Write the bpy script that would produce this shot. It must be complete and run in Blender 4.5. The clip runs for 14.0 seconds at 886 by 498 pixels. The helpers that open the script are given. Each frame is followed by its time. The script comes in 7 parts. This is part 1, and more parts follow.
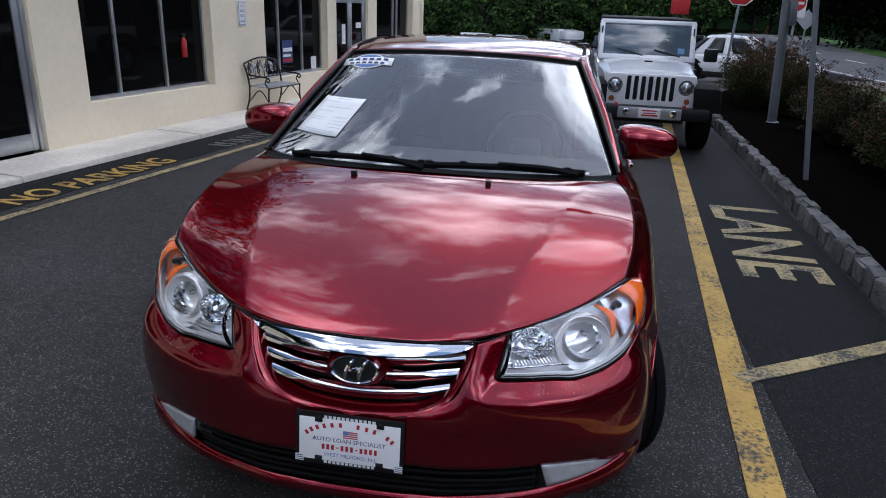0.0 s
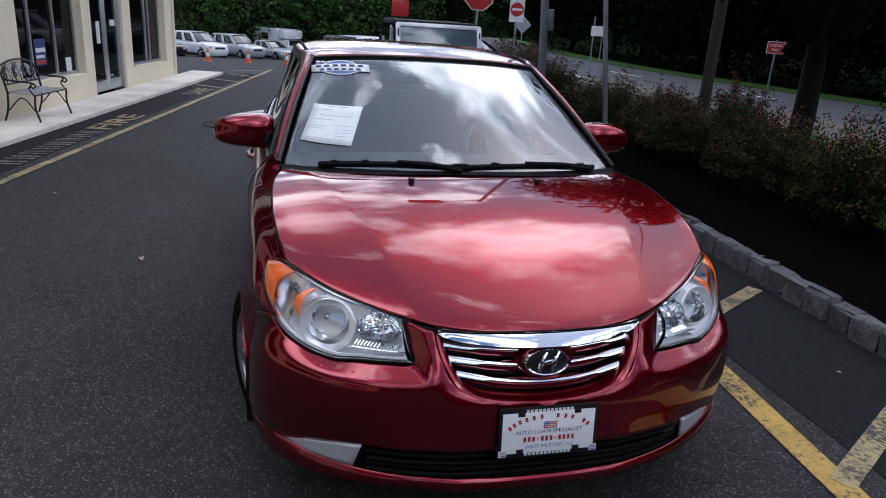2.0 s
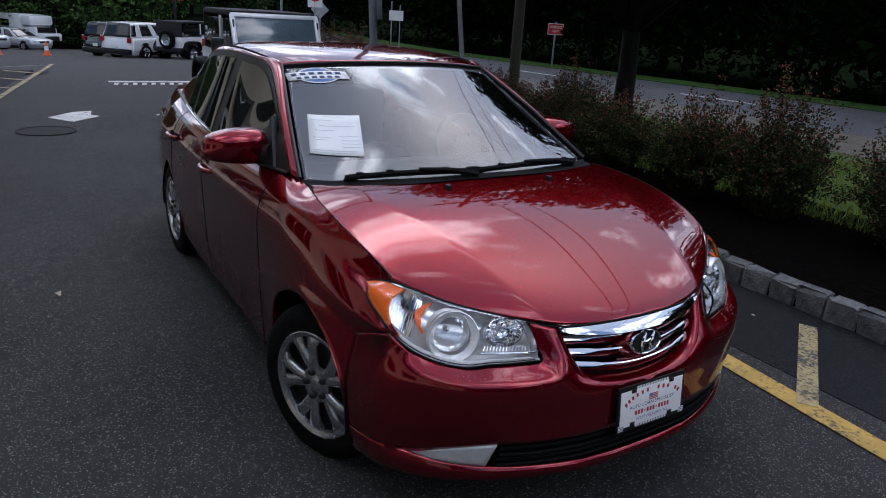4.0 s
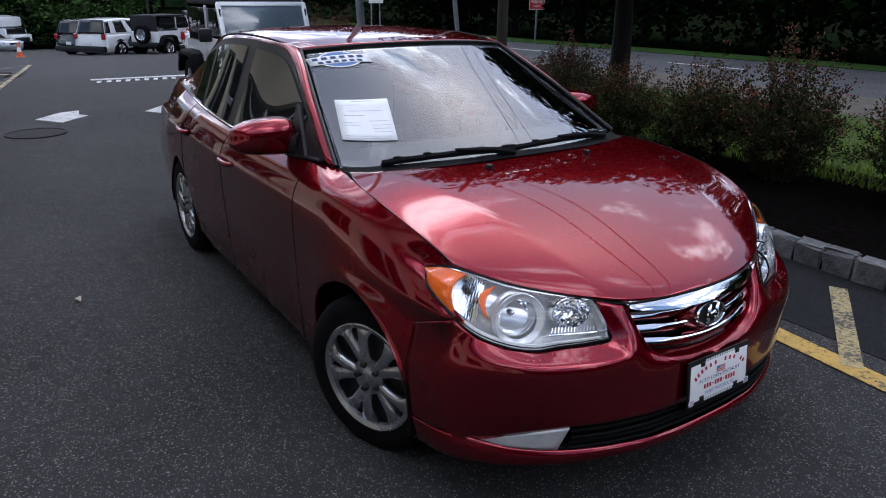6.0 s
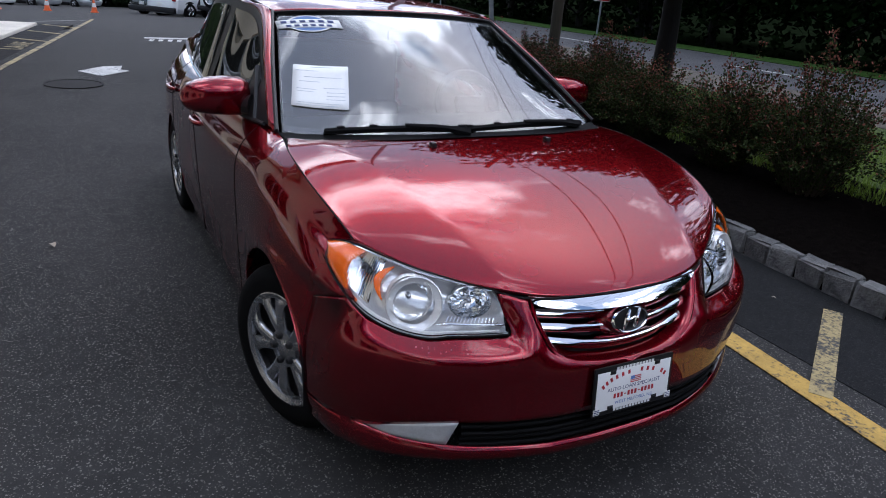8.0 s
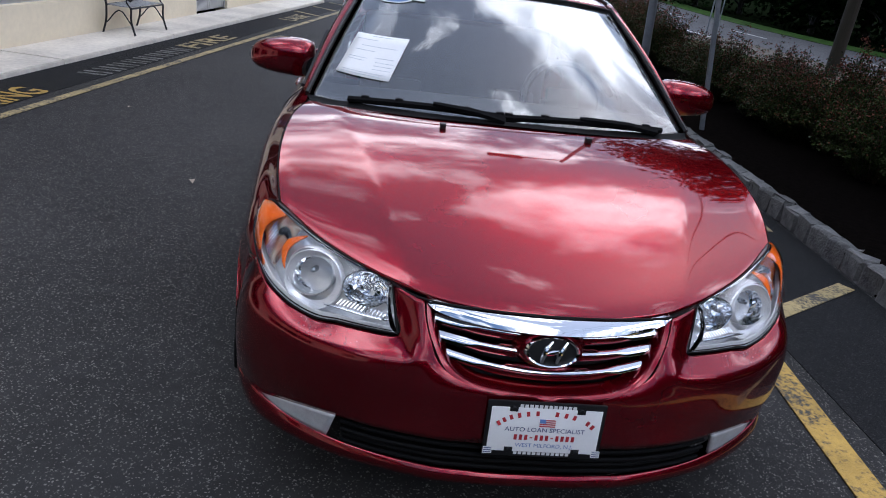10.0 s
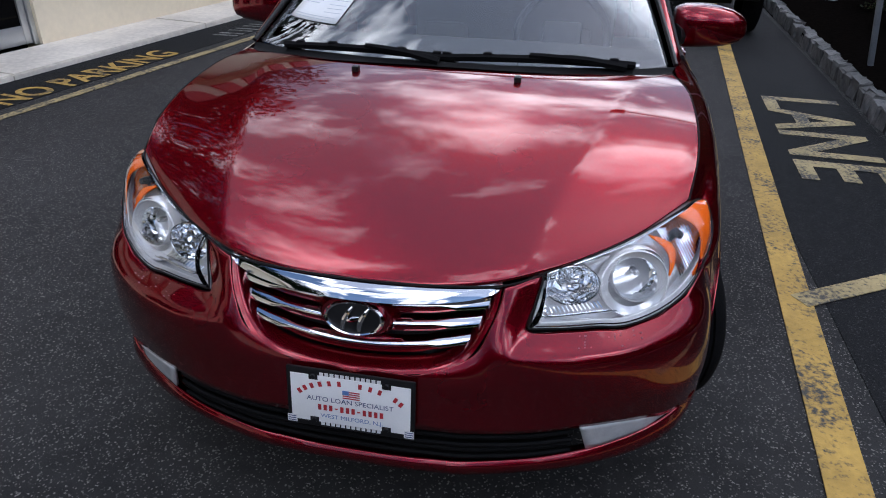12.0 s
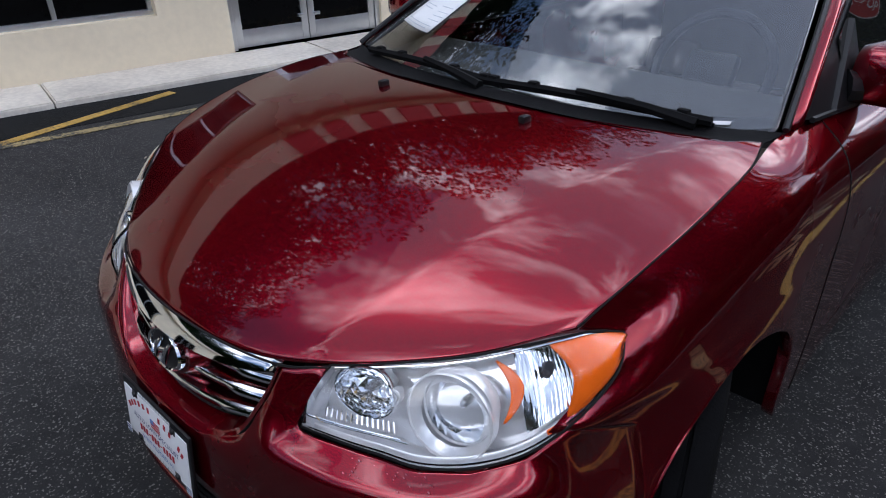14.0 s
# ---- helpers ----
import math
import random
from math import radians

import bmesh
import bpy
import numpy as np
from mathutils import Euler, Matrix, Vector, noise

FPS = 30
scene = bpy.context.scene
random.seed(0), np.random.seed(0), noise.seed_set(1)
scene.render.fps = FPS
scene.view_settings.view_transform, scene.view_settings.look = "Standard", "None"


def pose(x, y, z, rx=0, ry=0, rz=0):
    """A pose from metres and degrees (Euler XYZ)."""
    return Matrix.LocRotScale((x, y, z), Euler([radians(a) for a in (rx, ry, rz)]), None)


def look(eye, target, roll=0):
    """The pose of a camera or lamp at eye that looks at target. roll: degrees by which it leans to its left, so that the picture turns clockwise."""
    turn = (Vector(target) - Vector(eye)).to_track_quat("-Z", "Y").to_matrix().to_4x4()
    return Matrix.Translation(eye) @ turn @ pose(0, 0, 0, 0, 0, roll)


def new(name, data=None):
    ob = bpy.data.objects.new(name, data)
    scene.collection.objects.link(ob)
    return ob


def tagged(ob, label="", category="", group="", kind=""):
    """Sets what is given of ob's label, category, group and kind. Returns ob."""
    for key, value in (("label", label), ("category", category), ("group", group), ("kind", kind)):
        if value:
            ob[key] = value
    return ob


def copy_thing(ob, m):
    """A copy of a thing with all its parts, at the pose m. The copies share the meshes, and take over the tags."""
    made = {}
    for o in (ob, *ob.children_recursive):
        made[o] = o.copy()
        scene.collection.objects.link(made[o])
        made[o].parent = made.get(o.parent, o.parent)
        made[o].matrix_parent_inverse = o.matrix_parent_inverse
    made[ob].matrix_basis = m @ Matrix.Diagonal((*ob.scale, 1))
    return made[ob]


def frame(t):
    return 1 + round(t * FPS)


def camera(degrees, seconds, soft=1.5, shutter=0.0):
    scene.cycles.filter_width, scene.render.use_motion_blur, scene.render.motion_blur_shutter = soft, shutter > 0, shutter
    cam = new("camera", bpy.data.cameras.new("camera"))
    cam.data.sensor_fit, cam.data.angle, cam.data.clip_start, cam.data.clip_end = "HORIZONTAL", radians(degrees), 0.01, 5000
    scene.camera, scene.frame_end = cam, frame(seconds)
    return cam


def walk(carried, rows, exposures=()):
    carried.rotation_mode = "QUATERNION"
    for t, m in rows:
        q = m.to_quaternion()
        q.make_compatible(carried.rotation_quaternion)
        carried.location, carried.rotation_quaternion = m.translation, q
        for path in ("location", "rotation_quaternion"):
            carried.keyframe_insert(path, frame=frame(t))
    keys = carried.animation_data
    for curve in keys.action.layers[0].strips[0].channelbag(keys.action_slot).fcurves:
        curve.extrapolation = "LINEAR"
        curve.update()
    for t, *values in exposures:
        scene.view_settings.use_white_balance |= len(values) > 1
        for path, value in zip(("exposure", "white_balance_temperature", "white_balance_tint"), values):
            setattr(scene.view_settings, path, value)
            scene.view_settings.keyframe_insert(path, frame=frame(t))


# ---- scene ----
cam = camera(64.9, 14.0, soft=1.0)
PATH = [
    (0, (0.503, -1.693, 1.668), (0.207, 0.168, 0.997), 2.1),
    (0.5, (0.177, -1.798, 1.64), (0.152, 0.082, 0.958), 2.5),
    (1, (-0.129, -1.823, 1.666), (-0.009, 0.058, 0.996), 1.9),
    (1.5, (-0.464, -1.835, 1.673), (-0.133, 0.035, 1.046), 2.4),
    (2, (-0.802, -1.757, 1.647), (-0.33, 0.08, 1.011), 3.7),
    (2.5, (-1.093, -1.659, 1.687), (-0.473, 0.128, 1.038), 2.0),
    (3, (-1.399, -1.646, 1.707), (-0.501, 0.028, 1.081), 1.9),
    (3.2, (-1.498, -1.619, 1.702), (-0.555, 0.03, 1.077), 2.7),
    (5.3, (-1.887, -1.268, 1.698), (-0.829, 0.291, 1.029), 2.8),
    (5.5, (-1.894, -1.27, 1.68), (-0.849, 0.298, 1.01), 2.8),
    (6, (-1.915, -1.272, 1.672), (-0.879, 0.292, 0.979), 0.6),
    (6.5, (-1.915, -1.284, 1.691), (-0.825, 0.267, 1.053), 1.6),
    (7, (-1.835, -1.373, 1.678), (-0.815, 0.209, 1.003), 2.9),
    (7.5, (-1.662, -1.478, 1.664), (-0.7, 0.133, 0.97), 3.7),
    (8, (-1.473, -1.424, 1.631), (-0.57, 0.202, 0.895), 4.5),
    (8.2, (-1.386, -1.407, 1.623), (-0.544, 0.234, 0.85), 4.3),
    (10.3, (-0.384, -1.529, 1.608), (-0.247, 0.29, 0.788), 5.7),
    (10.5, (-0.301, -1.453, 1.62), (-0.142, 0.345, 0.758), 1.3),
    (11, (-0.011, -1.46, 1.606), (-0.193, 0.329, 0.731), 0.2),
    (11.5, (0.225, -1.437, 1.602), (-0.134, 0.295, 0.668), -1.9),
    (12, (0.452, -1.289, 1.594), (0.116, 0.435, 0.639), 0.9),
    (12.5, (0.687, -1.182, 1.599), (0.002, 0.445, 0.659), -1.2),
    (13, (0.929, -1.018, 1.597), (-0.009, 0.455, 0.623), -1.5),
    (13.5, (1.098, -0.726, 1.581), (0.156, 0.763, 0.635), 0.1),
    (14, (1.291, -0.451, 1.569), (0.049, 0.794, 0.616), -1.5),
]
walk(cam, [(t, look(eye, target, roll)) for t, eye, target, roll in PATH], [(0, 0.05, 5800, 14), (2.5, -0.05, 5800, 14), (3.2, -0.2, 5800, 14), (6.5, 0.2, 5800, 14), (8, 0.2, 5800, 14), (11, 0.15, 5800, 14), (14, 0.1, 5800, 14)])

# ---- light ----
SUN_EL, SUN_ROT = 54.0, 62.0
world = bpy.data.worlds.new("sky")
scene.world = world
world.use_nodes = True
wn, wl = world.node_tree.nodes, world.node_tree.links
wn.clear()


def wnode(kind, **kw):
    n = wn.new(kind)
    for k, v in kw.items():
        n.inputs[k].default_value = v
    return n


w_out = wn.new("ShaderNodeOutputWorld")
w_bg = wnode("ShaderNodeBackground", Strength=1.0)
w_sky = wn.new("ShaderNodeTexSky")
w_sky.sky_type, w_sky.sun_disc = "NISHITA", False
w_sky.sun_elevation, w_sky.sun_rotation = radians(SUN_EL), radians(SUN_ROT)
w_dim = wn.new("ShaderNodeVectorMath")
w_dim.operation = "SCALE"
w_dim.inputs["Scale"].default_value = 0.13
w_co = wn.new("ShaderNodeTexCoord")
# the cloud layer is a flat deck: directions are projected on a plane overhead
w_sep = wn.new("ShaderNodeSeparateXYZ")
w_up = wn.new("ShaderNodeMath")
w_up.operation, w_up.inputs[1].default_value = "MAXIMUM", 0.06
w_add = wn.new("ShaderNodeMath")
w_add.operation, w_add.inputs[1].default_value = "ADD", 0.25
w_div = wn.new("ShaderNodeVectorMath")
w_div.operation = "DIVIDE"
w_cmb = wn.new("ShaderNodeCombineXYZ")
w_n1 = wnode("ShaderNodeTexNoise", Scale=2.0, Detail=12.0, Roughness=0.60, Distortion=0.25)
w_n2 = wnode("ShaderNodeTexNoise", Scale=4.4, Detail=10.0, Roughness=0.60)
w_r1 = wn.new("ShaderNodeValToRGB")
w_r1.color_ramp.elements[0].position, w_r1.color_ramp.elements[1].position = 0.485, 0.56
w_r2 = wn.new("ShaderNodeValToRGB")
w_r2.color_ramp.elements[0].position, w_r2.color_ramp.elements[1].position = 0.38, 0.66
w_r2.color_ramp.elements[0].color = (0.42, 0.55, 0.78, 1)
w_r2.color_ramp.elements[1].color = (4.6, 4.5, 4.4, 1)
w_mix = wn.new("ShaderNodeMix")
w_mix.data_type = "RGBA"
wl.new(w_co.outputs["Generated"], w_sep.inputs[0])
wl.new(w_sep.outputs["Z"], w_up.inputs[0])
wl.new(w_up.outputs[0], w_add.inputs[0])
for k in range(3):
    wl.new(w_add.outputs[0], w_cmb.inputs[k])
wl.new(w_co.outputs["Generated"], w_div.inputs[0])
wl.new(w_cmb.outputs[0], w_div.inputs[1])
wl.new(w_div.outputs[0], w_n1.inputs["Vector"])
wl.new(w_div.outputs[0], w_n2.inputs["Vector"])
wl.new(w_n1.outputs["Fac"], w_r1.inputs[0])
wl.new(w_n2.outputs["Fac"], w_r2.inputs[0])
wl.new(w_sky.outputs[0], w_dim.inputs[0])
wl.new(w_r1.outputs["Color"], w_mix.inputs["Factor"])
wl.new(w_dim.outputs[0], w_mix.inputs["A"])
# clouds on the sun's side of the sky are brighter
w_dot = wn.new("ShaderNodeVectorMath")
w_dot.operation = "DOT_PRODUCT"
w_dot.inputs[1].default_value = (math.sin(radians(SUN_ROT)) * math.cos(radians(SUN_EL)), math.cos(radians(SUN_ROT)) * math.cos(radians(SUN_EL)), math.sin(radians(SUN_EL)))
w_glow = wn.new("ShaderNodeMapRange")
for k, v in (("From Min", -0.2), ("From Max", 1.0), ("To Min", 0.42), ("To Max", 1.45)):
    w_glow.inputs[k].default_value = v
w_lit = wn.new("ShaderNodeVectorMath")
w_lit.operation = "SCALE"
wl.new(w_co.outputs["Generated"], w_dot.inputs[0])
wl.new(w_dot.outputs["Value"], w_glow.inputs["Value"])
wl.new(w_r2.outputs["Color"], w_lit.inputs[0])
wl.new(w_glow.outputs[0], w_lit.inputs["Scale"])
wl.new(w_lit.outputs[0], w_mix.inputs["B"])
wl.new(w_mix.outputs["Result"], w_bg.inputs["Color"])
wl.new(w_bg.outputs[0], w_out.inputs[0])

sun = new("sun", bpy.data.lights.new("sun", "SUN"))
sun.data.energy, sun.data.angle, sun.data.color = 0.95, radians(140), (1.0, 0.96, 0.90)
sun_az = radians(SUN_ROT)
sun.matrix_world = look((40 * math.sin(sun_az), 40 * math.cos(sun_az), 40 * math.tan(radians(SUN_EL))), (0, 0, 0))


# ---- materials ----
def mat(name, color, rough=0.6, metal=0.0, vary=0.25, scale=8.0, bump=0.0, bscale=60.0, coat=0.0, spec=0.5, second=None,
        objrand=0.0, island=0.0, glass=False, ior=1.45, stretch=(1, 1, 1), emit=None, alpha=1.0, detail=5.0, rvary=0.0, lo=0.35, hi=0.68):
    m = bpy.data.materials.new(name)
    m.use_nodes = True
    n, l = m.node_tree.nodes, m.node_tree.links
    b = n["Principled BSDF"]
    b.inputs["Roughness"].default_value, b.inputs["Metallic"].default_value = rough, metal
    b.inputs["Coat Weight"].default_value, b.inputs["Coat Roughness"].default_value = coat, 0.03
    b.inputs["Specular IOR Level"].default_value, b.inputs["IOR"].default_value = spec, ior
    b.inputs["Coat IOR"].default_value = 1.55
    b.inputs["Alpha"].default_value = alpha
    if glass:
        b.inputs["Transmission Weight"].default_value = 1.0
        b.inputs["Base Color"].default_value = (*color, 1)
        return m
    if emit:
        b.inputs["Emission Color"].default_value, b.inputs["Emission Strength"].default_value = (*color, 1), emit
    co = n.new("ShaderNodeTexCoord")
    mp = n.new("ShaderNodeMapping")
    mp.inputs["Scale"].default_value = stretch
    l.new(co.outputs["Object"], mp.inputs[0])
    second = second or tuple(c * (1 - vary) for c in color)
    first = tuple(min(1.0, c * (1 + vary * 0.5)) for c in color)
    big, fine = n.new("ShaderNodeTexNoise"), n.new("ShaderNodeTexNoise")
    big.inputs["Scale"].default_value, big.inputs["Detail"].default_value = scale, detail
    fine.inputs["Scale"].default_value, fine.inputs["Detail"].default_value = scale * 14, 3.0
    l.new(mp.outputs[0], big.inputs["Vector"])
    l.new(mp.outputs[0], fine.inputs["Vector"])
    ad = n.new("ShaderNodeMix")
    ad.data_type = "FLOAT"
    ad.inputs["Factor"].default_value = 0.35
    l.new(big.outputs["Fac"], ad.inputs["A"])
    l.new(fine.outputs["Fac"], ad.inputs["B"])
    rp = n.new("ShaderNodeValToRGB")
    rp.color_ramp.elements[0].position, rp.color_ramp.elements[1].position = lo, hi
    rp.color_ramp.elements[0].color, rp.color_ramp.elements[1].color = (*second, 1), (*first, 1)
    l.new(ad.outputs["Result"], rp.inputs[0])
    col = rp.outputs["Color"]
    if objrand or island:
        if objrand:
            src = n.new("ShaderNodeObjectInfo").outputs["Random"]
        else:
            src = n.new("ShaderNodeNewGeometry").outputs["Random Per Island"]
        hv = n.new("ShaderNodeHueSaturation")
        mr = n.new("ShaderNodeMapRange")
        k = objrand or island
        mr.inputs["To Min"].default_value, mr.inputs["To Max"].default_value = 1 - k, 1 + k
        l.new(src, mr.inputs["Value"])
        l.new(mr.outputs[0], hv.inputs["Value"])
        l.new(col, hv.inputs["Color"])
        col = hv.outputs["Color"]
    l.new(col, b.inputs["Base Color"])
    if rvary:
        rr = n.new("ShaderNodeMapRange")
        rr.inputs["To Min"].default_value, rr.inputs["To Max"].default_value = max(0.02, rough - rvary), min(1, rough + rvary)
        l.new(big.outputs["Fac"], rr.inputs["Value"])
        l.new(rr.outputs[0], b.inputs["Roughness"])
    if bump:
        bn = n.new("ShaderNodeTexNoise")
        bn.inputs["Scale"].default_value, bn.inputs["Detail"].default_value = bscale, 4.0
        l.new(mp.outputs[0], bn.inputs["Vector"])
        bu = n.new("ShaderNodeBump")
        bu.inputs["Strength"].default_value, bu.inputs["Distance"].default_value = bump, 0.01
        l.new(bn.outputs["Fac"], bu.inputs["Height"])
        l.new(bu.outputs[0], b.inputs["Normal"])
    return m


def asphalt_mat(name, base, speck, patch):
    m = mat(name, base, 0.85, vary=0.4, scale=0.9, bump=0.5, bscale=420, second=patch, rvary=0.1, spec=0.22)
    n, l = m.node_tree.nodes, m.node_tree.links
    b = n["Principled BSDF"]
    col = b.inputs["Base Color"].links[0].from_socket
    co = n.new("ShaderNodeTexCoord")
    vo = n.new("ShaderNodeTexVoronoi")
    vo.inputs["Scale"].default_value = 200.0
    l.new(co.outputs["Object"], vo.inputs["Vector"])
    sp = n.new("ShaderNodeSeparateColor")
    l.new(vo.outputs["Color"], sp.inputs[0])
    rp = n.new("ShaderNodeValToRGB")
    rp.color_ramp.elements[0].position, rp.color_ramp.elements[1].position = 0.88, 1.08
    l.new(sp.outputs[0], rp.inputs[0])
    mx = n.new("ShaderNodeMix")
    mx.data_type = "RGBA"
    l.new(rp.outputs["Color"], mx.inputs["Factor"])
    l.new(col, mx.inputs["A"])
    mx.inputs["B"].default_value = (*speck, 1)
    l.new(mx.outputs["Result"], b.inputs["Base Color"])
    return m


ASPHALT = asphalt_mat("asphalt", (0.037, 0.0365, 0.036), (0.215, 0.205, 0.188), (0.018, 0.018, 0.018))
ASPHALT_NEW = asphalt_mat("dark_asphalt", (0.010, 0.0105, 0.0115), (0.05, 0.05, 0.05), (0.006, 0.0065, 0.007))
ROAD = asphalt_mat("road_asphalt", (0.085, 0.085, 0.09), (0.12, 0.12, 0.12), (0.06, 0.062, 0.066))


def paint_line_mat(name, color, worn):
    m = mat(name, color, 0.7, vary=0.3, scale=3.0, bump=0.4, bscale=160)
    n, l = m.node_tree.nodes, m.node_tree.links
    b = n["Principled BSDF"]
    col = b.inputs["Base Color"].links[0].from_socket
    co = n.new("ShaderNodeTexCoord")
    a, c = n.new("ShaderNodeTexNoise"), n.new("ShaderNodeTexNoise")
    a.inputs["Scale"].default_value, a.inputs["Detail"].default_value = 55.0, 6.0
    c.inputs["Scale"].default_value, c.inputs["Detail"].default_value = 4.0, 4.0
    l.new(co.outputs["Object"], a.inputs["Vector"])
    l.new(co.outputs["Object"], c.inputs["Vector"])
    ad = n.new("ShaderNodeMath")
    ad.operation = "MULTIPLY_ADD"
    ad.inputs[1].default_value = 0.8
    l.new(c.outputs["Fac"], ad.inputs[0])
    l.new(a.outputs["Fac"], ad.inputs[2])
    rp = n.new("ShaderNodeValToRGB")
    rp.color_ramp.elements[0].position, rp.color_ramp.elements[1].position = worn - 0.1, worn + 0.12
    l.new(ad.outputs[0], rp.inputs[0])
    mx = n.new("ShaderNodeMix")
    mx.data_type = "RGBA"
    mx.inputs["A"].default_value = (0.05, 0.05, 0.045, 1)
    l.new(rp.outputs["Color"], mx.inputs["Factor"])
    l.new(col, mx.inputs["B"])
    l.new(mx.outputs["Result"], b.inputs["Base Color"])
    return m


YELLOW = paint_line_mat("yellow_line_paint", (0.52, 0.33, 0.07), 0.78)
YELLOW_OLD = paint_line_mat("faded_yellow_line_paint", (0.42, 0.33, 0.15), 0.85)
WHITE_LINE = paint_line_mat("white_line_paint", (0.62, 0.62, 0.60), 0.75)
GREY_LINE = paint_line_mat("old_white_line_paint", (0.22, 0.22, 0.21), 0.95)
STUCCO = mat("cream_stucco", (0.82, 0.72, 0.53), 0.85, vary=0.10, scale=1.2, bump=0.35, bscale=220)
CONCRETE = mat("pale_concrete", (0.76, 0.71, 0.61), 0.85, vary=0.22, scale=1.4, bump=0.3, bscale=150, second=(0.54, 0.50, 0.43))
GRANITE = mat("granite_block", (0.13, 0.13, 0.126), 0.85, vary=0.5, scale=14, bump=1.0, bscale=60, objrand=0.35, second=(0.07, 0.07, 0.07))
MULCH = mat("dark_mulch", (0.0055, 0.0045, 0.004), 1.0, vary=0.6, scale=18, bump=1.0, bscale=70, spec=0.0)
GRASS_SOIL = mat("grass_soil", (0.06, 0.095, 0.010), 0.95, vary=0.5, scale=6, bump=0.8, bscale=90)
GRASS = mat("grass_blades", (0.17, 0.26, 0.02), 0.6, vary=0.4, scale=3, island=0.35)
GRAVEL = mat("roadside_gravel", (0.14, 0.125, 0.105), 0.95, vary=0.35, scale=5, bump=0.6, bscale=80, spec=0.1)
VERGE_GRASS = mat("mown_grass", (0.045, 0.10, 0.018), 0.9, vary=0.5, scale=4, bump=0.8, bscale=60, spec=0.1)
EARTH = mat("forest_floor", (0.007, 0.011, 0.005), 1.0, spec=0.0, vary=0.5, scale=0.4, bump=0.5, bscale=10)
ALU = mat("brushed_aluminium", (0.60, 0.62, 0.64), 0.35, metal=0.9, vary=0.08, scale=6)
GALV = mat("galvanised_steel", (0.30, 0.32, 0.35), 0.5, metal=0.6, vary=0.25, scale=7)
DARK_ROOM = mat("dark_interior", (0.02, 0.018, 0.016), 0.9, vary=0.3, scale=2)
SHOP_GLASS = mat("shop_glass", (0.004, 0.004, 0.004), 0.03, vary=0.25, scale=0.8, spec=0.16)
IRON = mat("black_cast_iron", (0.015, 0.015, 0.016), 0.45, metal=0.3, vary=0.3, scale=30)
RUSTY_IRON = mat("worn_iron_cover", (0.014, 0.013, 0.013), 0.8, metal=0.1, vary=0.4, scale=20, spec=0.2)
CAST_PALE = mat("weathered_pale_cast_metal", (0.45, 0.46, 0.47), 0.5, metal=0.4, vary=0.5, scale=25)
SIGN_RED = mat("sign_red", (0.42, 0.02, 0.02), 0.45, vary=0.15, scale=5)
SIGN_WHITE = mat("sign_white", (0.75, 0.75, 0.74), 0.45, vary=0.08, scale=5)
SIGN_BACK = mat("bare_sign_metal", (0.45, 0.47, 0.5), 0.4, metal=0.7, vary=0.15, scale=8)
BARK = mat("bark", (0.010, 0.008, 0.007), 0.95, vary=0.5, scale=5, bump=1.0, bscale=25, stretch=(1, 1, 0.2))
# one foliage twice: near-black holds the wood's shade, the paler copy its sunlight
LEAF_SHADED = mat("shaded_tree_leaf", (0.0045, 0.010, 0.003), 0.9, vary=0.4, scale=0.6, island=0.5, spec=0.0)
LEAF_LIT = mat("sunlit_tree_leaf", (0.05, 0.10, 0.022), 0.7, vary=0.4, scale=0.6, island=0.5, spec=0.15)
SHRUB_LEAF = mat("shrub_leaf_green", (0.034, 0.050, 0.014), 0.65, vary=0.4, scale=4, island=0.7, spec=0.12)
SHRUB_TIP = mat("shrub_leaf_red", (0.16, 0.055, 0.038), 0.65, vary=0.4, scale=4, island=0.7, spec=0.12)
TWIG = mat("twig", (0.06, 0.04, 0.03), 0.9, vary=0.4, scale=10)
DEAD_LEAF = mat("dead_leaf", (0.42, 0.36, 0.28), 0.8, vary=0.4, scale=60)
CONE_ORANGE = mat("cone_orange", (0.75, 0.13, 0.03), 0.55, vary=0.15, scale=8)
WOODPOLE = mat("weathered_pole_wood", (0.030, 0.024, 0.017), 0.9, vary=0.4, scale=4, bump=0.8, bscale=30, stretch=(1, 1, 0.1))

PAINT = mat("red_metallic_paint", (0.24, 0.0025, 0.012), 0.27, metal=0.88, vary=0.06, scale=2, coat=1.0, rvary=0.03, spec=0.2)
PAINT.node_tree.nodes["Principled BSDF"].inputs["Coat IOR"].default_value = 1.56
PAINT.node_tree.nodes["Principled BSDF"].inputs["Specular Tint"].default_value = (0.22, 0.012, 0.03, 1)
CHROME = mat("chrome", (0.86, 0.87, 0.88), 0.05, metal=1.0, vary=0.03, scale=12)
BLACK_TRIM = mat("black_plastic_trim", (0.007, 0.007, 0.008), 0.45, vary=0.3, scale=20, bump=0.1, bscale=300)
RUBBER = mat("tyre_rubber", (0.005, 0.005, 0.0055), 0.9, spec=0.12, vary=0.3, scale=12, bump=0.2, bscale=150)
COWL = mat("matt_black_cowl", (0.006, 0.006, 0.0065), 0.8, vary=0.3, scale=20, bump=0.15, bscale=200, spec=0.15)
SHUT = mat("shut_line_dark", (0.006, 0.005, 0.005), 0.9, vary=0.2, scale=10)
RIM = mat("silver_wheel_paint", (0.46, 0.47, 0.49), 0.26, metal=0.88, vary=0.1, scale=10, rvary=0.06)
RIM_DARK = mat("dark_steel", (0.03, 0.03, 0.032), 0.6, metal=0.4, vary=0.4, scale=10)
LAMP_GLASS = mat("clear_lamp_lens", (0.96, 0.97, 0.98), 0.03, glass=True, ior=1.30)
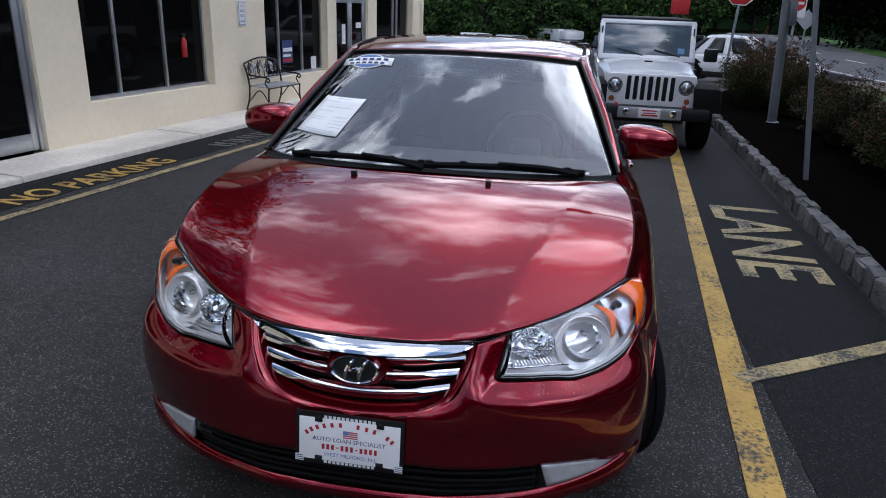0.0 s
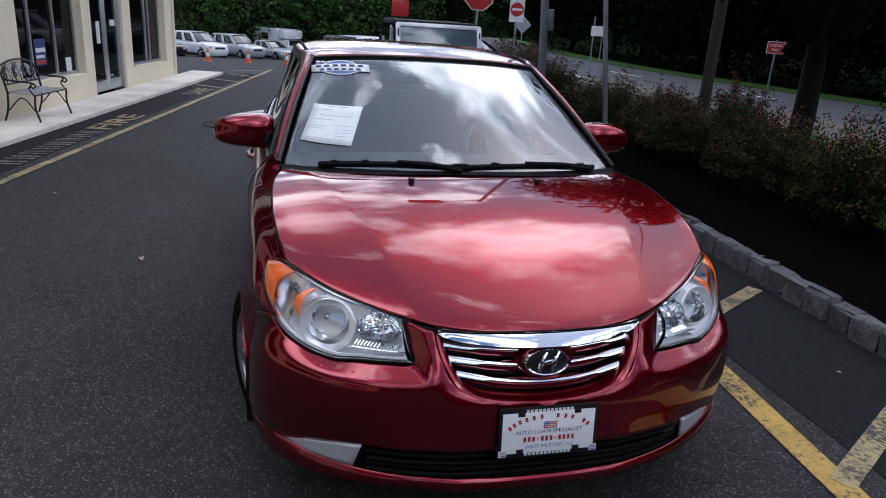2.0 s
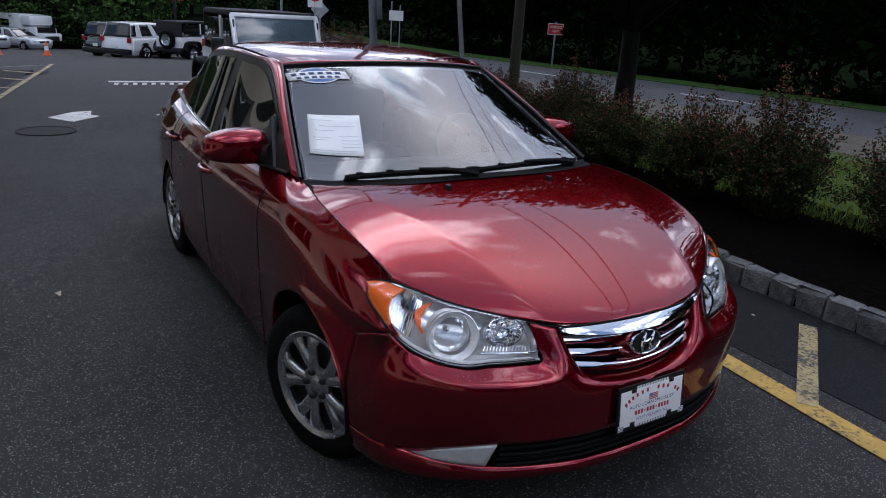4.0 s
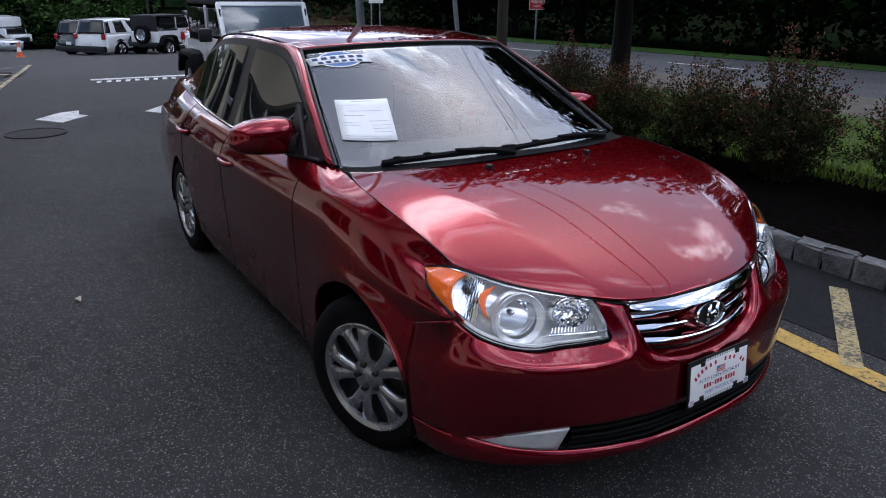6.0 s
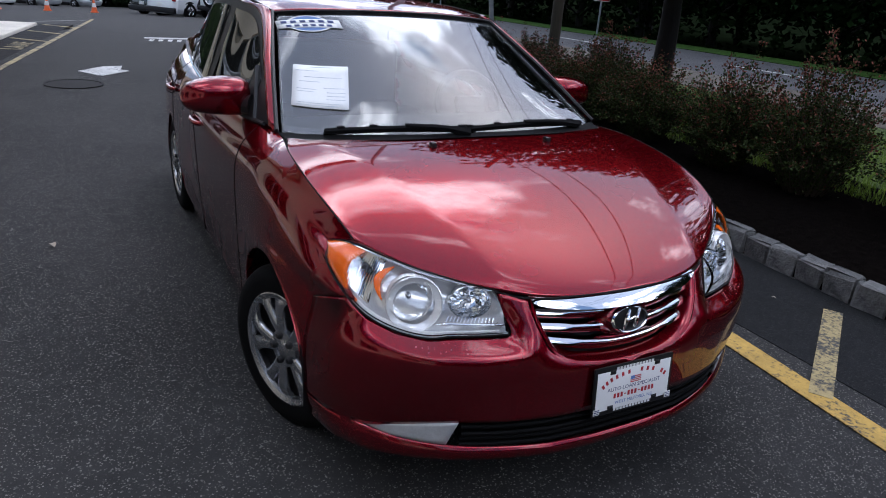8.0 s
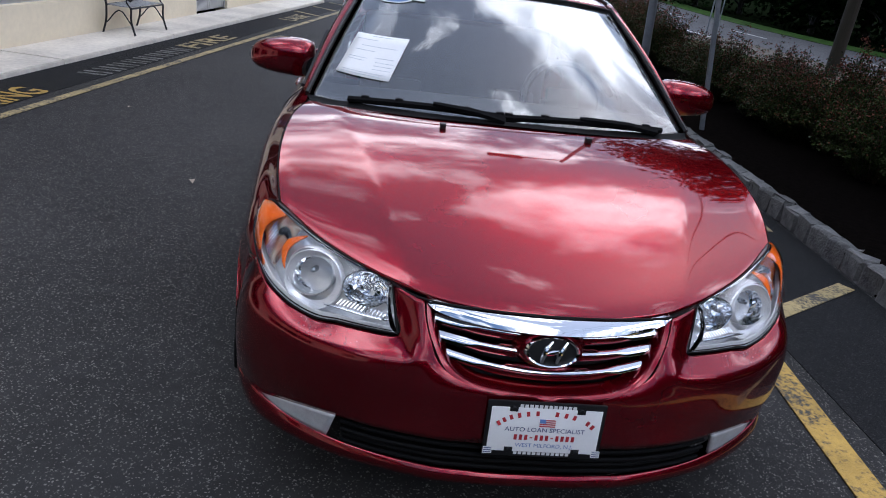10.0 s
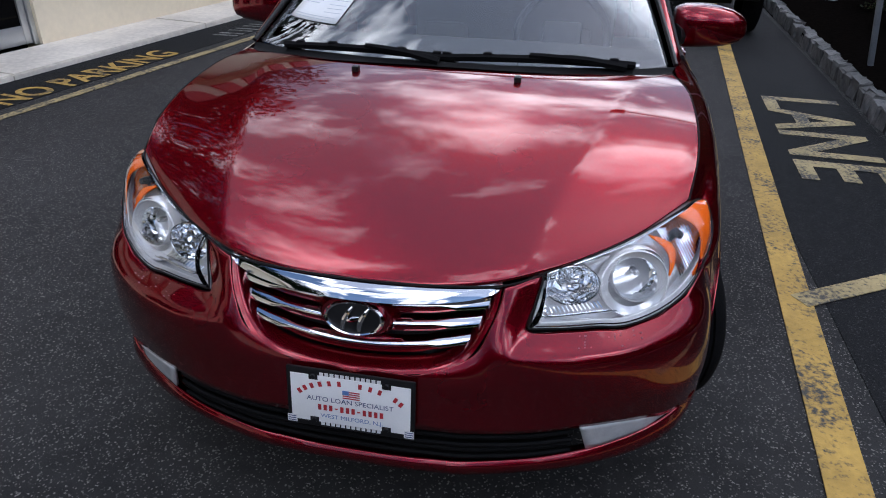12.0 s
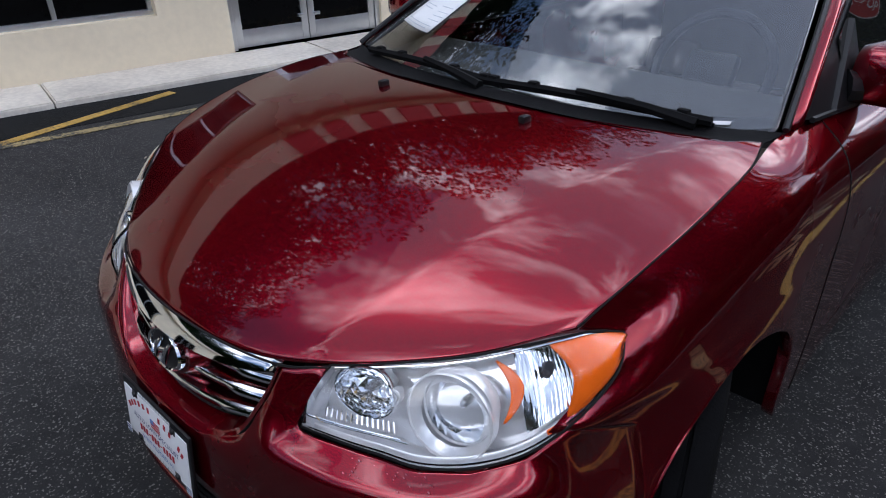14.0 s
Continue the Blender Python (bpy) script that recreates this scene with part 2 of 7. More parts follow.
LAMP_BOWL = mat("lamp_reflector", (0.90, 0.92, 0.94), 0.07, metal=1.0, vary=0.05, scale=20)
LAMP_SATIN = mat("satin_silver_lamp_trim", (0.90, 0.90, 0.90), 0.22, metal=0.40, vary=0.06, scale=14)
LAMP_HOUSE = mat("bright_lamp_housing", (0.92, 0.925, 0.93), 0.12, metal=0.50, vary=0.06, scale=14)
AMBER = mat("amber_lens", (0.90, 0.15, 0.006), 0.2, vary=0.12, scale=20, coat=0.25)
HAZE = mat("hazed_lamp_plastic", (0.74, 0.75, 0.76), 0.14, metal=0.35, vary=0.2, scale=20, coat=0.5)
WINDSHIELD = mat("windshield_glass", (0.84, 0.88, 0.87), 0.0, glass=True, ior=1.84)
SIDE_GLASS = mat("tinted_side_glass", (0.012, 0.013, 0.012), 0.02, vary=0.1, scale=3, spec=0.6)
DASH = mat("grey_dashboard", (0.07, 0.07, 0.068), 0.8, vary=0.15, scale=20, bump=0.2, bscale=200)
SEAT = mat("beige_seat_cloth", (0.34, 0.30, 0.25), 0.9, vary=0.15, scale=15, bump=0.2, bscale=200)
PAPER = mat("white_paper", (0.84, 0.85, 0.84), 0.7, vary=0.04, scale=6)
PRINT = mat("grey_print", (0.58, 0.62, 0.66), 0.7, vary=0.2, scale=40)
BLUE_INK = mat("blue_print", (0.12, 0.22, 0.48), 0.6, vary=0.2, scale=30)
NAVY_INK = mat("navy_print", (0.03, 0.05, 0.16), 0.6, vary=0.2, scale=30)
RED_INK = mat("red_print", (0.45, 0.03, 0.04), 0.6, vary=0.15, scale=30)
WHITE_PLASTIC = mat("white_plastic", (0.88, 0.88, 0.87), 0.4, vary=0.05, scale=15)
CHIPPED = mat("chipped_paint_haze", (0.62, 0.30, 0.34), 0.7, vary=0.5, scale=60)
JEEP_WHITE = mat("silver_white_paint", (0.78, 0.80, 0.83), 0.3, metal=0.05, vary=0.06, scale=3, coat=1.0)
CAR_WHITE = mat("white_car_paint", (0.78, 0.79, 0.80), 0.3, vary=0.05, scale=3, coat=1.0)
CAR_BLACK = mat("black_car_paint", (0.01, 0.011, 0.013), 0.25, vary=0.1, scale=3, coat=1.0)
CAR_SILVER = mat("silver_car_paint", (0.45, 0.47, 0.5), 0.3, metal=0.5, vary=0.06, scale=3, coat=1.0)
TAIL_RED = mat("tail_lamp_red", (0.35, 0.01, 0.01), 0.2, vary=0.2, scale=15, coat=0.6)
SOFT_TOP = mat("black_canvas_top", (0.018, 0.018, 0.02), 0.9, vary=0.3, scale=8, bump=0.3, bscale=120)


# ---- mesh tools ----
def mesh_ob(name, verts, faces, material, parent=None, label="", smooth=True, angle=None):
    me = bpy.data.meshes.new(name)
    me.from_pydata([tuple(v) for v in verts], [], faces)
    me.materials.append(material)
    if smooth:
        me.shade_smooth()
        if angle:
            me.set_sharp_from_angle(angle=radians(angle))
    ob = new(name, me)
    if parent:
        ob.parent = parent
    if label:
        ob["label"] = label
    return ob


def part(name, bm, material, parent=None, label="", smooth=True, angle=35):
    me = bpy.data.meshes.new(name)
    bmesh.ops.recalc_face_normals(bm, faces=bm.faces)
    bm.to_mesh(me)
    bm.free()
    me.materials.append(material)
    if smooth:
        me.shade_smooth()
        me.set_sharp_from_angle(angle=radians(angle))
    ob = new(name, me)
    if parent:
        ob.parent = parent
    if label:
        ob["label"] = label
    return ob


def thing(name, m, label, category, group="", kind=""):
    e = new(name)
    e.matrix_world = m
    e.empty_display_size = 0.1
    return tagged(e, label, category, group, kind)


def box_bm(bm, c, s, m=None, bevel=0.0):
    """A box of size s round c, bevelled, into bm."""
    r = bmesh.ops.create_cube(bm, size=1.0)
    vs = r["verts"]
    for v in vs:
        v.co = Vector((v.co.x * s[0] + c[0], v.co.y * s[1] + c[1], v.co.z * s[2] + c[2]))
    if bevel:
        es = list({e for v in vs for e in v.link_edges})
        b = bmesh.ops.bevel(bm, geom=es, offset=bevel, segments=2, profile=0.6, affect="EDGES")
        vs = list({v for f in b["faces"] for v in f.verts} | {v for v in vs if v.is_valid})
    if m:
        bmesh.ops.transform(bm, matrix=m, verts=vs)
    return bm


def box(name, c, s, material, parent=None, label="", bevel=0.006, m=None):
    return part(name, box_bm(bmesh.new(), c, s, m, bevel), material, parent, label)


def tube_bm(bm, pts, radii, n=10, cap=True):
    """A round tube along pts."""
    pts = [Vector(p) for p in pts]
    if not hasattr(radii, "__len__"):
        radii = [radii] * len(pts)
    rings, ref = [], None
    for i, p in enumerate(pts):
        d = (pts[min(i + 1, len(pts) - 1)] - pts[max(i - 1, 0)]).normalized()
        if ref is None:
            ref = d.orthogonal().normalized()
        ref = (ref - d * ref.dot(d)).normalized()
        q = d.cross(ref)
        rings.append([bm.verts.new(p + (ref * math.cos(a) + q * math.sin(a)) * radii[i]) for a in (math.tau * k / n for k in range(n))])
    for a, b in zip(rings[:-1], rings[1:]):
        for k in range(n):
            bm.faces.new((a[k], a[(k + 1) % n], b[(k + 1) % n], b[k]))
    if cap:
        bm.faces.new(rings[0][::-1])
        bm.faces.new(rings[-1])
    return bm


def tube(name, pts, radii, material, parent=None, label="", n=10):
    return part(name, tube_bm(bmesh.new(), pts, radii, n), material, parent, label)


def lathe_bm(bm, profile, m=Matrix(), n=32):
    """Turns (radius, height) pairs round z, then moves by m."""
    rings = []
    for r, h in profile:
        rings.append([bm.verts.new(m @ Vector((r * math.cos(a), r * math.sin(a), h))) for a in (math.tau * k / n for k in range(n))])
    for a, b in zip(rings[:-1], rings[1:]):
        for k in range(n):
            bm.faces.new((a[k], a[(k + 1) % n], b[(k + 1) % n], b[k]))
    return bm


def lathe(name, profile, m, material, parent=None, label="", n=32, angle=35):
    return part(name, lathe_bm(bmesh.new(), profile, m, n), material, parent, label, angle=angle)


def spline(pts, n):
    """n points along a smooth curve through pts, spaced evenly."""
    p = np.array(pts, float)
    if len(p) == 2:
        return p[0] + (p[1] - p[0]) * np.linspace(0, 1, n)[:, None]
    q = np.vstack([2 * p[0] - p[1], p, 2 * p[-1] - p[-2]])
    out = []
    for i in range(1, len(q) - 2):
        a, b, c, d = q[i - 1:i + 3]
        for t in np.linspace(0, 1, 24, endpoint=False):
            out.append(0.5 * (2 * b + (c - a) * t + (2 * a - 5 * b + 4 * c - d) * t * t + (3 * b - a - 3 * c + d) * t ** 3))
    out.append(p[-1])
    out = np.array(out)
    s = np.concatenate([[0], np.cumsum(np.linalg.norm(np.diff(out, axis=0), axis=1))])
    t = np.linspace(0, s[-1], n)
    return np.stack([np.interp(t, s, out[:, k]) for k in range(out.shape[1])], 1)


def knotted(pts, per):
    """Like spline, but each stretch between two of pts has per points of its own, so that rows of a loft keep in step."""
    p = np.array(pts, float)
    q = np.vstack([2 * p[0] - p[1], p, 2 * p[-1] - p[-2]])
    out = []
    for i in range(1, len(q) - 2):
        a, b, c, d = q[i - 1:i + 3]
        for t in np.linspace(0, 1, per, endpoint=False):
            out.append(0.5 * (2 * b + (c - a) * t + (2 * a - 5 * b + 4 * c - d) * t * t + (3 * b - a - 3 * c + d) * t ** 3))
    out.append(p[-1])
    return np.array(out)


def loft(rows, nu, nv, step=False):
    """A grid over curves given as short lists of points: nu along each, nv smooth steps across from one to the next."""
    rs = [knotted(r, nu) if step else spline(r, nu) for r in rows]
    g = np.array(rs)
    return np.stack([knotted(g[:, i], nv) if len(g) > 2 else spline(g[:, i], nv + 1) for i in range(g.shape[1])], 1)


def grid_faces(a, b, off=0, flip=False):
    fs = []
    for i in range(a - 1):
        for j in range(b - 1):
            q = (off + i * b + j, off + i * b + j + 1, off + (i + 1) * b + j + 1, off + (i + 1) * b + j)
            fs.append(q[::-1] if flip else q)
    return fs


def skin(name, grids, material, parent=None, label="", both=True, thick=0.004, edge=True):
    """Panels from grids of points (half of a car), mirrored in x if both, welded, given thickness inwards."""
    bm = bmesh.new()
    for g in grids:
        for s in ((1, -1) if both else (1,)):
            a, b = g.shape[:2]
            vs = [[bm.verts.new((p[0] * s, p[1], p[2])) for p in row] for row in g]
            for i in range(a - 1):
                for j in range(b - 1):
                    q = (vs[i][j], vs[i][j + 1], vs[i + 1][j + 1], vs[i + 1][j])
                    bm.faces.new(q if s > 0 else q[::-1])
    bmesh.ops.remove_doubles(bm, verts=bm.verts, dist=0.0012)
    bmesh.ops.dissolve_degenerate(bm, edges=bm.edges, dist=0.0005)
    bmesh.ops.recalc_face_normals(bm, faces=bm.faces)
    me = bpy.data.meshes.new(name)
    bm.to_mesh(me)
    bm.free()
    me.materials.append(material)
    me.shade_smooth()
    ob = new(name, me)
    if parent:
        ob.parent = parent
    if label:
        ob["label"] = label
    if thick:
        so = ob.modifiers.new("thickness", "SOLIDIFY")
        so.thickness, so.offset = thick, -1
    return ob


def text_mesh(name, words, size, m, material, parent=None, label="", depth=0.0, width=None, align="CENTER", bold=0.0):
    cu = bpy.data.curves.new(name, "FONT")
    cu.body, cu.size, cu.align_x, cu.align_y = words, size, align, "CENTER"
    cu.extrude, cu.resolution_u, cu.offset = depth, 3, bold
    tmp = new("lettering_source", cu)
    bpy.context.view_layer.update()
    me = bpy.data.meshes.new_from_object(tmp.evaluated_get(bpy.context.evaluated_depsgraph_get()))
    bpy.data.objects.remove(tmp)
    if width:
        xs = [v.co.x for v in me.vertices]
        k = width / (max(xs) - min(xs))
        for v in me.vertices:
            v.co.x *= k
    me.transform(m)
    me.materials.clear()
    me.materials.append(material)
    ob = new(name, me)
    if parent:
        ob.parent = parent
    if label:
        ob["label"] = label
    return ob


# ---- ground ----
rnd = random.Random(4)
WALL_X, WALL_K = -5.6, 0.187          # the shop front runs along x = WALL_X + WALL_K * y
WALL_TURN = -math.atan(WALL_K)        # turn about z from the y axis


def wall_at(y, out=0.0, z=0.0):
    """A point of the shop front's line, out metres in front of it."""
    c, s = math.cos(WALL_TURN), math.sin(WALL_TURN)
    return Vector((WALL_X + WALL_K * y + out * c, y + out * s, z))


def strip(name, pts, w, z, material, label, category, thick=0.004, kind="structure", parent=None):
    """A flat band of width w along pts, thick metres thick, its top at z."""
    p = [Vector((x, y, 0)) for x, y in pts]
    lft, rgt = [], []
    for i, q in enumerate(p):
        d = (p[min(i + 1, len(p) - 1)] - p[max(i - 1, 0)]).normalized()
        nrm = Vector((-d.y, d.x, 0))
        lft.append(q + nrm * w / 2)
        rgt.append(q - nrm * w / 2)
    v, f, k = [], [], len(p)
    for zz in (z, z - thick):
        v += [(a.x, a.y, zz) for a in lft] + [(a.x, a.y, zz) for a in rgt]
    for i in range(k - 1):
        f.append((i, k + i, k + i + 1, i + 1))
        f.append((2 * k + i, 2 * k + i + 1, 3 * k + i + 1, 3 * k + i))
        f.append((i, i + 1, 2 * k + i + 1, 2 * k + i))
        f.append((k + i, 3 * k + i, 3 * k + i + 1, k + i + 1))
    f += [(0, 2 * k, 3 * k, k), (k - 1, 2 * k - 1, 4 * k - 1, 3 * k - 1)]
    ob = mesh_ob(name, v, f, material, parent, smooth=False)
    return ob if parent else tagged(ob, label, category, kind=kind)


def slab(name, outline, z, thick, material, label, category, kind="structure"):
    """A flat plate with the given outline and thickness."""
    bm = bmesh.new()
    top = [bm.verts.new((x, y, z)) for x, y in outline]
    fc = bm.faces.new(top)
    r = bmesh.ops.extrude_face_region(bm, geom=[fc])
    for v in r["geom"]:
        if isinstance(v, bmesh.types.BMVert):
            v.co.z = z - thick
    return tagged(part(name, bm, material, smooth=False), label, category, kind=kind)


def ground_z(x, y):
    """The lot is level near the shop and falls away towards its far end."""
    side = min(1.0, max(0.0, (13.0 - x) / 5.0))
    return -0.06 * min(max(0.0, y - 15.0), 50.0) * side * side * (3 - 2 * side)


def sheet(name, xs, ys, z, material, label, category, inside=None):
    v, f = [], []
    for y in ys:
        for x in xs:
            v.append((x, y, ground_z(x, y) + z))
    for i in range(len(ys) - 1):
        for j in range(len(xs) - 1):
            if inside is None or inside((xs[j] + xs[j + 1]) / 2, (ys[i] + ys[i + 1]) / 2):
                a = i * len(xs) + j
                f.append((a, a + 1, a + 1 + len(xs), a + len(xs)))
    return tagged(mesh_ob(name, v, f, material), label, category, kind="structure")


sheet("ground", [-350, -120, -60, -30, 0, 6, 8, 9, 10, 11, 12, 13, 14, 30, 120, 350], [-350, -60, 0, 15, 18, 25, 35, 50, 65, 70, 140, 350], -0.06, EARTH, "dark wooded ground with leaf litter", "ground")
slab("parking_lot", [(-5.75, -16), (2.55, -16), (2.62, 4), (2.85, 11), (6.2, 15.0), (-2.2, 15.0), (-5.75, 0)],
     0.0, 0.2, ASPHALT, "worn grey asphalt parking lot with pale specks", "parking lot")
sheet("far_lot", list(np.linspace(-46, 9, 56)), list(np.linspace(15.0, 65.0, 51)), 0.0, ASPHALT, "worn asphalt falling away to the far parked cars", "parking lot", lambda x, y: x < 6.2 + 0.1 * (y - 15) and x > -2.4 - 1.6 * (y - 15))
slab("asphalt_patch", [(wall_at(-12, 0.74).x, -12), (wall_at(-12, 1.36).x, -12), (wall_at(16.2, 1.36).x, 16.2), (wall_at(16.2, 0.74).x, 16.2)],
     0.004, 0.05, ASPHALT_NEW, "darker sealed asphalt strip beside the walkway", "asphalt strip")
slab("bay_asphalt", [(1.42, -14), (2.5, -14), (2.44, 1), (2.55, 4), (2.78, 10.5), (2.2, 10.5), (1.58, 2.5)], 0.004, 0.05, ASPHALT_NEW,
     "darker sealed asphalt between the yellow line and the kerb", "asphalt strip")

# the walkway, its slabs parted by joints
pave = thing("pavement", pose(0, 0, 0), "pale concrete walkway along the shop front, slabs parted by joints", "pavement", kind="structure")
ys = [-12, -9.6, -7.2, -4.8, -2.4, 0.0, 1.36, 3.8, 6.2, 8.6, 11.0, 13.4, 16.0]
for a, b in zip(ys[:-1], ys[1:]):
    bm = bmesh.new()
    q = [wall_at(a + 0.006, 0.0), wall_at(b - 0.006, 0.0), wall_at(b - 0.006, 0.73), wall_at(a + 0.006, 0.73)]
    lo, hi = [bm.verts.new((p.x, p.y, -0.1)) for p in q], [bm.verts.new((p.x, p.y, 0.055)) for p in q]
    bm.faces.new(hi)
    for i in range(4):
        bm.faces.new((lo[i], lo[(i + 1) % 4], hi[(i + 1) % 4], hi[i]))
    bmesh.ops.bevel(bm, geom=[e for e in bm.edges if all(v.co.z > 0 for v in e.verts)], offset=0.012, segments=2, affect="EDGES")
    part("slab", bm, CONCRETE, pave)


# ---- painted lines ----
def along(k0, k1, y0, y1):
    return [(k0 + k1 * y, y) for y in np.linspace(y0, y1, 12)]


strip("yellow_line", along(1.322, 0.086, -9, 9.5), 0.135, 0.008, YELLOW, "worn yellow parking line", "painted line")
strip("yellow_line", [(1.46, 1.46), (2.39, 2.04)], 0.10, 0.010, YELLOW_OLD, "worn yellow line across to the kerb", "painted line")
strip("yellow_line", [(1.34, 0.09), (2.24, 0.65)], 0.10, 0.010, YELLOW_OLD, "worn yellow line across to the kerb", "painted line")
strip("yellow_line", [(1.22, -1.28), (2.12, -0.72)], 0.10, 0.010, YELLOW_OLD, "worn yellow line across to the kerb", "painted line")
strip("yellow_line", along(-4.08, WALL_K, -10, 17.6), 0.085, 0.008, YELLOW_OLD, "faded yellow line beside the walkway", "painted line")
strip("yellow_line", [(-3.83, -0.3), (-4.33, 2.05)], 0.09, 0.010, YELLOW, "bright yellow slanting line end", "painted line")
for i, y in enumerate((12.9, 14.2, 15.5)):
    strip("hatch_line", [(-4.08 + WALL_K * y, y), (-4.75 + WALL_K * (y + 0.4), y + 0.5)], 0.08, 0.010, YELLOW_OLD, "faded yellow hatch line", "painted line")
strip("hatch_line", [(-2.4, 16.0), (-1.6, 16.9), (-0.9, 17.3)], 0.08, 0.010, GREY_LINE, "old white curved hatch line", "painted line")
strip("stop_bar", [(-0.03, 13.95), (3.4, 13.9)], 0.2, 0.008, WHITE_LINE, "worn white stop bar", "painted line")


def ground_text(words, a, b, height, material, label, up_left=True):
    """Letters painted from a to b on the ground, tops to the left of that way (or to the right)."""
    a, b = Vector((*a, 0)), Vector((*b, 0))
    d = (b - a).normalized()
    up = Vector((-d.y, d.x, 0))
    m = Matrix(((d.x, up.x, 0, (a.x + b.x) / 2), (d.y, up.y, 0, (a.y + b.y) / 2), (0, 0, 1, 0.009), (0, 0, 0, 1)))
    cap = 0.70
    tagged(text_mesh("painted_words", words, 1.0, m @ Matrix.Diagonal((1, height / cap, 1, 1)), material, width=(b - a).length, bold=0.02), label, "painted words", kind="structure")


def on_band(y, out):
    p = wall_at(y, out)
    return (p.x, p.y)


ground_text("NO PARKING", on_band(3.28, 1.17), on_band(5.12, 1.17), 0.30, YELLOW, "yellow painted words on dark asphalt")
ground_text("FIRE", on_band(8.05, 1.17), on_band(9.35, 1.17), 0.30, YELLOW_OLD, "faded yellow painted word on dark asphalt")
ground_text("LANE", on_band(12.0, 1.17), on_band(13.0, 1.17), 0.30, YELLOW_OLD, "faded yellow painted word on dark asphalt")
for k in range(8):
    y = 5.95 + k * 0.26
    for q in (0.0, 0.11):
        strip("old_letter_stroke", [on_band(y + q, 1.03), on_band(y + q + 0.05, 1.3)], 0.045, 0.009, GREY_LINE, "almost worn away painted stroke", "painted line")
ground_text("LANE", (2.16, 4.74), (2.06, 2.92), 0.55, YELLOW_OLD, "tall yellow painted word beside the kerb")
for k in range(9):
    strip("worn_letter_stroke", [(0.03 + k * 0.17, 13.42), (0.09 + k * 0.17, 13.7)], 0.08, 0.009, WHITE_LINE, "worn white painted stroke beside the stop bar", "painted line")


def arrow(cx, cy):
    """A white left-pointing arrow painted on the lot."""
    pts = [(-0.33, 0.0), (0.02, 0.45), (0.27, 0.52), (0.22, 0.16), (0.33, 0.02), (-0.05, -0.42)]
    slab("direction_arrow", [(cx + x, cy + y) for x, y in pts][::-1], 0.008, 0.006, WHITE_LINE, "white arrow painted on the asphalt", "painted arrow")


arrow(-1.0, 9.57)
arrow(0.40, 9.57)
mh = thing("manhole_cover", pose(-1.4, 8.5, 0.0), "dark cast iron manhole cover set in the asphalt", "manhole cover", kind="structure")
lathe("rim", [(0.34, 0.0), (0.34, 0.012), (0.31, 0.012), (0.31, 0.004)], Matrix(), RUSTY_IRON, mh)
lathe("cover", [(0.305, 0.002), (0.305, 0.008), (0.02, 0.010), (0.0, 0.010)], Matrix(), RUSTY_IRON, mh)


# ---- planting bed, kerb, road ----
def kerb_x(y):
    return 2.41 + 0.043 * y if y < 10 else 2.84 + 0.11 * (y - 10) ** 1.6


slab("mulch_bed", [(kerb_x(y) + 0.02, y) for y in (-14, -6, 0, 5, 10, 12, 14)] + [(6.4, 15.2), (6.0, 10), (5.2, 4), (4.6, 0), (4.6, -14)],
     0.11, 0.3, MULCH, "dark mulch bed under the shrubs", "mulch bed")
slab("verge", [(4.4, -30), (10.3, -30), (10.3, 6), (9.9, 12), (8.6, 18), (6.6, 15.2), (5.9, 10), (5.1, 4), (4.5, 0)], 0.10, 0.3, GRASS_SOIL,
     "green grass verge beside the road", "verge")
ROAD_LINE = [(13.2, -60), (13.2, -20), (13.2, 0), (13.0, 7), (12.4, 13), (11.6, 19), (11.0, 26), (11.4, 34), (13, 44), (16, 60)]
strip("road", spline(ROAD_LINE, 60), 5.6, 0.02, ROAD, "pale grey asphalt road curving away", "road", thick=0.2)
road_pts = spline(ROAD_LINE, 120)


def beside(off, i0, i1):
    out = []
    for i in range(i0, i1):
        d = road_pts[min(i + 1, 119)] - road_pts[max(i - 1, 0)]
        d = d / np.linalg.norm(d)
        out.append((road_pts[i][0] - d[1] * off, road_pts[i][1] + d[0] * off))
    return out


strip("road_shoulder", [(9.3, -30), (9.3, -8), (9.3, 4), (9.15, 9), (8.9, 13), (8.2, 18)], 2.1, 0.106, GRAVEL, "brownish gravel shoulder beside the road", "shoulder")
strip("far_verge", beside(-3.55, 0, 120), 1.5, 0.034, VERGE_GRASS, "green grass strip across the road", "verge")
strip("edge_line", beside(2.55, 0, 120), 0.12, 0.028, WHITE_LINE, "white line on the road's edge", "painted line")
for i in range(2, 116, 6):
    strip("lane_dash", beside(-0.4, i, i + 3), 0.12, 0.028, WHITE_LINE, "white dash in the road's middle", "painted line")

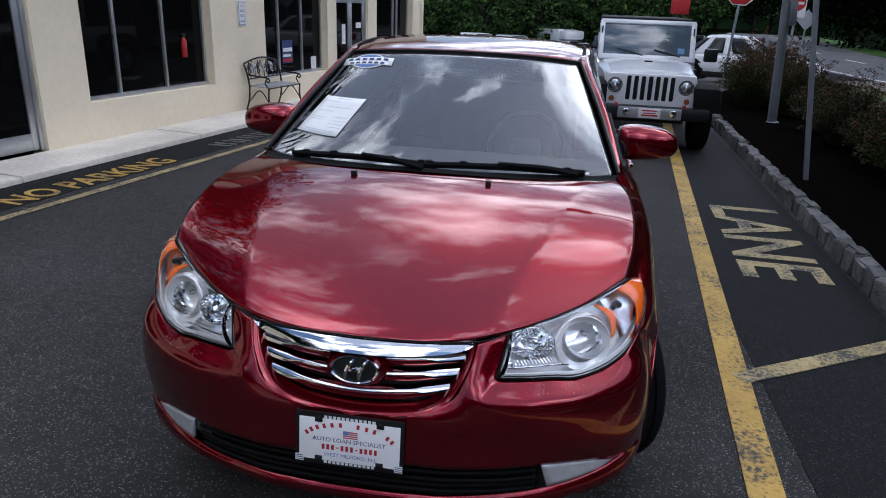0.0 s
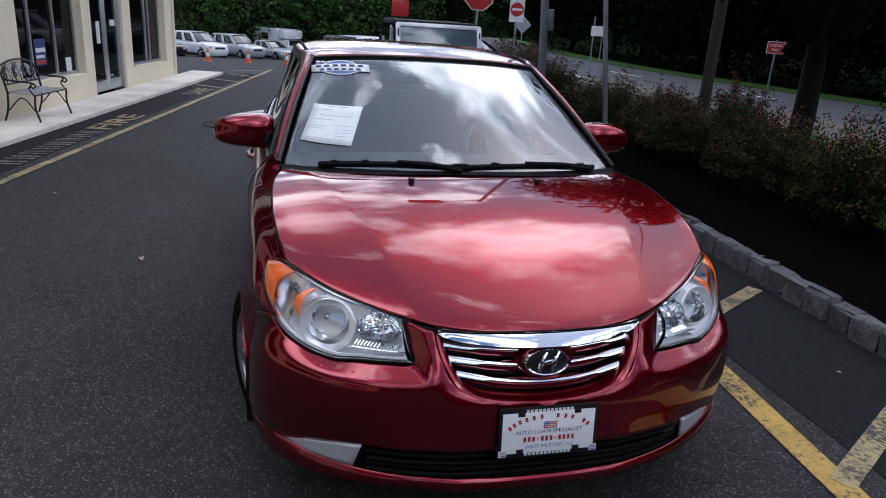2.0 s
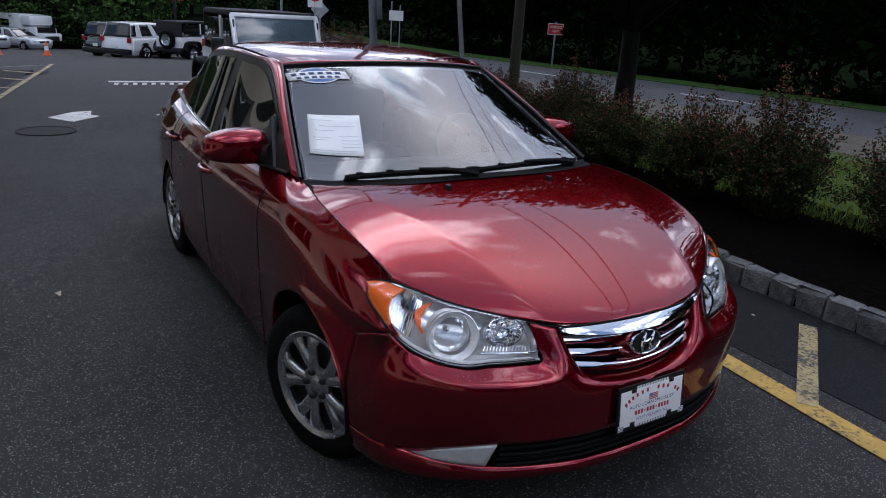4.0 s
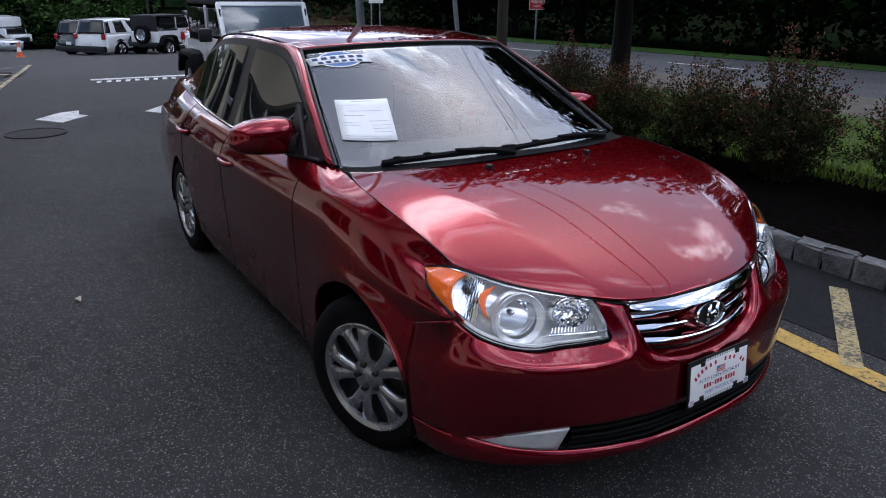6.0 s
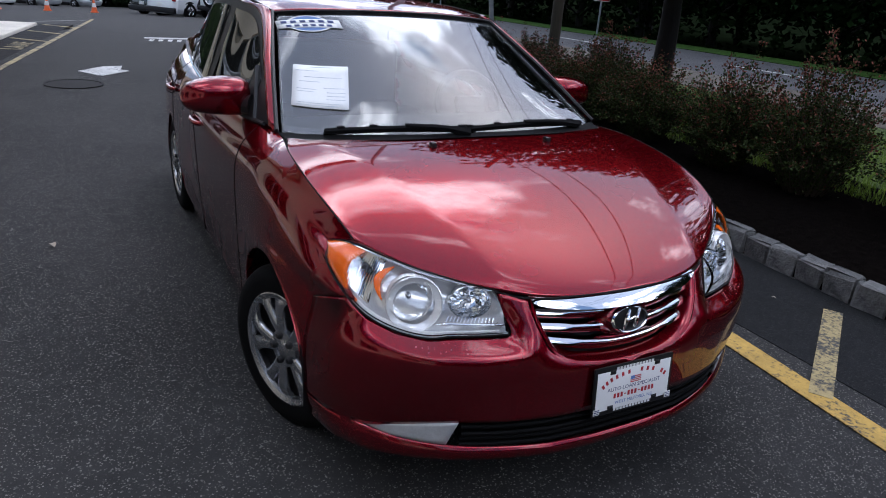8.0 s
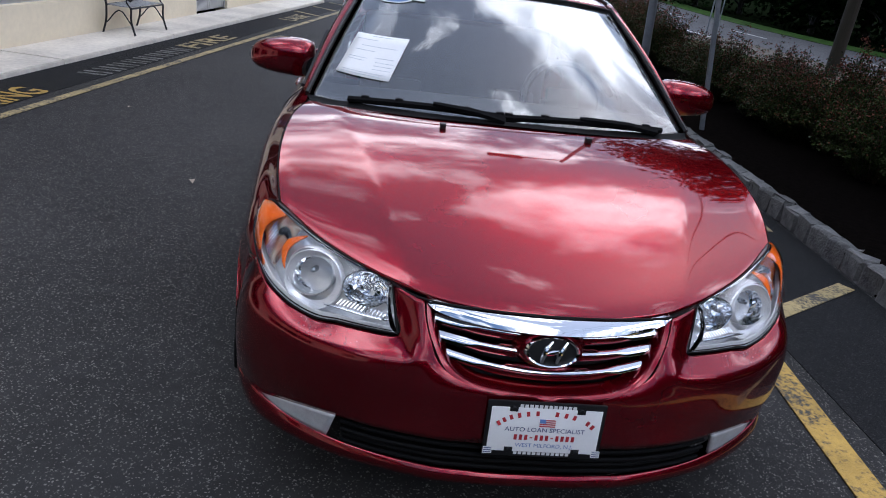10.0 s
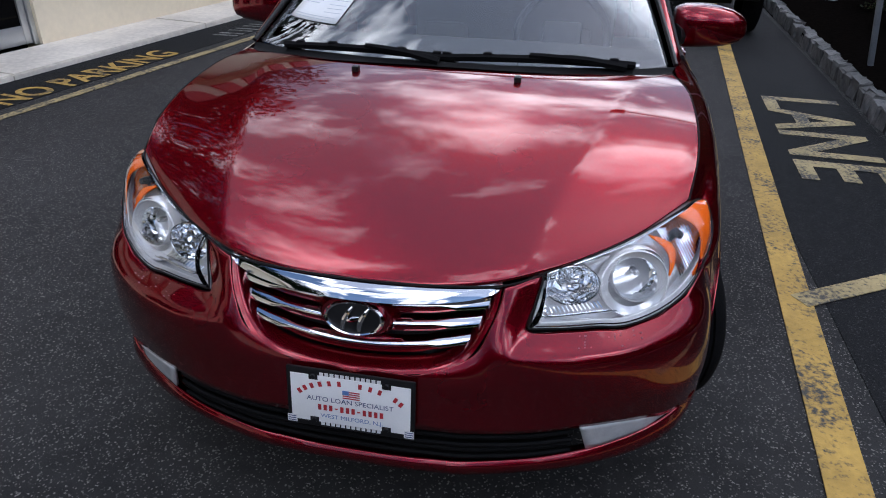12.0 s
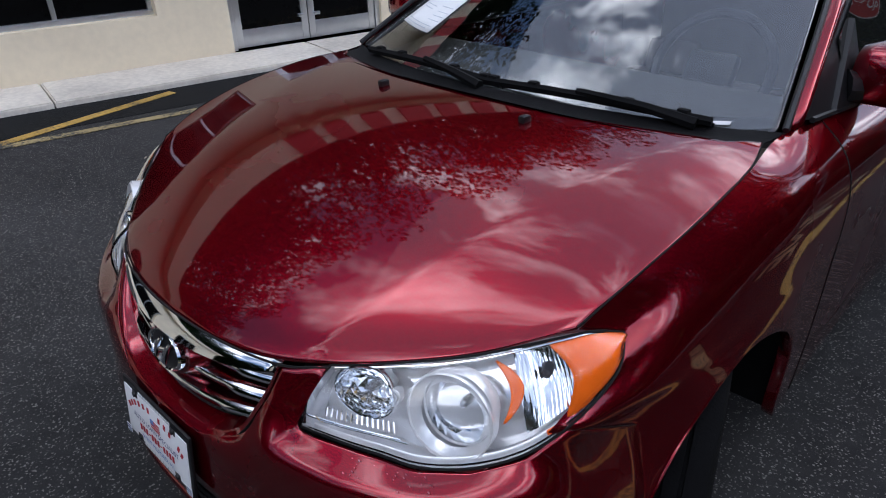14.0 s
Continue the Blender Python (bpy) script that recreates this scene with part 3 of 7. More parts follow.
kerb = thing("kerb", pose(0, 0, 0), "kerb of rough grey granite blocks along the planting bed", "kerb", kind="structure")
stone_meshes = []
for k in range(7):
    bm = bmesh.new()
    box_bm(bm, (0, 0, 0.070), (0.105, 0.196, 0.165), bevel=0.018)
    for v in bm.verts:
        v.co += Vector((rnd.uniform(-1, 1) * 0.017, rnd.uniform(-1, 1) * 0.010, rnd.uniform(-1, 1) * 0.016 if v.co.z > 0.05 else 0))
    me = bpy.data.meshes.new("kerb_stone")
    bm.to_mesh(me)
    bm.free()
    me.materials.append(GRANITE)
    stone_meshes.append(me)
y = -9.0
while y < 13.0:
    st = new("kerb_stone", stone_meshes[rnd.randrange(7)])
    st.parent = kerb
    slope = (kerb_x(y + 0.1) - kerb_x(y - 0.1)) / 0.2
    st.matrix_world = pose(kerb_x(y) + 0.055 + rnd.uniform(-0.008, 0.008), y, rnd.uniform(-0.012, 0.006), rnd.uniform(-2, 2), rnd.uniform(-3, 3), -math.degrees(math.atan(slope)) + rnd.uniform(-2.5, 2.5))
    y += 0.204 / math.sqrt(1 + slope * slope)

# ---- shop front ----
shop = thing("shop_building", pose(0, 0, 0), "single storey cream stucco shop building with dark windows", "building")
TOP = 3.7
openings = [(-9.5, -6.4, 0.48, 2.45), (-3.9, -1.0, 0.48, 2.45), (0.1, 2.42, 0.48, 2.45), (3.07, 4.72, 0.05, 2.15), (5.33, 7.45, 0.47, 2.45), (8.68, 10.55, 0.43, 2.45), (10.86, 12.12, 0.05, 2.4), (12.5, 14.32, 0.38, 2.45)]
DEPTH = 0.16


def wall_box(y0, y1, z0, z1, material, name, parent, front=0.0, back=-0.22, bevel=0.0, label=""):
    a, b = wall_at(y0), wall_at(y1)
    ln = (b - a).length
    m = Matrix.Translation(a) @ Matrix.Rotation(WALL_TURN, 4, "Z")
    bm = bmesh.new()
    box_bm(bm, ((front + back) / 2, ln / 2, (z0 + z1) / 2), (front - back, ln, z1 - z0), m, bevel)
    return part(name, bm, material, parent, label)


yy = -14.0
for y0, y1, z0, z1 in openings:
    wall_box(yy, y0, -0.1, TOP, STUCCO, "wall", shop)
    if z0 > 0.1:
        wall_box(y0, y1, -0.1, z0, STUCCO, "wall", shop)
    wall_box(y0, y1, z1, TOP, STUCCO, "wall", shop)
    yy = y1
wall_box(yy, 14.86, -0.1, TOP, STUCCO, "wall", shop)
e0, e1 = wall_at(14.86), wall_at(14.86, -7)
for nm, p0, p1 in (("wall", e0, e1), ("wall", wall_at(-14, 0), wall_at(-14, -7))):
    d = p1 - p0
    bm = bmesh.new()
    box_bm(bm, (0, d.length / 2, TOP / 2 - 0.05), (0.2, d.length, TOP + 0.1), Matrix.Translation(p0) @ Matrix.Rotation(math.atan2(-d.x, d.y), 4, "Z"))
    part(nm, bm, STUCCO, shop)
bm = bmesh.new()
q = [wall_at(-14.2, 0.35), wall_at(15.1, 0.35), wall_at(15.1, -7.2), wall_at(-14.2, -7.2)]
fc = bm.faces.new([bm.verts.new((p.x, p.y, TOP)) for p in q])
r = bmesh.ops.extrude_face_region(bm, geom=[fc])
for v in r["geom"]:
    if isinstance(v, bmesh.types.BMVert):
        v.co.z = TOP + 0.45
part("roof", bm, STUCCO, shop, "cream fascia and flat roof", smooth=False)
# raised sign letters on the fascia, as plain bars
for k in range(10):
    wall_box(2.2 + k * 0.62, 2.2 + k * 0.62 + (0.34 if k % 3 else 0.44), TOP + 0.02, TOP + 0.43, SIGN_RED, "sign_bar", shop, front=0.42, back=0.36)
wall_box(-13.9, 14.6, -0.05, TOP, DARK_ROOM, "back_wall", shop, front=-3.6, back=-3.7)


def window(y0, y1, z0, z1, bars, name):
    w = thing(name, pose(0, 0, 0), "dark shop window in an aluminium frame", "window", kind="structure")
    wall_box(y0, y1, z0 - 0.02, z0 + 0.045, ALU, "window_sill", w, front=-0.10, back=-0.2, bevel=0.004)
    wall_box(y0, y1, z1 - 0.05, z1, ALU, "window_frame", w, front=-0.12, back=-0.19)
    edges = [y0 + 0.02, *bars, y1 - 0.02]
    for b in edges:
        wall_box(b - 0.02, b + 0.02, z0 + 0.045, z1 - 0.05, ALU, "mullion", w, front=-0.12, back=-0.19, bevel=0.004)
    for a, b in zip(edges[:-1], edges[1:]):
        wall_box(a + 0.02, b - 0.02, z0 + 0.045, z1 - 0.05, SHOP_GLASS, "pane", w, front=-0.152, back=-0.164)
    return w


def glass_door(y0, y1, z1, name):
    w = thing(name, pose(0, 0, 0), "closed pair of glass shop doors in aluminium frames", "door", kind="structure")
    ym, hd = (y0 + y1) / 2, min(z1, 2.1) - 0.06
    if z1 > 2.2:
        hd = 1.66
        wall_box(y0 + 0.05, y1 - 0.05, hd + 0.06, z1 - 0.05, SHOP_GLASS, "transom_pane", w, front=-0.10, back=-0.115)
    for b in (y0 + 0.025, y1 - 0.025):
        wall_box(b - 0.025, b + 0.025, 0.055, z1, ALU, "door_frame", w, front=-0.04, back=-0.16, bevel=0.004)
    wall_box(y0 + 0.05, y1 - 0.05, hd, hd + 0.06, ALU, "door_frame", w, front=-0.04, back=-0.16, bevel=0.004)
    for a, b in ((y0 + 0.055, ym - 0.004), (ym + 0.004, y1 - 0.055)):
        for c in (a, b - 0.07):
            wall_box(c, c + 0.07, 0.07, hd, ALU, "stile", w, front=-0.06, back=-0.11, bevel=0.004)
        wall_box(a + 0.07, b - 0.07, 0.07, 0.24, ALU, "bottom_rail", w, front=-0.062, back=-0.108, bevel=0.004)
        wall_box(a + 0.07, b - 0.07, hd - 0.09, hd, ALU, "top_rail", w, front=-0.062, back=-0.108, bevel=0.004)
        wall_box(a + 0.07, b - 0.07, 0.24, hd - 0.09, SHOP_GLASS, "pane", w, front=-0.08, back=-0.09)
    for s in (-0.12, 0.06):
        wall_box(ym + s, ym + s + 0.06, 0.30, 0.33, ALU, "handle", w, front=-0.02, back=-0.06, bevel=0.004)
    return w


window(-9.5, -6.4, 0.48, 2.45, [-8.4, -7.4], "window_1")
window(-3.9, -1.0, 0.48, 2.45, [-2.9, -1.9], "window_2")
window(0.1, 2.42, 0.48, 2.45, [1.0, 1.62], "window_3")
window(5.33, 7.45, 0.47, 2.45, [5.90, 6.68], "window_4")
window(8.68, 10.55, 0.43, 2.45, [9.22, 9.9], "window_5")
window(12.5, 14.32, 0.38, 2.45, [13.55, 13.75], "window_6")
glass_door(3.07, 4.72, 2.15, "door_1")
glass_door(10.86, 12.12, 2.4, "door_2")

# small things on the wall and inside the windows
plate = thing("no_parking_sign", pose(0, 0, 0), "small white wall sign with grey lines of writing", "wall sign")
wall_box(8.03, 8.21, 1.23, 1.57, SIGN_WHITE, "plate", plate, front=0.012, back=0.002, bevel=0.003)
wall_box(8.045, 8.195, 1.245, 1.555, NAVY_INK, "border", plate, front=0.0135, back=0.008)
wall_box(8.052, 8.188, 1.252, 1.548, SIGN_WHITE, "face", plate, front=0.015, back=0.008)
text = ("NO", "PARKING", "FIRE", "LANE")
for k, wd in enumerate(text):
    p = wall_at(8.12, 0.016, 1.505 - k * 0.07)
    m = Matrix.Translation(p) @ Matrix.Rotation(WALL_TURN + math.pi / 2, 4, "Z") @ Matrix.Rotation(math.pi / 2, 4, "X")
    text_mesh("words", wd, 0.055, m, RED_INK if k == 0 else NAVY_INK, plate, width=0.05 if k == 0 else 0.11)
poster = thing("window_poster", pose(0, 0, 0), "blue and white poster with bars of writing in the window", "poster")
wall_box(9.32, 9.62, 0.62, 0.98, NAVY_INK, "sheet", poster, front=-0.135, back=-0.145)
wall_box(9.34, 9.60, 0.80, 0.86, SIGN_WHITE, "line_of_writing", poster, front=-0.131, back=-0.137)
wall_box(9.34, 9.56, 0.72, 0.76, SIGN_WHITE, "line_of_writing", poster, front=-0.131, back=-0.137)
wall_box(9.34, 9.60, 0.64, 0.69, SIGN_RED, "line_of_writing", poster, front=-0.131, back=-0.137)
card = thing("window_card", pose(0, 0, 0), "small white card leaning inside the window", "card")
wall_box(10.2, 10.36, 0.48, 0.68, SIGN_WHITE, "sheet", card, front=-0.135, back=-0.145)
ext = thing("fire_extinguisher", pose(*wall_at(7.05, -0.14, 0.85)), "red fire extinguisher seen in the dark window", "fire extinguisher")
lathe("cylinder", [(0.0, 0.0), (0.034, 0.004), (0.038, 0.02), (0.038, 0.20), (0.02, 0.24), (0.012, 0.26), (0.0, 0.26)], Matrix(), SIGN_RED, ext)
box("valve", (0, 0, 0.275), (0.03, 0.07, 0.04), IRON, ext)
notice = thing("door_notice", pose(0, 0, 0), "white paper notices taped to the glass door", "notice")
wall_box(11.2, 11.32, 0.85, 1.2, SIGN_WHITE, "sheet", notice, front=-0.068, back=-0.078)
wall_box(11.75, 11.95, 1.12, 1.22, SIGN_WHITE, "sheet", notice, front=-0.068, back=-0.078)


# ---- bench ----
def bench():
    p = Vector((-3.77, 8.42, 0.055))
    b = thing("bench", Matrix.Translation(p) @ Matrix.Rotation(WALL_TURN, 4, "Z") @ Matrix.Diagonal((0.74, 0.95, 0.82, 1)), "ornate black cast iron bench with pale seat slats by the wall", "bench")
    L = 0.44
    for s in (-1, 1):
        y = s * L
        tube("leg", spline([(0.26, y, 0.40), (0.25, y, 0.2), (0.31, y, 0.0)], 9), 0.016, IRON, b)
        tube("leg", spline([(-0.18, y, 0.42), (-0.2, y, 0.2), (-0.27, y, 0.0)], 9), 0.016, IRON, b)
        tube("brace", spline([(0.25, y, 0.16), (0.05, y, 0.36), (-0.19, y, 0.16)], 9), 0.010, IRON, b)
        tube("armrest", spline([(-0.22, y, 0.62), (0.0, y, 0.60), (0.2, y, 0.59), (0.29, y, 0.56), (0.26, y, 0.51), (0.21, y, 0.53)], 14), 0.015, IRON, b)
        tube("arm_post", spline([(0.24, y, 0.58), (0.18, y, 0.5), (0.25, y, 0.40)], 8), 0.012, IRON, b)
        tube("back_post", spline([(-0.18, y, 0.42), (-0.22, y, 0.62), (-0.29, y, 0.80)], 8), 0.017, IRON, b)
    tube("front_rail", [(0.26, -L, 0.40), (0.26, L, 0.40)], 0.014, IRON, b)
    tube("rear_rail", [(-0.18, -L, 0.42), (-0.18, L, 0.42)], 0.014, IRON, b)
    for k in range(7):
        x = -0.14 + k * 0.063
        box("seat_slat", (x, 0, 0.425 - 0.012 * math.sin(k / 6 * math.pi)), (0.042, 2 * L - 0.03, 0.014), CAST_PALE, b)
    # pierced back: scrolls between a curved top rail and the bottom rail
    tube("top_rail", spline([(-0.29, -L, 0.80), (-0.285, -L * 0.5, 0.86), (-0.28, 0, 0.885), (-0.285, L * 0.5, 0.86), (-0.29, L, 0.80)], 16), 0.015, IRON, b)
    tube("back_rail", [(-0.205, -L, 0.54), (-0.205, L, 0.54)], 0.012, IRON, b)
    for k in range(7):
        y, s = -L + 0.09 + k * (2 * L - 0.18) / 6, 1 if k % 2 else -1
        pts = [(-0.245 - 0.02 * math.sin(t), y + s * 0.062 * math.cos(t * 1.6) * (1 - t / 9), 0.69 + 0.13 * math.sin(t) * (1 - t / 9)) for t in np.linspace(0, 6.5, 26)]
        tube("scroll", pts, 0.011, CAST_PALE if k % 2 else IRON, b, n=6)
        lathe("rosette", [(0.0, 0.010), (0.020, 0.008), (0.036, 0.0), (0.030, -0.006)], Matrix.Translation((-0.245, y, 0.70 + 0.05 * s)) @ Matrix.Rotation(radians(78), 4, "Y"), CAST_PALE, b, n=10)
        tube("scroll", [(-0.21, y, 0.55), (-0.24, y + s * 0.03, 0.66), (-0.285, y - s * 0.03, 0.84)], 0.009, IRON, b, n=6)


bench()


# ---- signs and poles ----
def sign_post(name, x, y, h, label, r=0.028, z=0.1, category="sign", lean=0.0, material=None):
    s = thing(name, pose(x, y, z, 0, lean, 0), label, category)
    bm = bmesh.new()
    box_bm(bm, (0, 0, h / 2 - 0.15), (r * 2, r * 1.3, h + 0.3), bevel=0.006)
    part("post", bm, material or GALV, s)
    return s


def face_camera_plate(s, pts, z, yaw, material, name, d=0.0, label=""):
    """A flat plate with the outline pts (metres), standing at height z on a sign post, turned yaw degrees."""
    bm = bmesh.new()
    vs = [bm.verts.new((x, -0.022 - d, zz)) for x, zz in pts]
    fc = bm.faces.new(vs)
    r = bmesh.ops.extrude_face_region(bm, geom=[fc])
    for v in r["geom"]:
        if isinstance(v, bmesh.types.BMVert):
            v.co.y += 0.003
    bmesh.ops.transform(bm, matrix=Matrix.Translation((0, 0, z)) @ Matrix.Rotation(radians(yaw), 4, "Z"), verts=bm.verts)
    return part(name, bm, material, s, label, smooth=False)


def ngon(r, n, ph=0.0):
    return [(r * math.cos(ph + math.tau * k / n), r * math.sin(ph + math.tau * k / n)) for k in range(n)]


def rect(w, h, cx=0.0, cz=0.0):
    return [(cx - w / 2, cz - h / 2), (cx + w / 2, cz - h / 2), (cx + w / 2, cz + h / 2), (cx - w / 2, cz + h / 2)]


def sign_words(s, words, size, z, yaw, material, width=None, d=0.004, dx=0.0):
    m = Matrix.Translation((0, 0, z)) @ Matrix.Rotation(radians(yaw), 4, "Z") @ Matrix.Translation((dx, -0.0235 - d, 0)) @ Matrix.Rotation(math.pi / 2, 4, "X")
    return text_mesh("words", words, size, m, material, s, width=width)


s = sign_post("stop_sign", 4.35, 16.6, 2.5, "red octagonal stop sign on a steel post", lean=2.5)
face_camera_plate(s, ngon(0.40, 8, math.pi / 8), 2.08, -12, SIGN_WHITE, "border")
face_camera_plate(s, ngon(0.375, 8, math.pi / 8), 2.08, -12, SIGN_RED, "plate", 0.004)
sign_words(s, "STOP", 0.32, 2.08, -12, SIGN_WHITE, width=0.58, d=0.008)
s = sign_post("do_not_enter_sign", 6.8, 20.4, 2.3, "white and red do not enter sign on a post")
face_camera_plate(s, rect(0.46, 0.76), 1.85, -14, SIGN_WHITE, "plate")
face_camera_plate(s, ngon(0.21, 24), 1.85, -14, SIGN_RED, "disc", 0.004)
face_camera_plate(s, rect(0.32, 0.07), 1.85, -14, SIGN_WHITE, "bar", 0.008)
s = sign_post("wrong_way_sign", 15.1, 18.6, 1.55, "red wrong way sign on a post beside the road", z=0.0)
face_camera_plate(s, rect(0.54, 0.38), 1.30, -35, SIGN_WHITE, "border")
face_camera_plate(s, rect(0.505, 0.345), 1.30, -35, SIGN_RED, "plate", 0.004)
sign_words(s, "WRONG", 0.13, 1.365, -35, SIGN_WHITE, width=0.41, d=0.008)
sign_words(s, "WAY", 0.13, 1.227, -35, SIGN_WHITE, width=0.25, d=0.008)
s = sign_post("route_sign", 9.6, 20.6, 1.9, "white blank sign on two thin posts beside the road", r=0.02, z=0.0)
box("post", (0.32, 0, 0.85), (0.03, 0.03, 1.9), GALV, s)
face_camera_plate(s, rect(0.5, 0.32, 0.16), 1.45, -10, SIGN_WHITE, "plate")
s = sign_post("diamond_sign", 7.6, 22.0, 1.8, "back of a small diamond sign on a thin post", r=0.02, z=0.0)
face_camera_plate(s, ngon(0.3, 4), 1.5, -20, SIGN_BACK, "plate")
s = sign_post("sign_pole", 2.98, 5.62, 3.6, "bare square steel sign pole in the mulch bed", r=0.024, z=0.1, category="pole", lean=-8.0)

lp = thing("light_pole", pose(3.68, 9.6, 0.05, 0, -3.5, 0), "grey steel lamp pole with a control box", "light pole")
lathe("pole", [(0.0, -0.1), (0.066, -0.1), (0.064, 1.5), (0.05, 7.5), (0.0, 7.5)], Matrix(), GALV, lp, n=20)
lathe("base", [(0.0, 0.0), (0.12, 0.0), (0.12, 0.04), (0.08, 0.07), (0.066, 0.07)], Matrix(), GALV, lp, n=20)
box("control_box", (0.085, -0.03, 1.62), (0.10, 0.12, 0.34), GALV, lp, bevel=0.01)
tube("arm", [(0, 0, 7.3), (-0.9, 0, 7.5)], 0.04, GALV, lp)
box("lamp_head", (-1.25, 0, 7.52), (0.75, 0.34, 0.14), GALV, lp, bevel=0.03)
up = thing("utility_pole", pose(8.23, 11.72, 0.0), "weathered wooden utility pole with crossarm", "utility pole")
lathe("pole", [(0.0, 0), (0.125, 0), (0.12, 3), (0.09, 10), (0.0, 10)], Matrix(), WOODPOLE, up, n=14)
box("crossarm", (0, 0, 9.3), (2.2, 0.1, 0.12), WOODPOLE, up)
wires = thing("overhead_wire", pose(0, 0, 0), "dark overhead wires between poles", "wire")
for k, dx in enumerate((-0.6, 0.4)):
    tube("wire", spline([(10.4 + dx, 15.6, 9.4), (6.5 + dx, -4, 8.9), (3.5 + dx, -24, 9.4)], 24), 0.018, IRON, wires, n=5)


def cone(x, y):
    c = thing("traffic_cone", pose(x, y, ground_z(x, y)), "orange traffic cone with a white band", "traffic cone", "cones across the lot")
    box("base", (0, 0, 0.02), (0.34, 0.34, 0.04), CONE_ORANGE, c, bevel=0.01)
    lathe("shell", [(0.13, 0.04), (0.095, 0.24)], Matrix(), CONE_ORANGE, c, n=16)
    lathe("band", [(0.097, 0.24), (0.066, 0.42)], Matrix(), SIGN_WHITE, c, n=16)
    lathe("tip", [(0.066, 0.42), (0.03, 0.62), (0.0, 0.63)], Matrix(), CONE_ORANGE, c, n=16)


for x, y in ((-3.8, 35.5), (-1.9, 36.1), (0.0, 36.0)):
    cone(x, y)


# a curled dead leaf and a few pale bits on the lot
for x, y, yaw, k in ((-1.65, 2.88, 20, 1.0), (1.05, -0.95, 70, 0.5), (-2.6, 4.6, 140, 0.6), (-0.9, -1.5, 200, 0.45), (2.05, 0.9, 30, 0.45), (-3.0, 1.2, 10, 0.5)):
    bm = bmesh.new()
    mid = [bm.verts.new((0.0, q * 0.03 * k, 0.012 * k * (1 - q * q) + 0.003)) for q in (-1, -0.4, 0.3, 1)]
    for sd in (-1, 1):
        out = [bm.verts.new((sd * w * k, q * 0.03 * k, 0.020 * k * abs(w) / 0.02 + 0.003)) for q, w in ((-0.7, 0.010), (0.0, 0.020), (0.6, 0.012))]
        bm.faces.new((mid[0], out[0], mid[1]))
        bm.faces.new((mid[1], out[0], out[1]))
        bm.faces.new((mid[1], out[1], mid[2]))
        bm.faces.new((mid[2], out[1], out[2]))
        bm.faces.new((mid[2], out[2], mid[3]))
    lf = part("fallen_leaf", bm, DEAD_LEAF, None)
    lf.matrix_world = pose(x, y, 0.004, 0, 0, yaw)
    tagged(lf, "pale curled dead leaf on the asphalt", "leaf", "fallen leaves")


# ---- the red sedan ----
# half of the car, x outwards, y to the rear from the emblem, z up; both halves are mirrored
sedan = thing("sedan", pose(-0.006, 0, 0), "red metallic four door sedan with chrome grille, front wheels turned", "car")


def side_of(p, s):
    return [(x * s, y, z) for x, y, z in p]


# feature lines of the front
HOOD_EDGE = [(0.757, 0.412, 0.866), (0.784, 0.552, 0.920), (0.797, 0.704, 0.956), (0.797, 0.855, 0.980), (0.787, 1.000, 0.996), (0.752, 1.140, 1.003)]
HL_TOP = [(0.424, 0.125, 0.777), (0.542, 0.207, 0.811), (0.640, 0.286, 0.836), (0.741, 0.383, 0.862), (0.775, 0.440, 0.856), (0.803, 0.497, 0.838)]
HL_IN = [(0.424, 0.125, 0.777), (0.413, 0.092, 0.720), (0.401, 0.059, 0.661)]
HL_LOW = [(0.401, 0.059, 0.661), (0.490, 0.090, 0.655), (0.560, 0.118, 0.652), (0.625, 0.150, 0.643), (0.700, 0.200, 0.655), (0.765, 0.262, 0.684), (0.806, 0.330, 0.727), (0.828, 0.395, 0.772), (0.829, 0.450, 0.806), (0.803, 0.497, 0.838)]

# hood: lines from the nose to the cowl, centre to edge
hood_rows = [
    [(0, 0.022, 0.770), (0, 0.10, 0.815), (0, 0.30, 0.890), (0, 0.55, 0.957), (0, 0.78, 1.006), (0, 0.955, 1.030)],
    [(0.19, 0.037, 0.769), (0.20, 0.12, 0.816), (0.225, 0.31, 0.888), (0.255, 0.56, 0.954), (0.285, 0.79, 1.002), (0.31, 0.970, 1.026)],
    [(0.335, 0.075, 0.766), (0.355, 0.16, 0.818), (0.40, 0.34, 0.884), (0.455, 0.58, 0.945), (0.51, 0.80, 0.990), (0.56, 1.015, 1.018)],
    [(0.385, 0.102, 0.771), (0.425, 0.20, 0.832), (0.485, 0.38, 0.900), (0.548, 0.60, 0.956), (0.605, 0.82, 0.995), (0.650, 1.060, 1.014)],
    [(0.430, 0.130, 0.780), (0.475, 0.24, 0.838), (0.535, 0.42, 0.898), (0.596, 0.62, 0.950), (0.645, 0.84, 0.992), (0.680, 1.085, 1.011)],
    [(0.600, 0.253, 0.827), (0.640, 0.36, 0.868), (0.678, 0.52, 0.915), (0.706, 0.69, 0.955), (0.722, 0.87, 0.991), (0.722, 1.115, 1.007)],
    HOOD_EDGE,
]
plan = loft([hood_rows[k] for k in (0, 1, 3, 5, 6)], 90, 30)


def hood_fold(x, y):
    """The raised middle panel: a soft fold from the grille's corner to the cowl's outer corner."""
    xc = 0.372 + 0.285 * (y - 0.08)
    slope = 0.072 + 0.075 * math.exp(-(y / 0.38) ** 2)
    w = 0.005 + 0.005 * y
    u = (x - xc) / w
    return -slope * w * (u if u > 30 else math.log(1.0 + math.exp(u)))


def nose_y(x):
    """How far back the hood's front edge lies."""
    return 0.022 + 0.42 * x * x + 0.5 * x ** 4


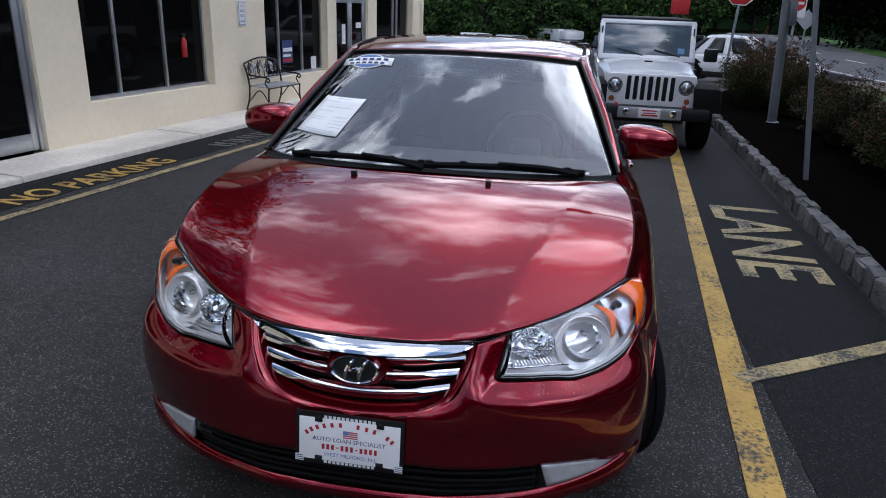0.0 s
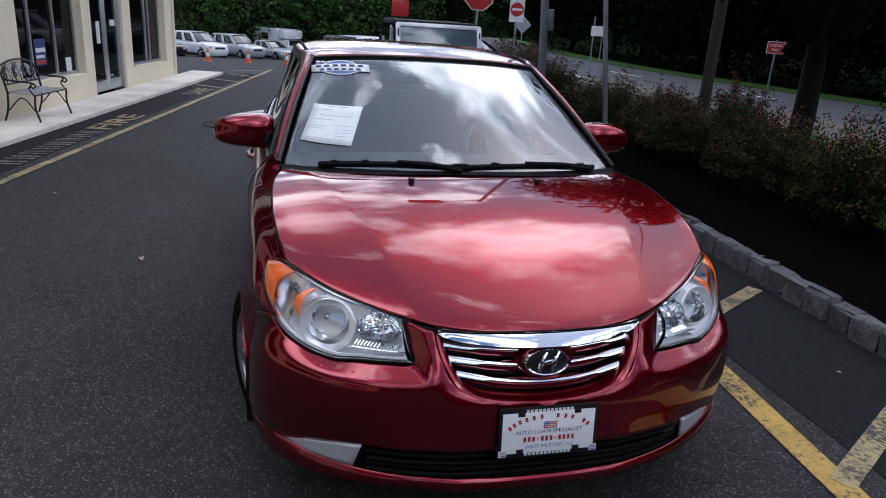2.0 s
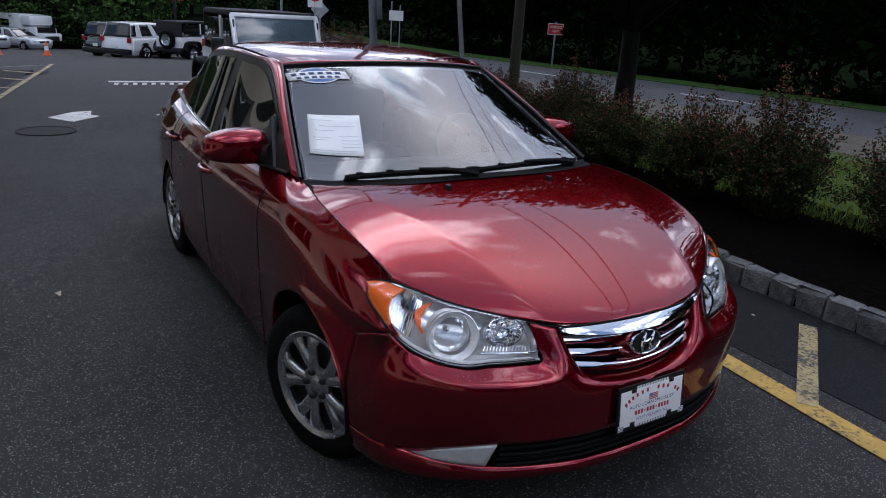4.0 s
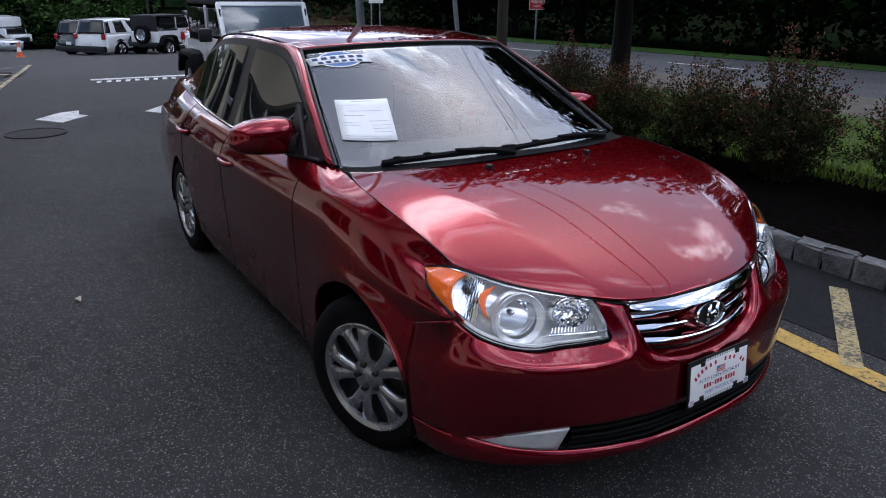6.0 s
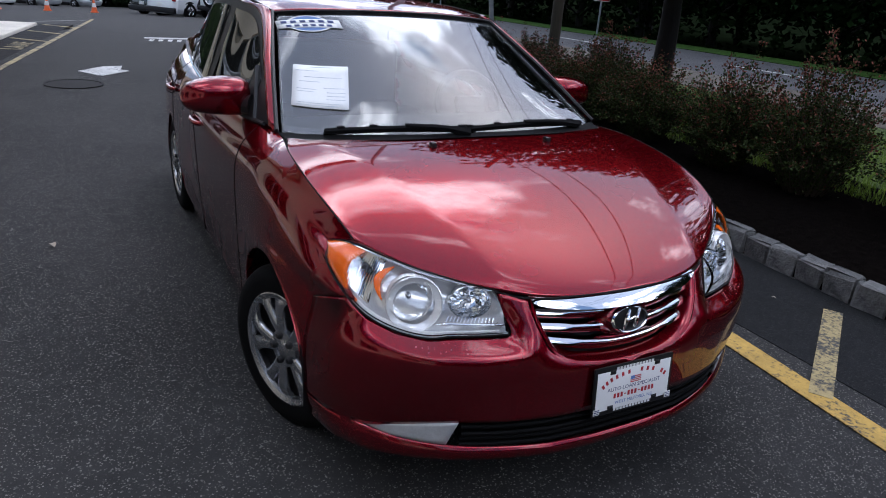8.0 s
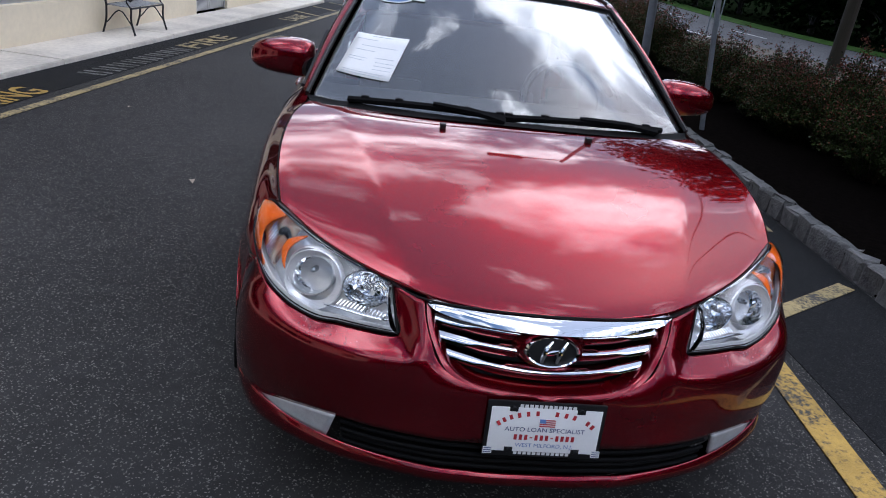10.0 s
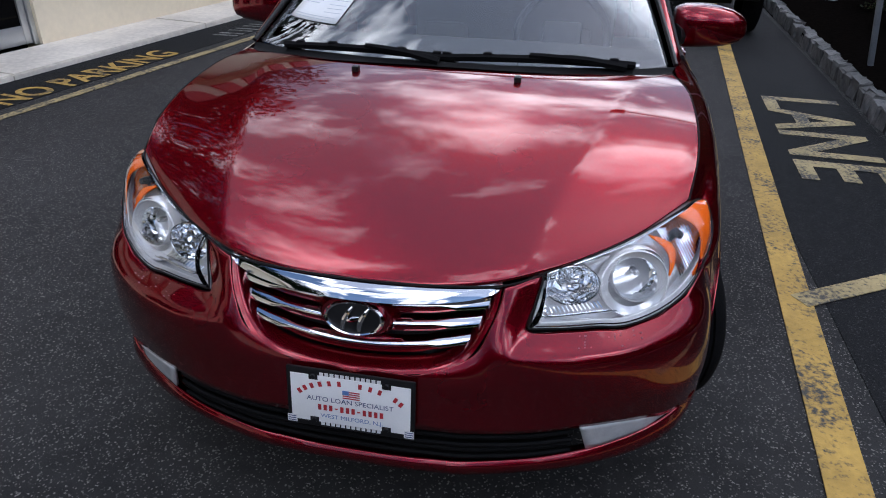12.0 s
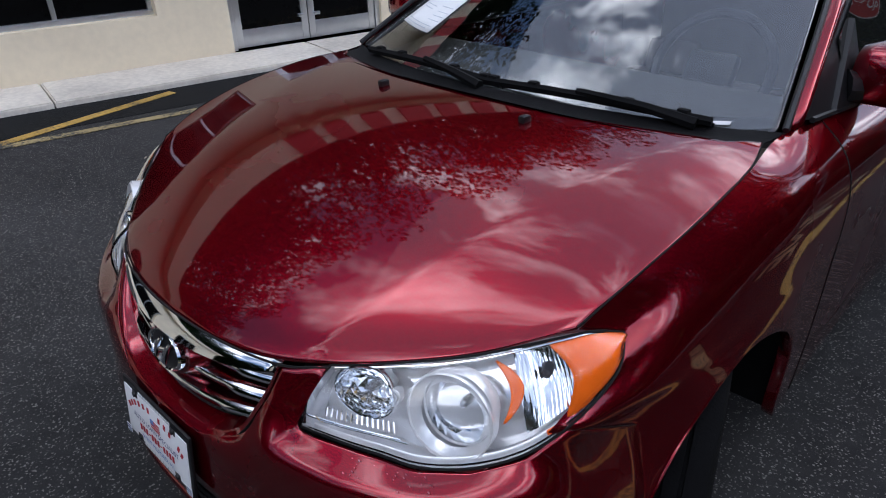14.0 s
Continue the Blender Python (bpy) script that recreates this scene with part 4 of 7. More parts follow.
def hood_terms(x, y):
    """A cylinder-like crown with a nose that rolls down to the front edge."""
    roll = math.exp(-max(-0.02, y - nose_y(x)) / 0.085)
    return [1, y, y * y, roll, x * x, x * x * y]


# one smooth sheet through the nose line, the centre line and the edge
fit_rows, fit_z = [], []
for r, w in zip(hood_rows, (2, 2, 0, 0, 0.3, 0.5, 2)):
    for k, (x, y, z) in enumerate(r):
        wt = w if k else 2.0
        if wt:
            fit_rows.append([v * wt for v in hood_terms(x, y)])
            fit_z.append((z - hood_fold(x, y)) * wt)
hood_c = np.linalg.lstsq(np.array(fit_rows), np.array(fit_z), rcond=1e-6)[0]


def hood_sheet(x, y):
    return float(np.dot(hood_c, hood_terms(x, y))) + hood_fold(x, y)


# the front edge is drawn up or down to the nose line, fading out behind it
nose_c = np.linalg.lstsq(np.array([[1, r[0][0] ** 2, r[0][0] ** 4] for r in hood_rows]), np.array([r[0][2] - hood_sheet(r[0][0], r[0][1]) for r in hood_rows]), rcond=None)[0]


def hood_z(x, y):
    return hood_sheet(x, y) + float(np.dot(nose_c, [1, x * x, x ** 4])) * math.exp(-max(-0.02, y - nose_y(x)) / 0.14)


hood_grid = plan.copy()
for row in hood_grid:
    for p in row:
        d = p[1] - nose_y(p[0])
        p[2] = hood_z(p[0], p[1]) - 0.004 * math.exp(-(d / 0.02) ** 2) * (1 if abs(p[0]) < 0.40 else 0.4)
HOOD_EDGE = [(x, y, hood_z(x, y)) for x, y, z in HOOD_EDGE]
# the lamps follow the hood's front edge
HL_TOP = [(x, y, z + 0.75 * (hood_z(x, y) - 0.006 - z)) for x, y, z in HL_TOP[:4]] + HL_TOP[4:]
HL_IN = HL_TOP[:1] + HL_IN[1:]
skin("hood", [hood_grid], PAINT, sedan, thick=0.012)

# sides: lines from the hood's edge and belt down to the sill, running the whole length of the car
top_front = [(0.757, 0.416, 0.862)] + [(x + 0.005, y, z - 0.001) for x, y, z in HOOD_EDGE[1:5]] + [(0.768, 1.165, 1.004), (0.775, 1.385, 1.026)]
HUB_F, HUB_R, ARCH = (0.832, 0.302), (3.445, 0.302), 0.375


def arch_pt(hub, deg, x, r=ARCH):
    return (x, hub[0] + r * math.cos(radians(deg)), hub[1] + r * math.sin(radians(deg)))


side_lines = [
    top_front + [(0.800, 1.60, 1.000), (0.815, 2.00, 0.985), (0.814, 2.50, 0.990), (0.790, 3.00, 1.006), (0.748, 3.45, 1.026), (0.690, 3.90, 1.050), (0.620, 4.25, 1.050)],
    [(0.806, 0.500, 0.838), (0.832, 0.620, 0.885), (0.852, 0.75, 0.912), (0.866, 0.90, 0.930), (0.870, 1.03, 0.940), (0.869, 1.19, 0.950), (0.867, 1.385, 0.948), (0.872, 1.60, 0.938), (0.877, 2.00, 0.928), (0.873, 2.50, 0.933), (0.850, 3.00, 0.955), (0.818, 3.45, 0.975), (0.758, 3.90, 0.985), (0.670, 4.28, 0.975)],
    [(0.833, 0.448, 0.803), (0.868, 0.600, 0.822), (0.888, 0.75, 0.838), (0.900, 0.90, 0.848), (0.902, 1.03, 0.853), (0.900, 1.19, 0.856), (0.902, 1.385, 0.858), (0.903, 1.60, 0.856), (0.905, 2.00, 0.850), (0.903, 2.50, 0.855), (0.890, 3.00, 0.870), (0.864, 3.45, 0.880), (0.810, 3.90, 0.890), (0.715, 4.32, 0.880)],
    [(0.810, 0.330, 0.724), (0.858, 0.470, 0.742), (0.890, 0.66, 0.752), (0.908, 0.85, 0.758), (0.911, 1.00, 0.758), (0.910, 1.19, 0.758), (0.906, 1.385, 0.758), (0.904, 1.60, 0.765), (0.904, 2.00, 0.780), (0.902, 2.50, 0.800), (0.893, 3.00, 0.825), (0.880, 3.45, 0.845), (0.846, 3.90, 0.850), (0.755, 4.36, 0.830)],
]
arch_top = [(0.858, 0.483, 0.664), (0.876, 0.535, 0.688), (0.894, 0.62, 0.704), (0.916, 0.81, 0.714), (0.921, 1.00, 0.705), (0.919, 1.10, 0.685), (0.914, 1.19, 0.665), (0.903, 1.385, 0.645)]
line_5 = arch_top + [(0.899, 1.60, 0.642), (0.897, 2.00, 0.640), (0.896, 2.50, 0.645), (0.895, 3.00, 0.655), (0.893, 3.13, 0.660), (0.890, 3.445, 0.668), (0.880, 3.72, 0.664), (0.862, 3.86, 0.660), (0.775, 4.40, 0.640)]
line_6 = [arch_pt(HUB_F, 150, 0.890, 0.386), arch_pt(HUB_F, 137, 0.898, 0.388), arch_pt(HUB_F, 119, 0.911, 0.389), arch_pt(HUB_F, 90, 0.921, 0.389), arch_pt(HUB_F, 57, 0.924, 0.388), arch_pt(HUB_F, 35, 0.921, 0.390), (0.912, 1.222, 0.42), (0.897, 1.385, 0.42), (0.889, 1.60, 0.42), (0.886, 2.00, 0.42), (0.886, 2.50, 0.42), (0.889, 3.00, 0.42), arch_pt(HUB_R, 150, 0.893, 0.352), arch_pt(HUB_R, 92, 0.890, 0.356), arch_pt(HUB_R, 35, 0.879, 0.352), (0.860, 3.86, 0.42), (0.775, 4.43, 0.45)]
line_7 = [arch_pt(HUB_F, 172, 0.894), arch_pt(HUB_F, 147, 0.903), arch_pt(HUB_F, 122, 0.914), arch_pt(HUB_F, 90, 0.921), arch_pt(HUB_F, 55, 0.921), arch_pt(HUB_F, 28, 0.916), arch_pt(HUB_F, -10, 0.902), (0.884, 1.385, 0.210), (0.874, 1.60, 0.202), (0.868, 2.00, 0.198), (0.868, 2.50, 0.198), (0.868, 3.02, 0.200), arch_pt(HUB_R, 172, 0.888, 0.346), arch_pt(HUB_R, 90, 0.888, 0.346), arch_pt(HUB_R, 10, 0.875, 0.346), (0.845, 3.86, 0.215), (0.74, 4.41, 0.23)]
marks = np.array([p[1] for p in line_5])
marks = np.where(marks < 1.385, (marks - marks[0]) / (1.385 - marks[0]), 1 + (marks - 1.385) / (marks[-1] - 1.385))


def in_step(line):
    """A line's points at the same shares of its length as the marks below it."""
    c = spline(line, 240)
    y0, y1 = c[0, 1], c[-1, 1]
    ys = np.where(marks <= 1, y0 + (1.385 - y0) * marks, 1.385 + (y1 - 1.385) * (marks - 1))
    return [tuple(p) for p in np.stack([np.interp(ys, c[:, 1], c[:, 0]), ys, np.interp(ys, c[:, 1], c[:, 2])], 1)]


side_grid = loft([in_step(r) for r in side_lines] + [line_5, line_6, line_7], 6, 7, step=True)
# along the lamp the panel's edge runs straight from mark to mark
for j in range(6):
    col = side_grid[:, j].copy()
    marks_at = list(range(0, len(col), 7))
    if marks_at[-1] != len(col) - 1:
        marks_at.append(len(col) - 1)
    straight = np.stack([np.interp(range(len(col)), marks_at, col[marks_at, k]) for k in range(3)], 1)
    side_grid[:, j] = straight + (col - straight) * (j / 6)
# planish the sides: ease out the ripples across and along, edges held
for _ in range(36):
    q = side_grid[..., 0]
    e = q.copy()
    e[1:-1, 1:-1] = 0.5 * q[1:-1, 1:-1] + 0.125 * (q[:-2, 1:-1] + q[2:, 1:-1] + q[1:-1, :-2] + q[1:-1, 2:])
    side_grid[..., 0] = e
for _ in range(20):
    q = side_grid[:25, :, 2]
    e = q.copy()
    e[1:-1, 6:-1] = 0.5 * q[1:-1, 6:-1] + 0.125 * (q[:-2, 6:-1] + q[2:, 6:-1] + q[1:-1, 5:-2] + q[1:-1, 7:])
    side_grid[:25, :, 2] = e
# the arches' edges turn inwards
flange = side_grid[-1:].copy() - np.array([0.03, 0, -0.004])
side_grid = np.concatenate([side_grid, side_grid[-1:] + np.array([-0.004, 0, 0.0]) , flange])
knot = [j * 6 for j in range(len(line_5))]
CUTS = (("fender", 0, knot[7]), ("front_door", knot[7], knot[10] - 1), ("rear_door", knot[10] - 1, knot[12] + 3), ("rear_quarter", knot[12] + 3, knot[-1]))
for s in (1, -1):
    for nm, a, b in CUTS:
        g = side_grid[:, a:b + 1]
        if nm == "fender":
            # a flange tucked in behind the bumper and the lamp
            g = np.concatenate([g[:, :1] + np.array([-0.022, -0.030, 0.0]), g[:, :1] + np.array([-0.003, -0.002, 0.0]), g], 1)
        skin(nm, [g * np.array([s, 1, 1])], PAINT, sedan, both=False, thick=0.0)

# bumper: lines from the grille's outline round to the wheel arch, top to bottom
B0 = [(0.338, 0.073, 0.758), (0.375, 0.090, 0.765), (0.418, 0.118, 0.772), (0.408, 0.088, 0.715), (0.398, 0.055, 0.658), (0.490, 0.086, 0.650), (0.560, 0.114, 0.647), (0.625, 0.147, 0.638), (0.702, 0.199, 0.650), (0.770, 0.262, 0.680), (0.810, 0.330, 0.722), (0.858, 0.483, 0.664)]
B1 = [(0.330, 0.050, 0.715), (0.350, 0.045, 0.700), (0.372, 0.055, 0.690), (0.380, 0.048, 0.665), (0.390, 0.030, 0.635), (0.490, 0.055, 0.628), (0.560, 0.082, 0.626), (0.632, 0.118, 0.624), (0.712, 0.170, 0.632), (0.790, 0.238, 0.650), (0.835, 0.330, 0.660), (0.8635, 0.4856, 0.635)]
B2 = [(0.312, 0.022, 0.665), (0.325, 0.012, 0.650), (0.340, 0.006, 0.640), (0.352, 0.000, 0.628), (0.375, -0.002, 0.612), (0.490, 0.028, 0.608), (0.565, 0.058, 0.606), (0.640, 0.095, 0.605), (0.722, 0.150, 0.610), (0.805, 0.226, 0.615), (0.850, 0.330, 0.615), (0.870, 0.4887, 0.6)]
B3 = [(0.275, -0.006, 0.605), (0.290, -0.012, 0.596), (0.305, -0.014, 0.590), (0.325, -0.014, 0.584), (0.360, -0.010, 0.576), (0.480, 0.015, 0.570), (0.560, 0.046, 0.566), (0.640, 0.086, 0.562), (0.726, 0.145, 0.560), (0.815, 0.226, 0.556), (0.862, 0.330, 0.550), (0.8835, 0.4949, 0.53)]
B4 = [(0.160, -0.042, 0.563), (0.190, -0.042, 0.556), (0.220, -0.040, 0.548), (0.255, -0.036, 0.540), (0.310, -0.026, 0.532), (0.450, 0.008, 0.522), (0.545, 0.042, 0.516), (0.632, 0.084, 0.510), (0.724, 0.145, 0.504), (0.818, 0.230, 0.498), (0.868, 0.330, 0.490), (0.8907, 0.4915, 0.47)]
B5 = [(0.0, -0.052, 0.556), (0.05, -0.053, 0.540), (0.11, -0.052, 0.522), (0.18, -0.048, 0.500), (0.26, -0.038, 0.480), (0.42, 0.000, 0.462), (0.525, 0.038, 0.455), (0.622, 0.084, 0.448), (0.720, 0.148, 0.440), (0.816, 0.232, 0.432), (0.868, 0.330, 0.425), (0.8924, 0.4757, 0.41)]
B6 = [(0.0, -0.060, 0.415), (0.06, -0.060, 0.413), (0.13, -0.058, 0.411), (0.20, -0.052, 0.409), (0.28, -0.042, 0.406), (0.42, -0.004, 0.401), (0.530, 0.045, 0.394), (0.620, 0.098, 0.380), (0.710, 0.160, 0.360), (0.784, 0.222, 0.342), (0.857, 0.330, 0.340), (0.8943, 0.4575, 0.34)]
bumper_grid = loft([B0, B1, B2, B3, B4, B5, B6], 5, 5, step=True)
for _ in range(6):
    q = bumper_grid.copy()
    bumper_grid[1:-1, 1:-1] = 0.5 * q[1:-1, 1:-1] + 0.125 * (q[:-2, 1:-1] + q[2:, 1:-1] + q[1:-1, :-2] + q[1:-1, 2:])
# under the lamp its edge keeps straight from mark to mark
for i in range(5):
    row = bumper_grid[i, 35:56].copy()
    straight = np.stack([np.interp(range(21), [0, 5, 10, 15, 20], row[::5, k]) for k in range(3)], 1)
    bumper_grid[i, 35:56] = row + (straight - row) * (1 - i / 5)
# its upper corner follows the fender's lower front edge
seam = spline([tuple(p) for p in side_grid[21:29, 0]], 6)
shift = np.zeros_like(bumper_grid[0])
shift[50:] = seam - bumper_grid[0, 50:]
shift[45:50] = shift[50] * np.linspace(0, 1, 6)[:5, None]
for i in range(7):
    bumper_grid[i] += shift * (1 - i / 7) ** 1.5
L6 = [(0.0, -0.048, 0.305), (0.06, -0.048, 0.305), (0.13, -0.046, 0.305), (0.20, -0.040, 0.305), (0.28, -0.030, 0.304), (0.42, 0.012, 0.302), (0.530, 0.060, 0.301), (0.620, 0.108, 0.306), (0.710, 0.165, 0.318), (0.784, 0.222, 0.338), (0.857, 0.330, 0.338), (0.892, 0.462, 0.338)]
L7 = [(0.0, -0.058, 0.285), (0.06, -0.058, 0.285), (0.13, -0.056, 0.285), (0.20, -0.050, 0.284), (0.28, -0.040, 0.283), (0.42, 0.002, 0.280), (0.535, 0.050, 0.278), (0.628, 0.100, 0.278), (0.720, 0.160, 0.284), (0.800, 0.228, 0.296), (0.857, 0.330, 0.300), (0.889, 0.462, 0.3)]
L8 = [(0.0, -0.035, 0.250), (0.06, -0.035, 0.250), (0.13, -0.034, 0.250), (0.20, -0.028, 0.249), (0.28, -0.018, 0.248), (0.42, 0.024, 0.245), (0.535, 0.070, 0.242), (0.625, 0.118, 0.240), (0.712, 0.175, 0.240), (0.785, 0.242, 0.242), (0.840, 0.335, 0.240), (0.868, 0.464, 0.235)]
L9 = [(x * 0.97, y + 0.10, z - 0.035) for x, y, z in L8]
lip_grid = loft([L6, L7, L8, L9], 5, 4, step=True)
front_bumper = skin("front_bumper", [bumper_grid, lip_grid], PAINT, sedan, thick=0.003)


def blend_shading(ob, line, normals, reach):
    """Lets a panel's shading run on from its neighbour's along their common seam."""
    me = ob.data
    out = []
    for v in me.vertices:
        p = np.array((abs(v.co.x), v.co.y, v.co.z))
        d = np.linalg.norm(line - p, axis=1)
        i = int(d.argmin())
        w = max(0.0, 1 - d[i] / reach)
        w = w * w * (3 - 2 * w)
        n = normals[i] * np.array([1 if v.co.x > 0 else -1, 1, 1]) * w + np.array(v.normal) * (1 - w)
        out.append(tuple(n / np.linalg.norm(n)))
    me.normals_split_custom_set_from_vertices(out)


edge_n = np.cross(side_grid[22:30, 1] - side_grid[20:28, 1], side_grid[21:29, 3] - side_grid[21:29, 0])
edge_n /= np.linalg.norm(edge_n, axis=1)[:, None]
edge_n *= np.sign(edge_n[:, :1])
dense = np.linspace(0, 7, 43)
blend_shading(front_bumper, np.stack([np.interp(dense, range(8), side_grid[21:29, 0, k]) for k in range(3)], 1), np.stack([np.interp(dense, range(8), edge_n[:, k]) for k in range(3)], 1), 0.13)

# lower intake: dark recess with slats
rec = [[(x * 0.99, y + 0.012, z) for x, y, z in B6[:7]], [(x * 0.98, y + 0.09, z - 0.02) for x, y, z in B6[:7]], [(x * 0.98, y + 0.09, z + 0.02) for x, y, z in L6[:7]], [(x * 0.99, y + 0.012, z) for x, y, z in L6[:7]]]
skin("lower_intake", [loft(rec, 5, 3, step=True)], COWL, sedan, "black plastic lower intake", thick=0.0)
for k, z in enumerate((0.385, 0.362, 0.338, 0.318)):
    pts = [(x, y + 0.018 - k * 0.003, z - 0.06 * abs(x) ** 2) for x, y, _ in (B6[:7] if k < 2 else L6[:7])]
    full = [(-x, y, zz) for x, y, zz in pts[::-1]][:-1] + pts
    tube("intake_slat", spline(full, 40), 0.006, COWL, sedan, n=6)

# fog lamps
for s in (1, -1):
    top = [(0.548, 0.052, 0.392), (0.620, 0.098, 0.379), (0.710, 0.160, 0.359), (0.776, 0.219, 0.342)]
    low = [(0.570, 0.078, 0.303), (0.622, 0.106, 0.306), (0.710, 0.163, 0.319), (0.776, 0.221, 0.338)]
    fog = skin("fog_lamp", [loft([top, low], 12, 6) * np.array([s, 1, 1])], HAZE, sedan, "hazy grey plastic fog lamp insert", both=False, thick=0.01)
    lathe("reflector", [(0.0, -0.030), (0.018, -0.026), (0.030, -0.008), (0.033, 0.001), (0.036, -0.002)], Matrix.Diagonal((s, 1, 1, 1)) @ Matrix.Translation((0.601, 0.101, 0.345)) @ Vector((0.50, -0.85, 0.1)).to_track_quat("Z", "Y").to_matrix().to_4x4(), LAMP_BOWL, fog, n=24)

# grille
GR_SIDE = [(0.333, 0.073, 0.757), (0.326, 0.048, 0.712), (0.308, 0.021, 0.663), (0.271, -0.007, 0.604), (0.215, -0.028, 0.573), (0.120, -0.045, 0.562), (0.0, -0.052, 0.558)]
skin("grille_surround", [loft([GR_SIDE, [(x * 0.955, y + 0.012, z + 0.006) for x, y, z in GR_SIDE], [(x * 0.93, y + 0.055, z + 0.012) for x, y, z in GR_SIDE]], 30, 4)], PAINT, sedan, thick=0.0)


def grille_y(x, z):
    """Depth of the grille's face at a place."""
    return 0.016 + 0.30 * (z - 0.675) + 0.55 * x * x


face = [[(t * w, grille_y(t * w, z) + 0.045, z) for t in np.linspace(0, 1, 6)] for z, w in ((0.768, 0.335), (0.72, 0.322), (0.66, 0.300), (0.60, 0.255), (0.565, 0.17))]
skin("grille_back", [loft(face, 18, 4)], BLACK_TRIM, sedan, "black grille backing", thick=0.0)


def bar(name, z0, half, inner, material, thin, fat, drop, tilt=0.0):
    """One grille bar, slim in the middle, flaring towards its ends, its face leaning back to the sky."""
    xs = np.linspace(inner, half, 26)
    bm = bmesh.new()
    chrome = material is CHROME
    for s in (1, -1):
        rings = []
        for x in xs:
            t = x / half
            q = max(0.0, min(1.0, (t - 0.60) / 0.16))
            h = thin + (fat - thin) * q * q * (3 - 2 * q)
            zc = z0 + drop * (t ** 2) - 0.25 * (h - thin)
            y = grille_y(x, zc) + (-0.006 if chrome else 0.016)
            prof = [(0.035, 0.48)] + [(tilt * h * (0.5 - v) - 0.16 * h * math.sin(math.pi * v), 0.5 - v) for v in np.linspace(0, 1, 6)] + [(0.035, -0.5)]
            rings.append([bm.verts.new((s * x, y + a, zc + b * h)) for a, b in prof])
        for a, b in zip(rings[:-1], rings[1:]):
            for k in range(len(a) - 1):
                bm.faces.new((a[k], a[k + 1], b[k + 1], b[k]))
        bm.faces.new(rings[-1])
        if inner > 0:
            bm.faces.new(rings[0])
            part(name, bm, material, sedan, "chrome grille bar", angle=40)
            bm = bmesh.new()
    if inner == 0:
        bmesh.ops.remove_doubles(bm, verts=bm.verts, dist=0.0005)
        part(name, bm, material, sedan, "chrome grille bar" if chrome else "", angle=40)


def hood_bar():
    """The broad chrome crescent under the hood's lip, leaning back, drawn out to the grille's corners."""
    bm = bmesh.new()
    rings = []
    for x in np.linspace(-0.332, 0.332, 61):
        t = abs(x) / 0.332
        h = 0.041 * (1 - 0.42 * t ** 2.5) * math.sqrt(max(0.02, 1 - t ** 14))
        top = Vector((x, nose_y(x) + 0.010, 0.766 - 0.004 * t * t))
        low = Vector((x, nose_y(x) - 0.030 * (1 - 0.75 * t ** 2), top.z - h))
        n = Vector((0, -(top.z - low.z), top.y - low.y)).normalized()
        ring = [top + Vector((0, 0.03, -0.004))]
        ring += [top.lerp(low, v) + n * 0.004 * math.sin(math.pi * v) * (1 - t ** 6) for v in np.linspace(0, 1, 8)]
        ring.append(low + Vector((0, 0.035, -0.002)))
        rings.append([bm.verts.new(p) for p in ring])
    for a, b in zip(rings[:-1], rings[1:]):
        for k in range(len(a) - 1):
            bm.faces.new((a[k], a[k + 1], b[k + 1], b[k]))
    part("grille_bar", bm, CHROME, sedan, "broad chrome bar under the hood", angle=40)


hood_bar()
bar("grille_bar", 0.706, 0.316, 0.085, CHROME, 0.0075, 0.019, 0.008, tilt=0.75)
bar("grille_bar", 0.662, 0.300, 0.085, CHROME, 0.0075, 0.019, 0.010, tilt=0.75)
bar("grille_bar", 0.612, 0.268, 0.0, CHROME, 0.0075, 0.017, 0.018, tilt=0.75)
for z, w, dr in ((0.689, 0.306, 0.008), (0.645, 0.290, 0.011), (0.592, 0.240, 0.016)):
    bar("grille_slat", z, w, 0.0, PAINT, 0.024, 0.020, dr, tilt=0.35)

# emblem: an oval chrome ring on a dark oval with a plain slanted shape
em = Matrix.Translation((0, grille_y(0, 0.675) - 0.018, 0.675)) @ Matrix.Rotation(radians(90 - 14), 4, "X") @ Matrix.Diagonal((1, 0.58, 1, 1))
lathe("emblem_back", [(0.0, 0.006), (0.066, 0.004), (0.070, -0.02)], em, BLACK_TRIM, sedan)
lathe("emblem_ring", [(0.062, 0.004), (0.064, 0.011), (0.069, 0.013), (0.074, 0.008), (0.075, -0.02)], em, CHROME, sedan)
for a, b in ((-1, 1), (1, -1)):
    pts = [em @ Vector((0.020 * a + 0.012 * v - 0.006 * a * v * v * b, 0.050 * v, 0.011 + 0.003 * (1 - v * v))) for v in np.linspace(-1, 1, 9)]
    part("emblem_mark", tube_bm(bmesh.new(), pts, [0.004 + 0.0035 * (1 - v * v) for v in np.linspace(-1, 1, 9)], 8), CHROME, sedan)
part("emblem_mark", tube_bm(bmesh.new(), [em @ Vector((-0.020, -0.010, 0.012)), em @ Vector((0, 0, 0.015)), em @ Vector((0.020, 0.010, 0.012))], [0.004, 0.007, 0.004], 8), CHROME, sedan)
lathe("emblem_plinth", [(0.0, -0.004), (0.085, -0.006), (0.10, -0.03), (0.10, -0.05)], em, PAINT, sedan)

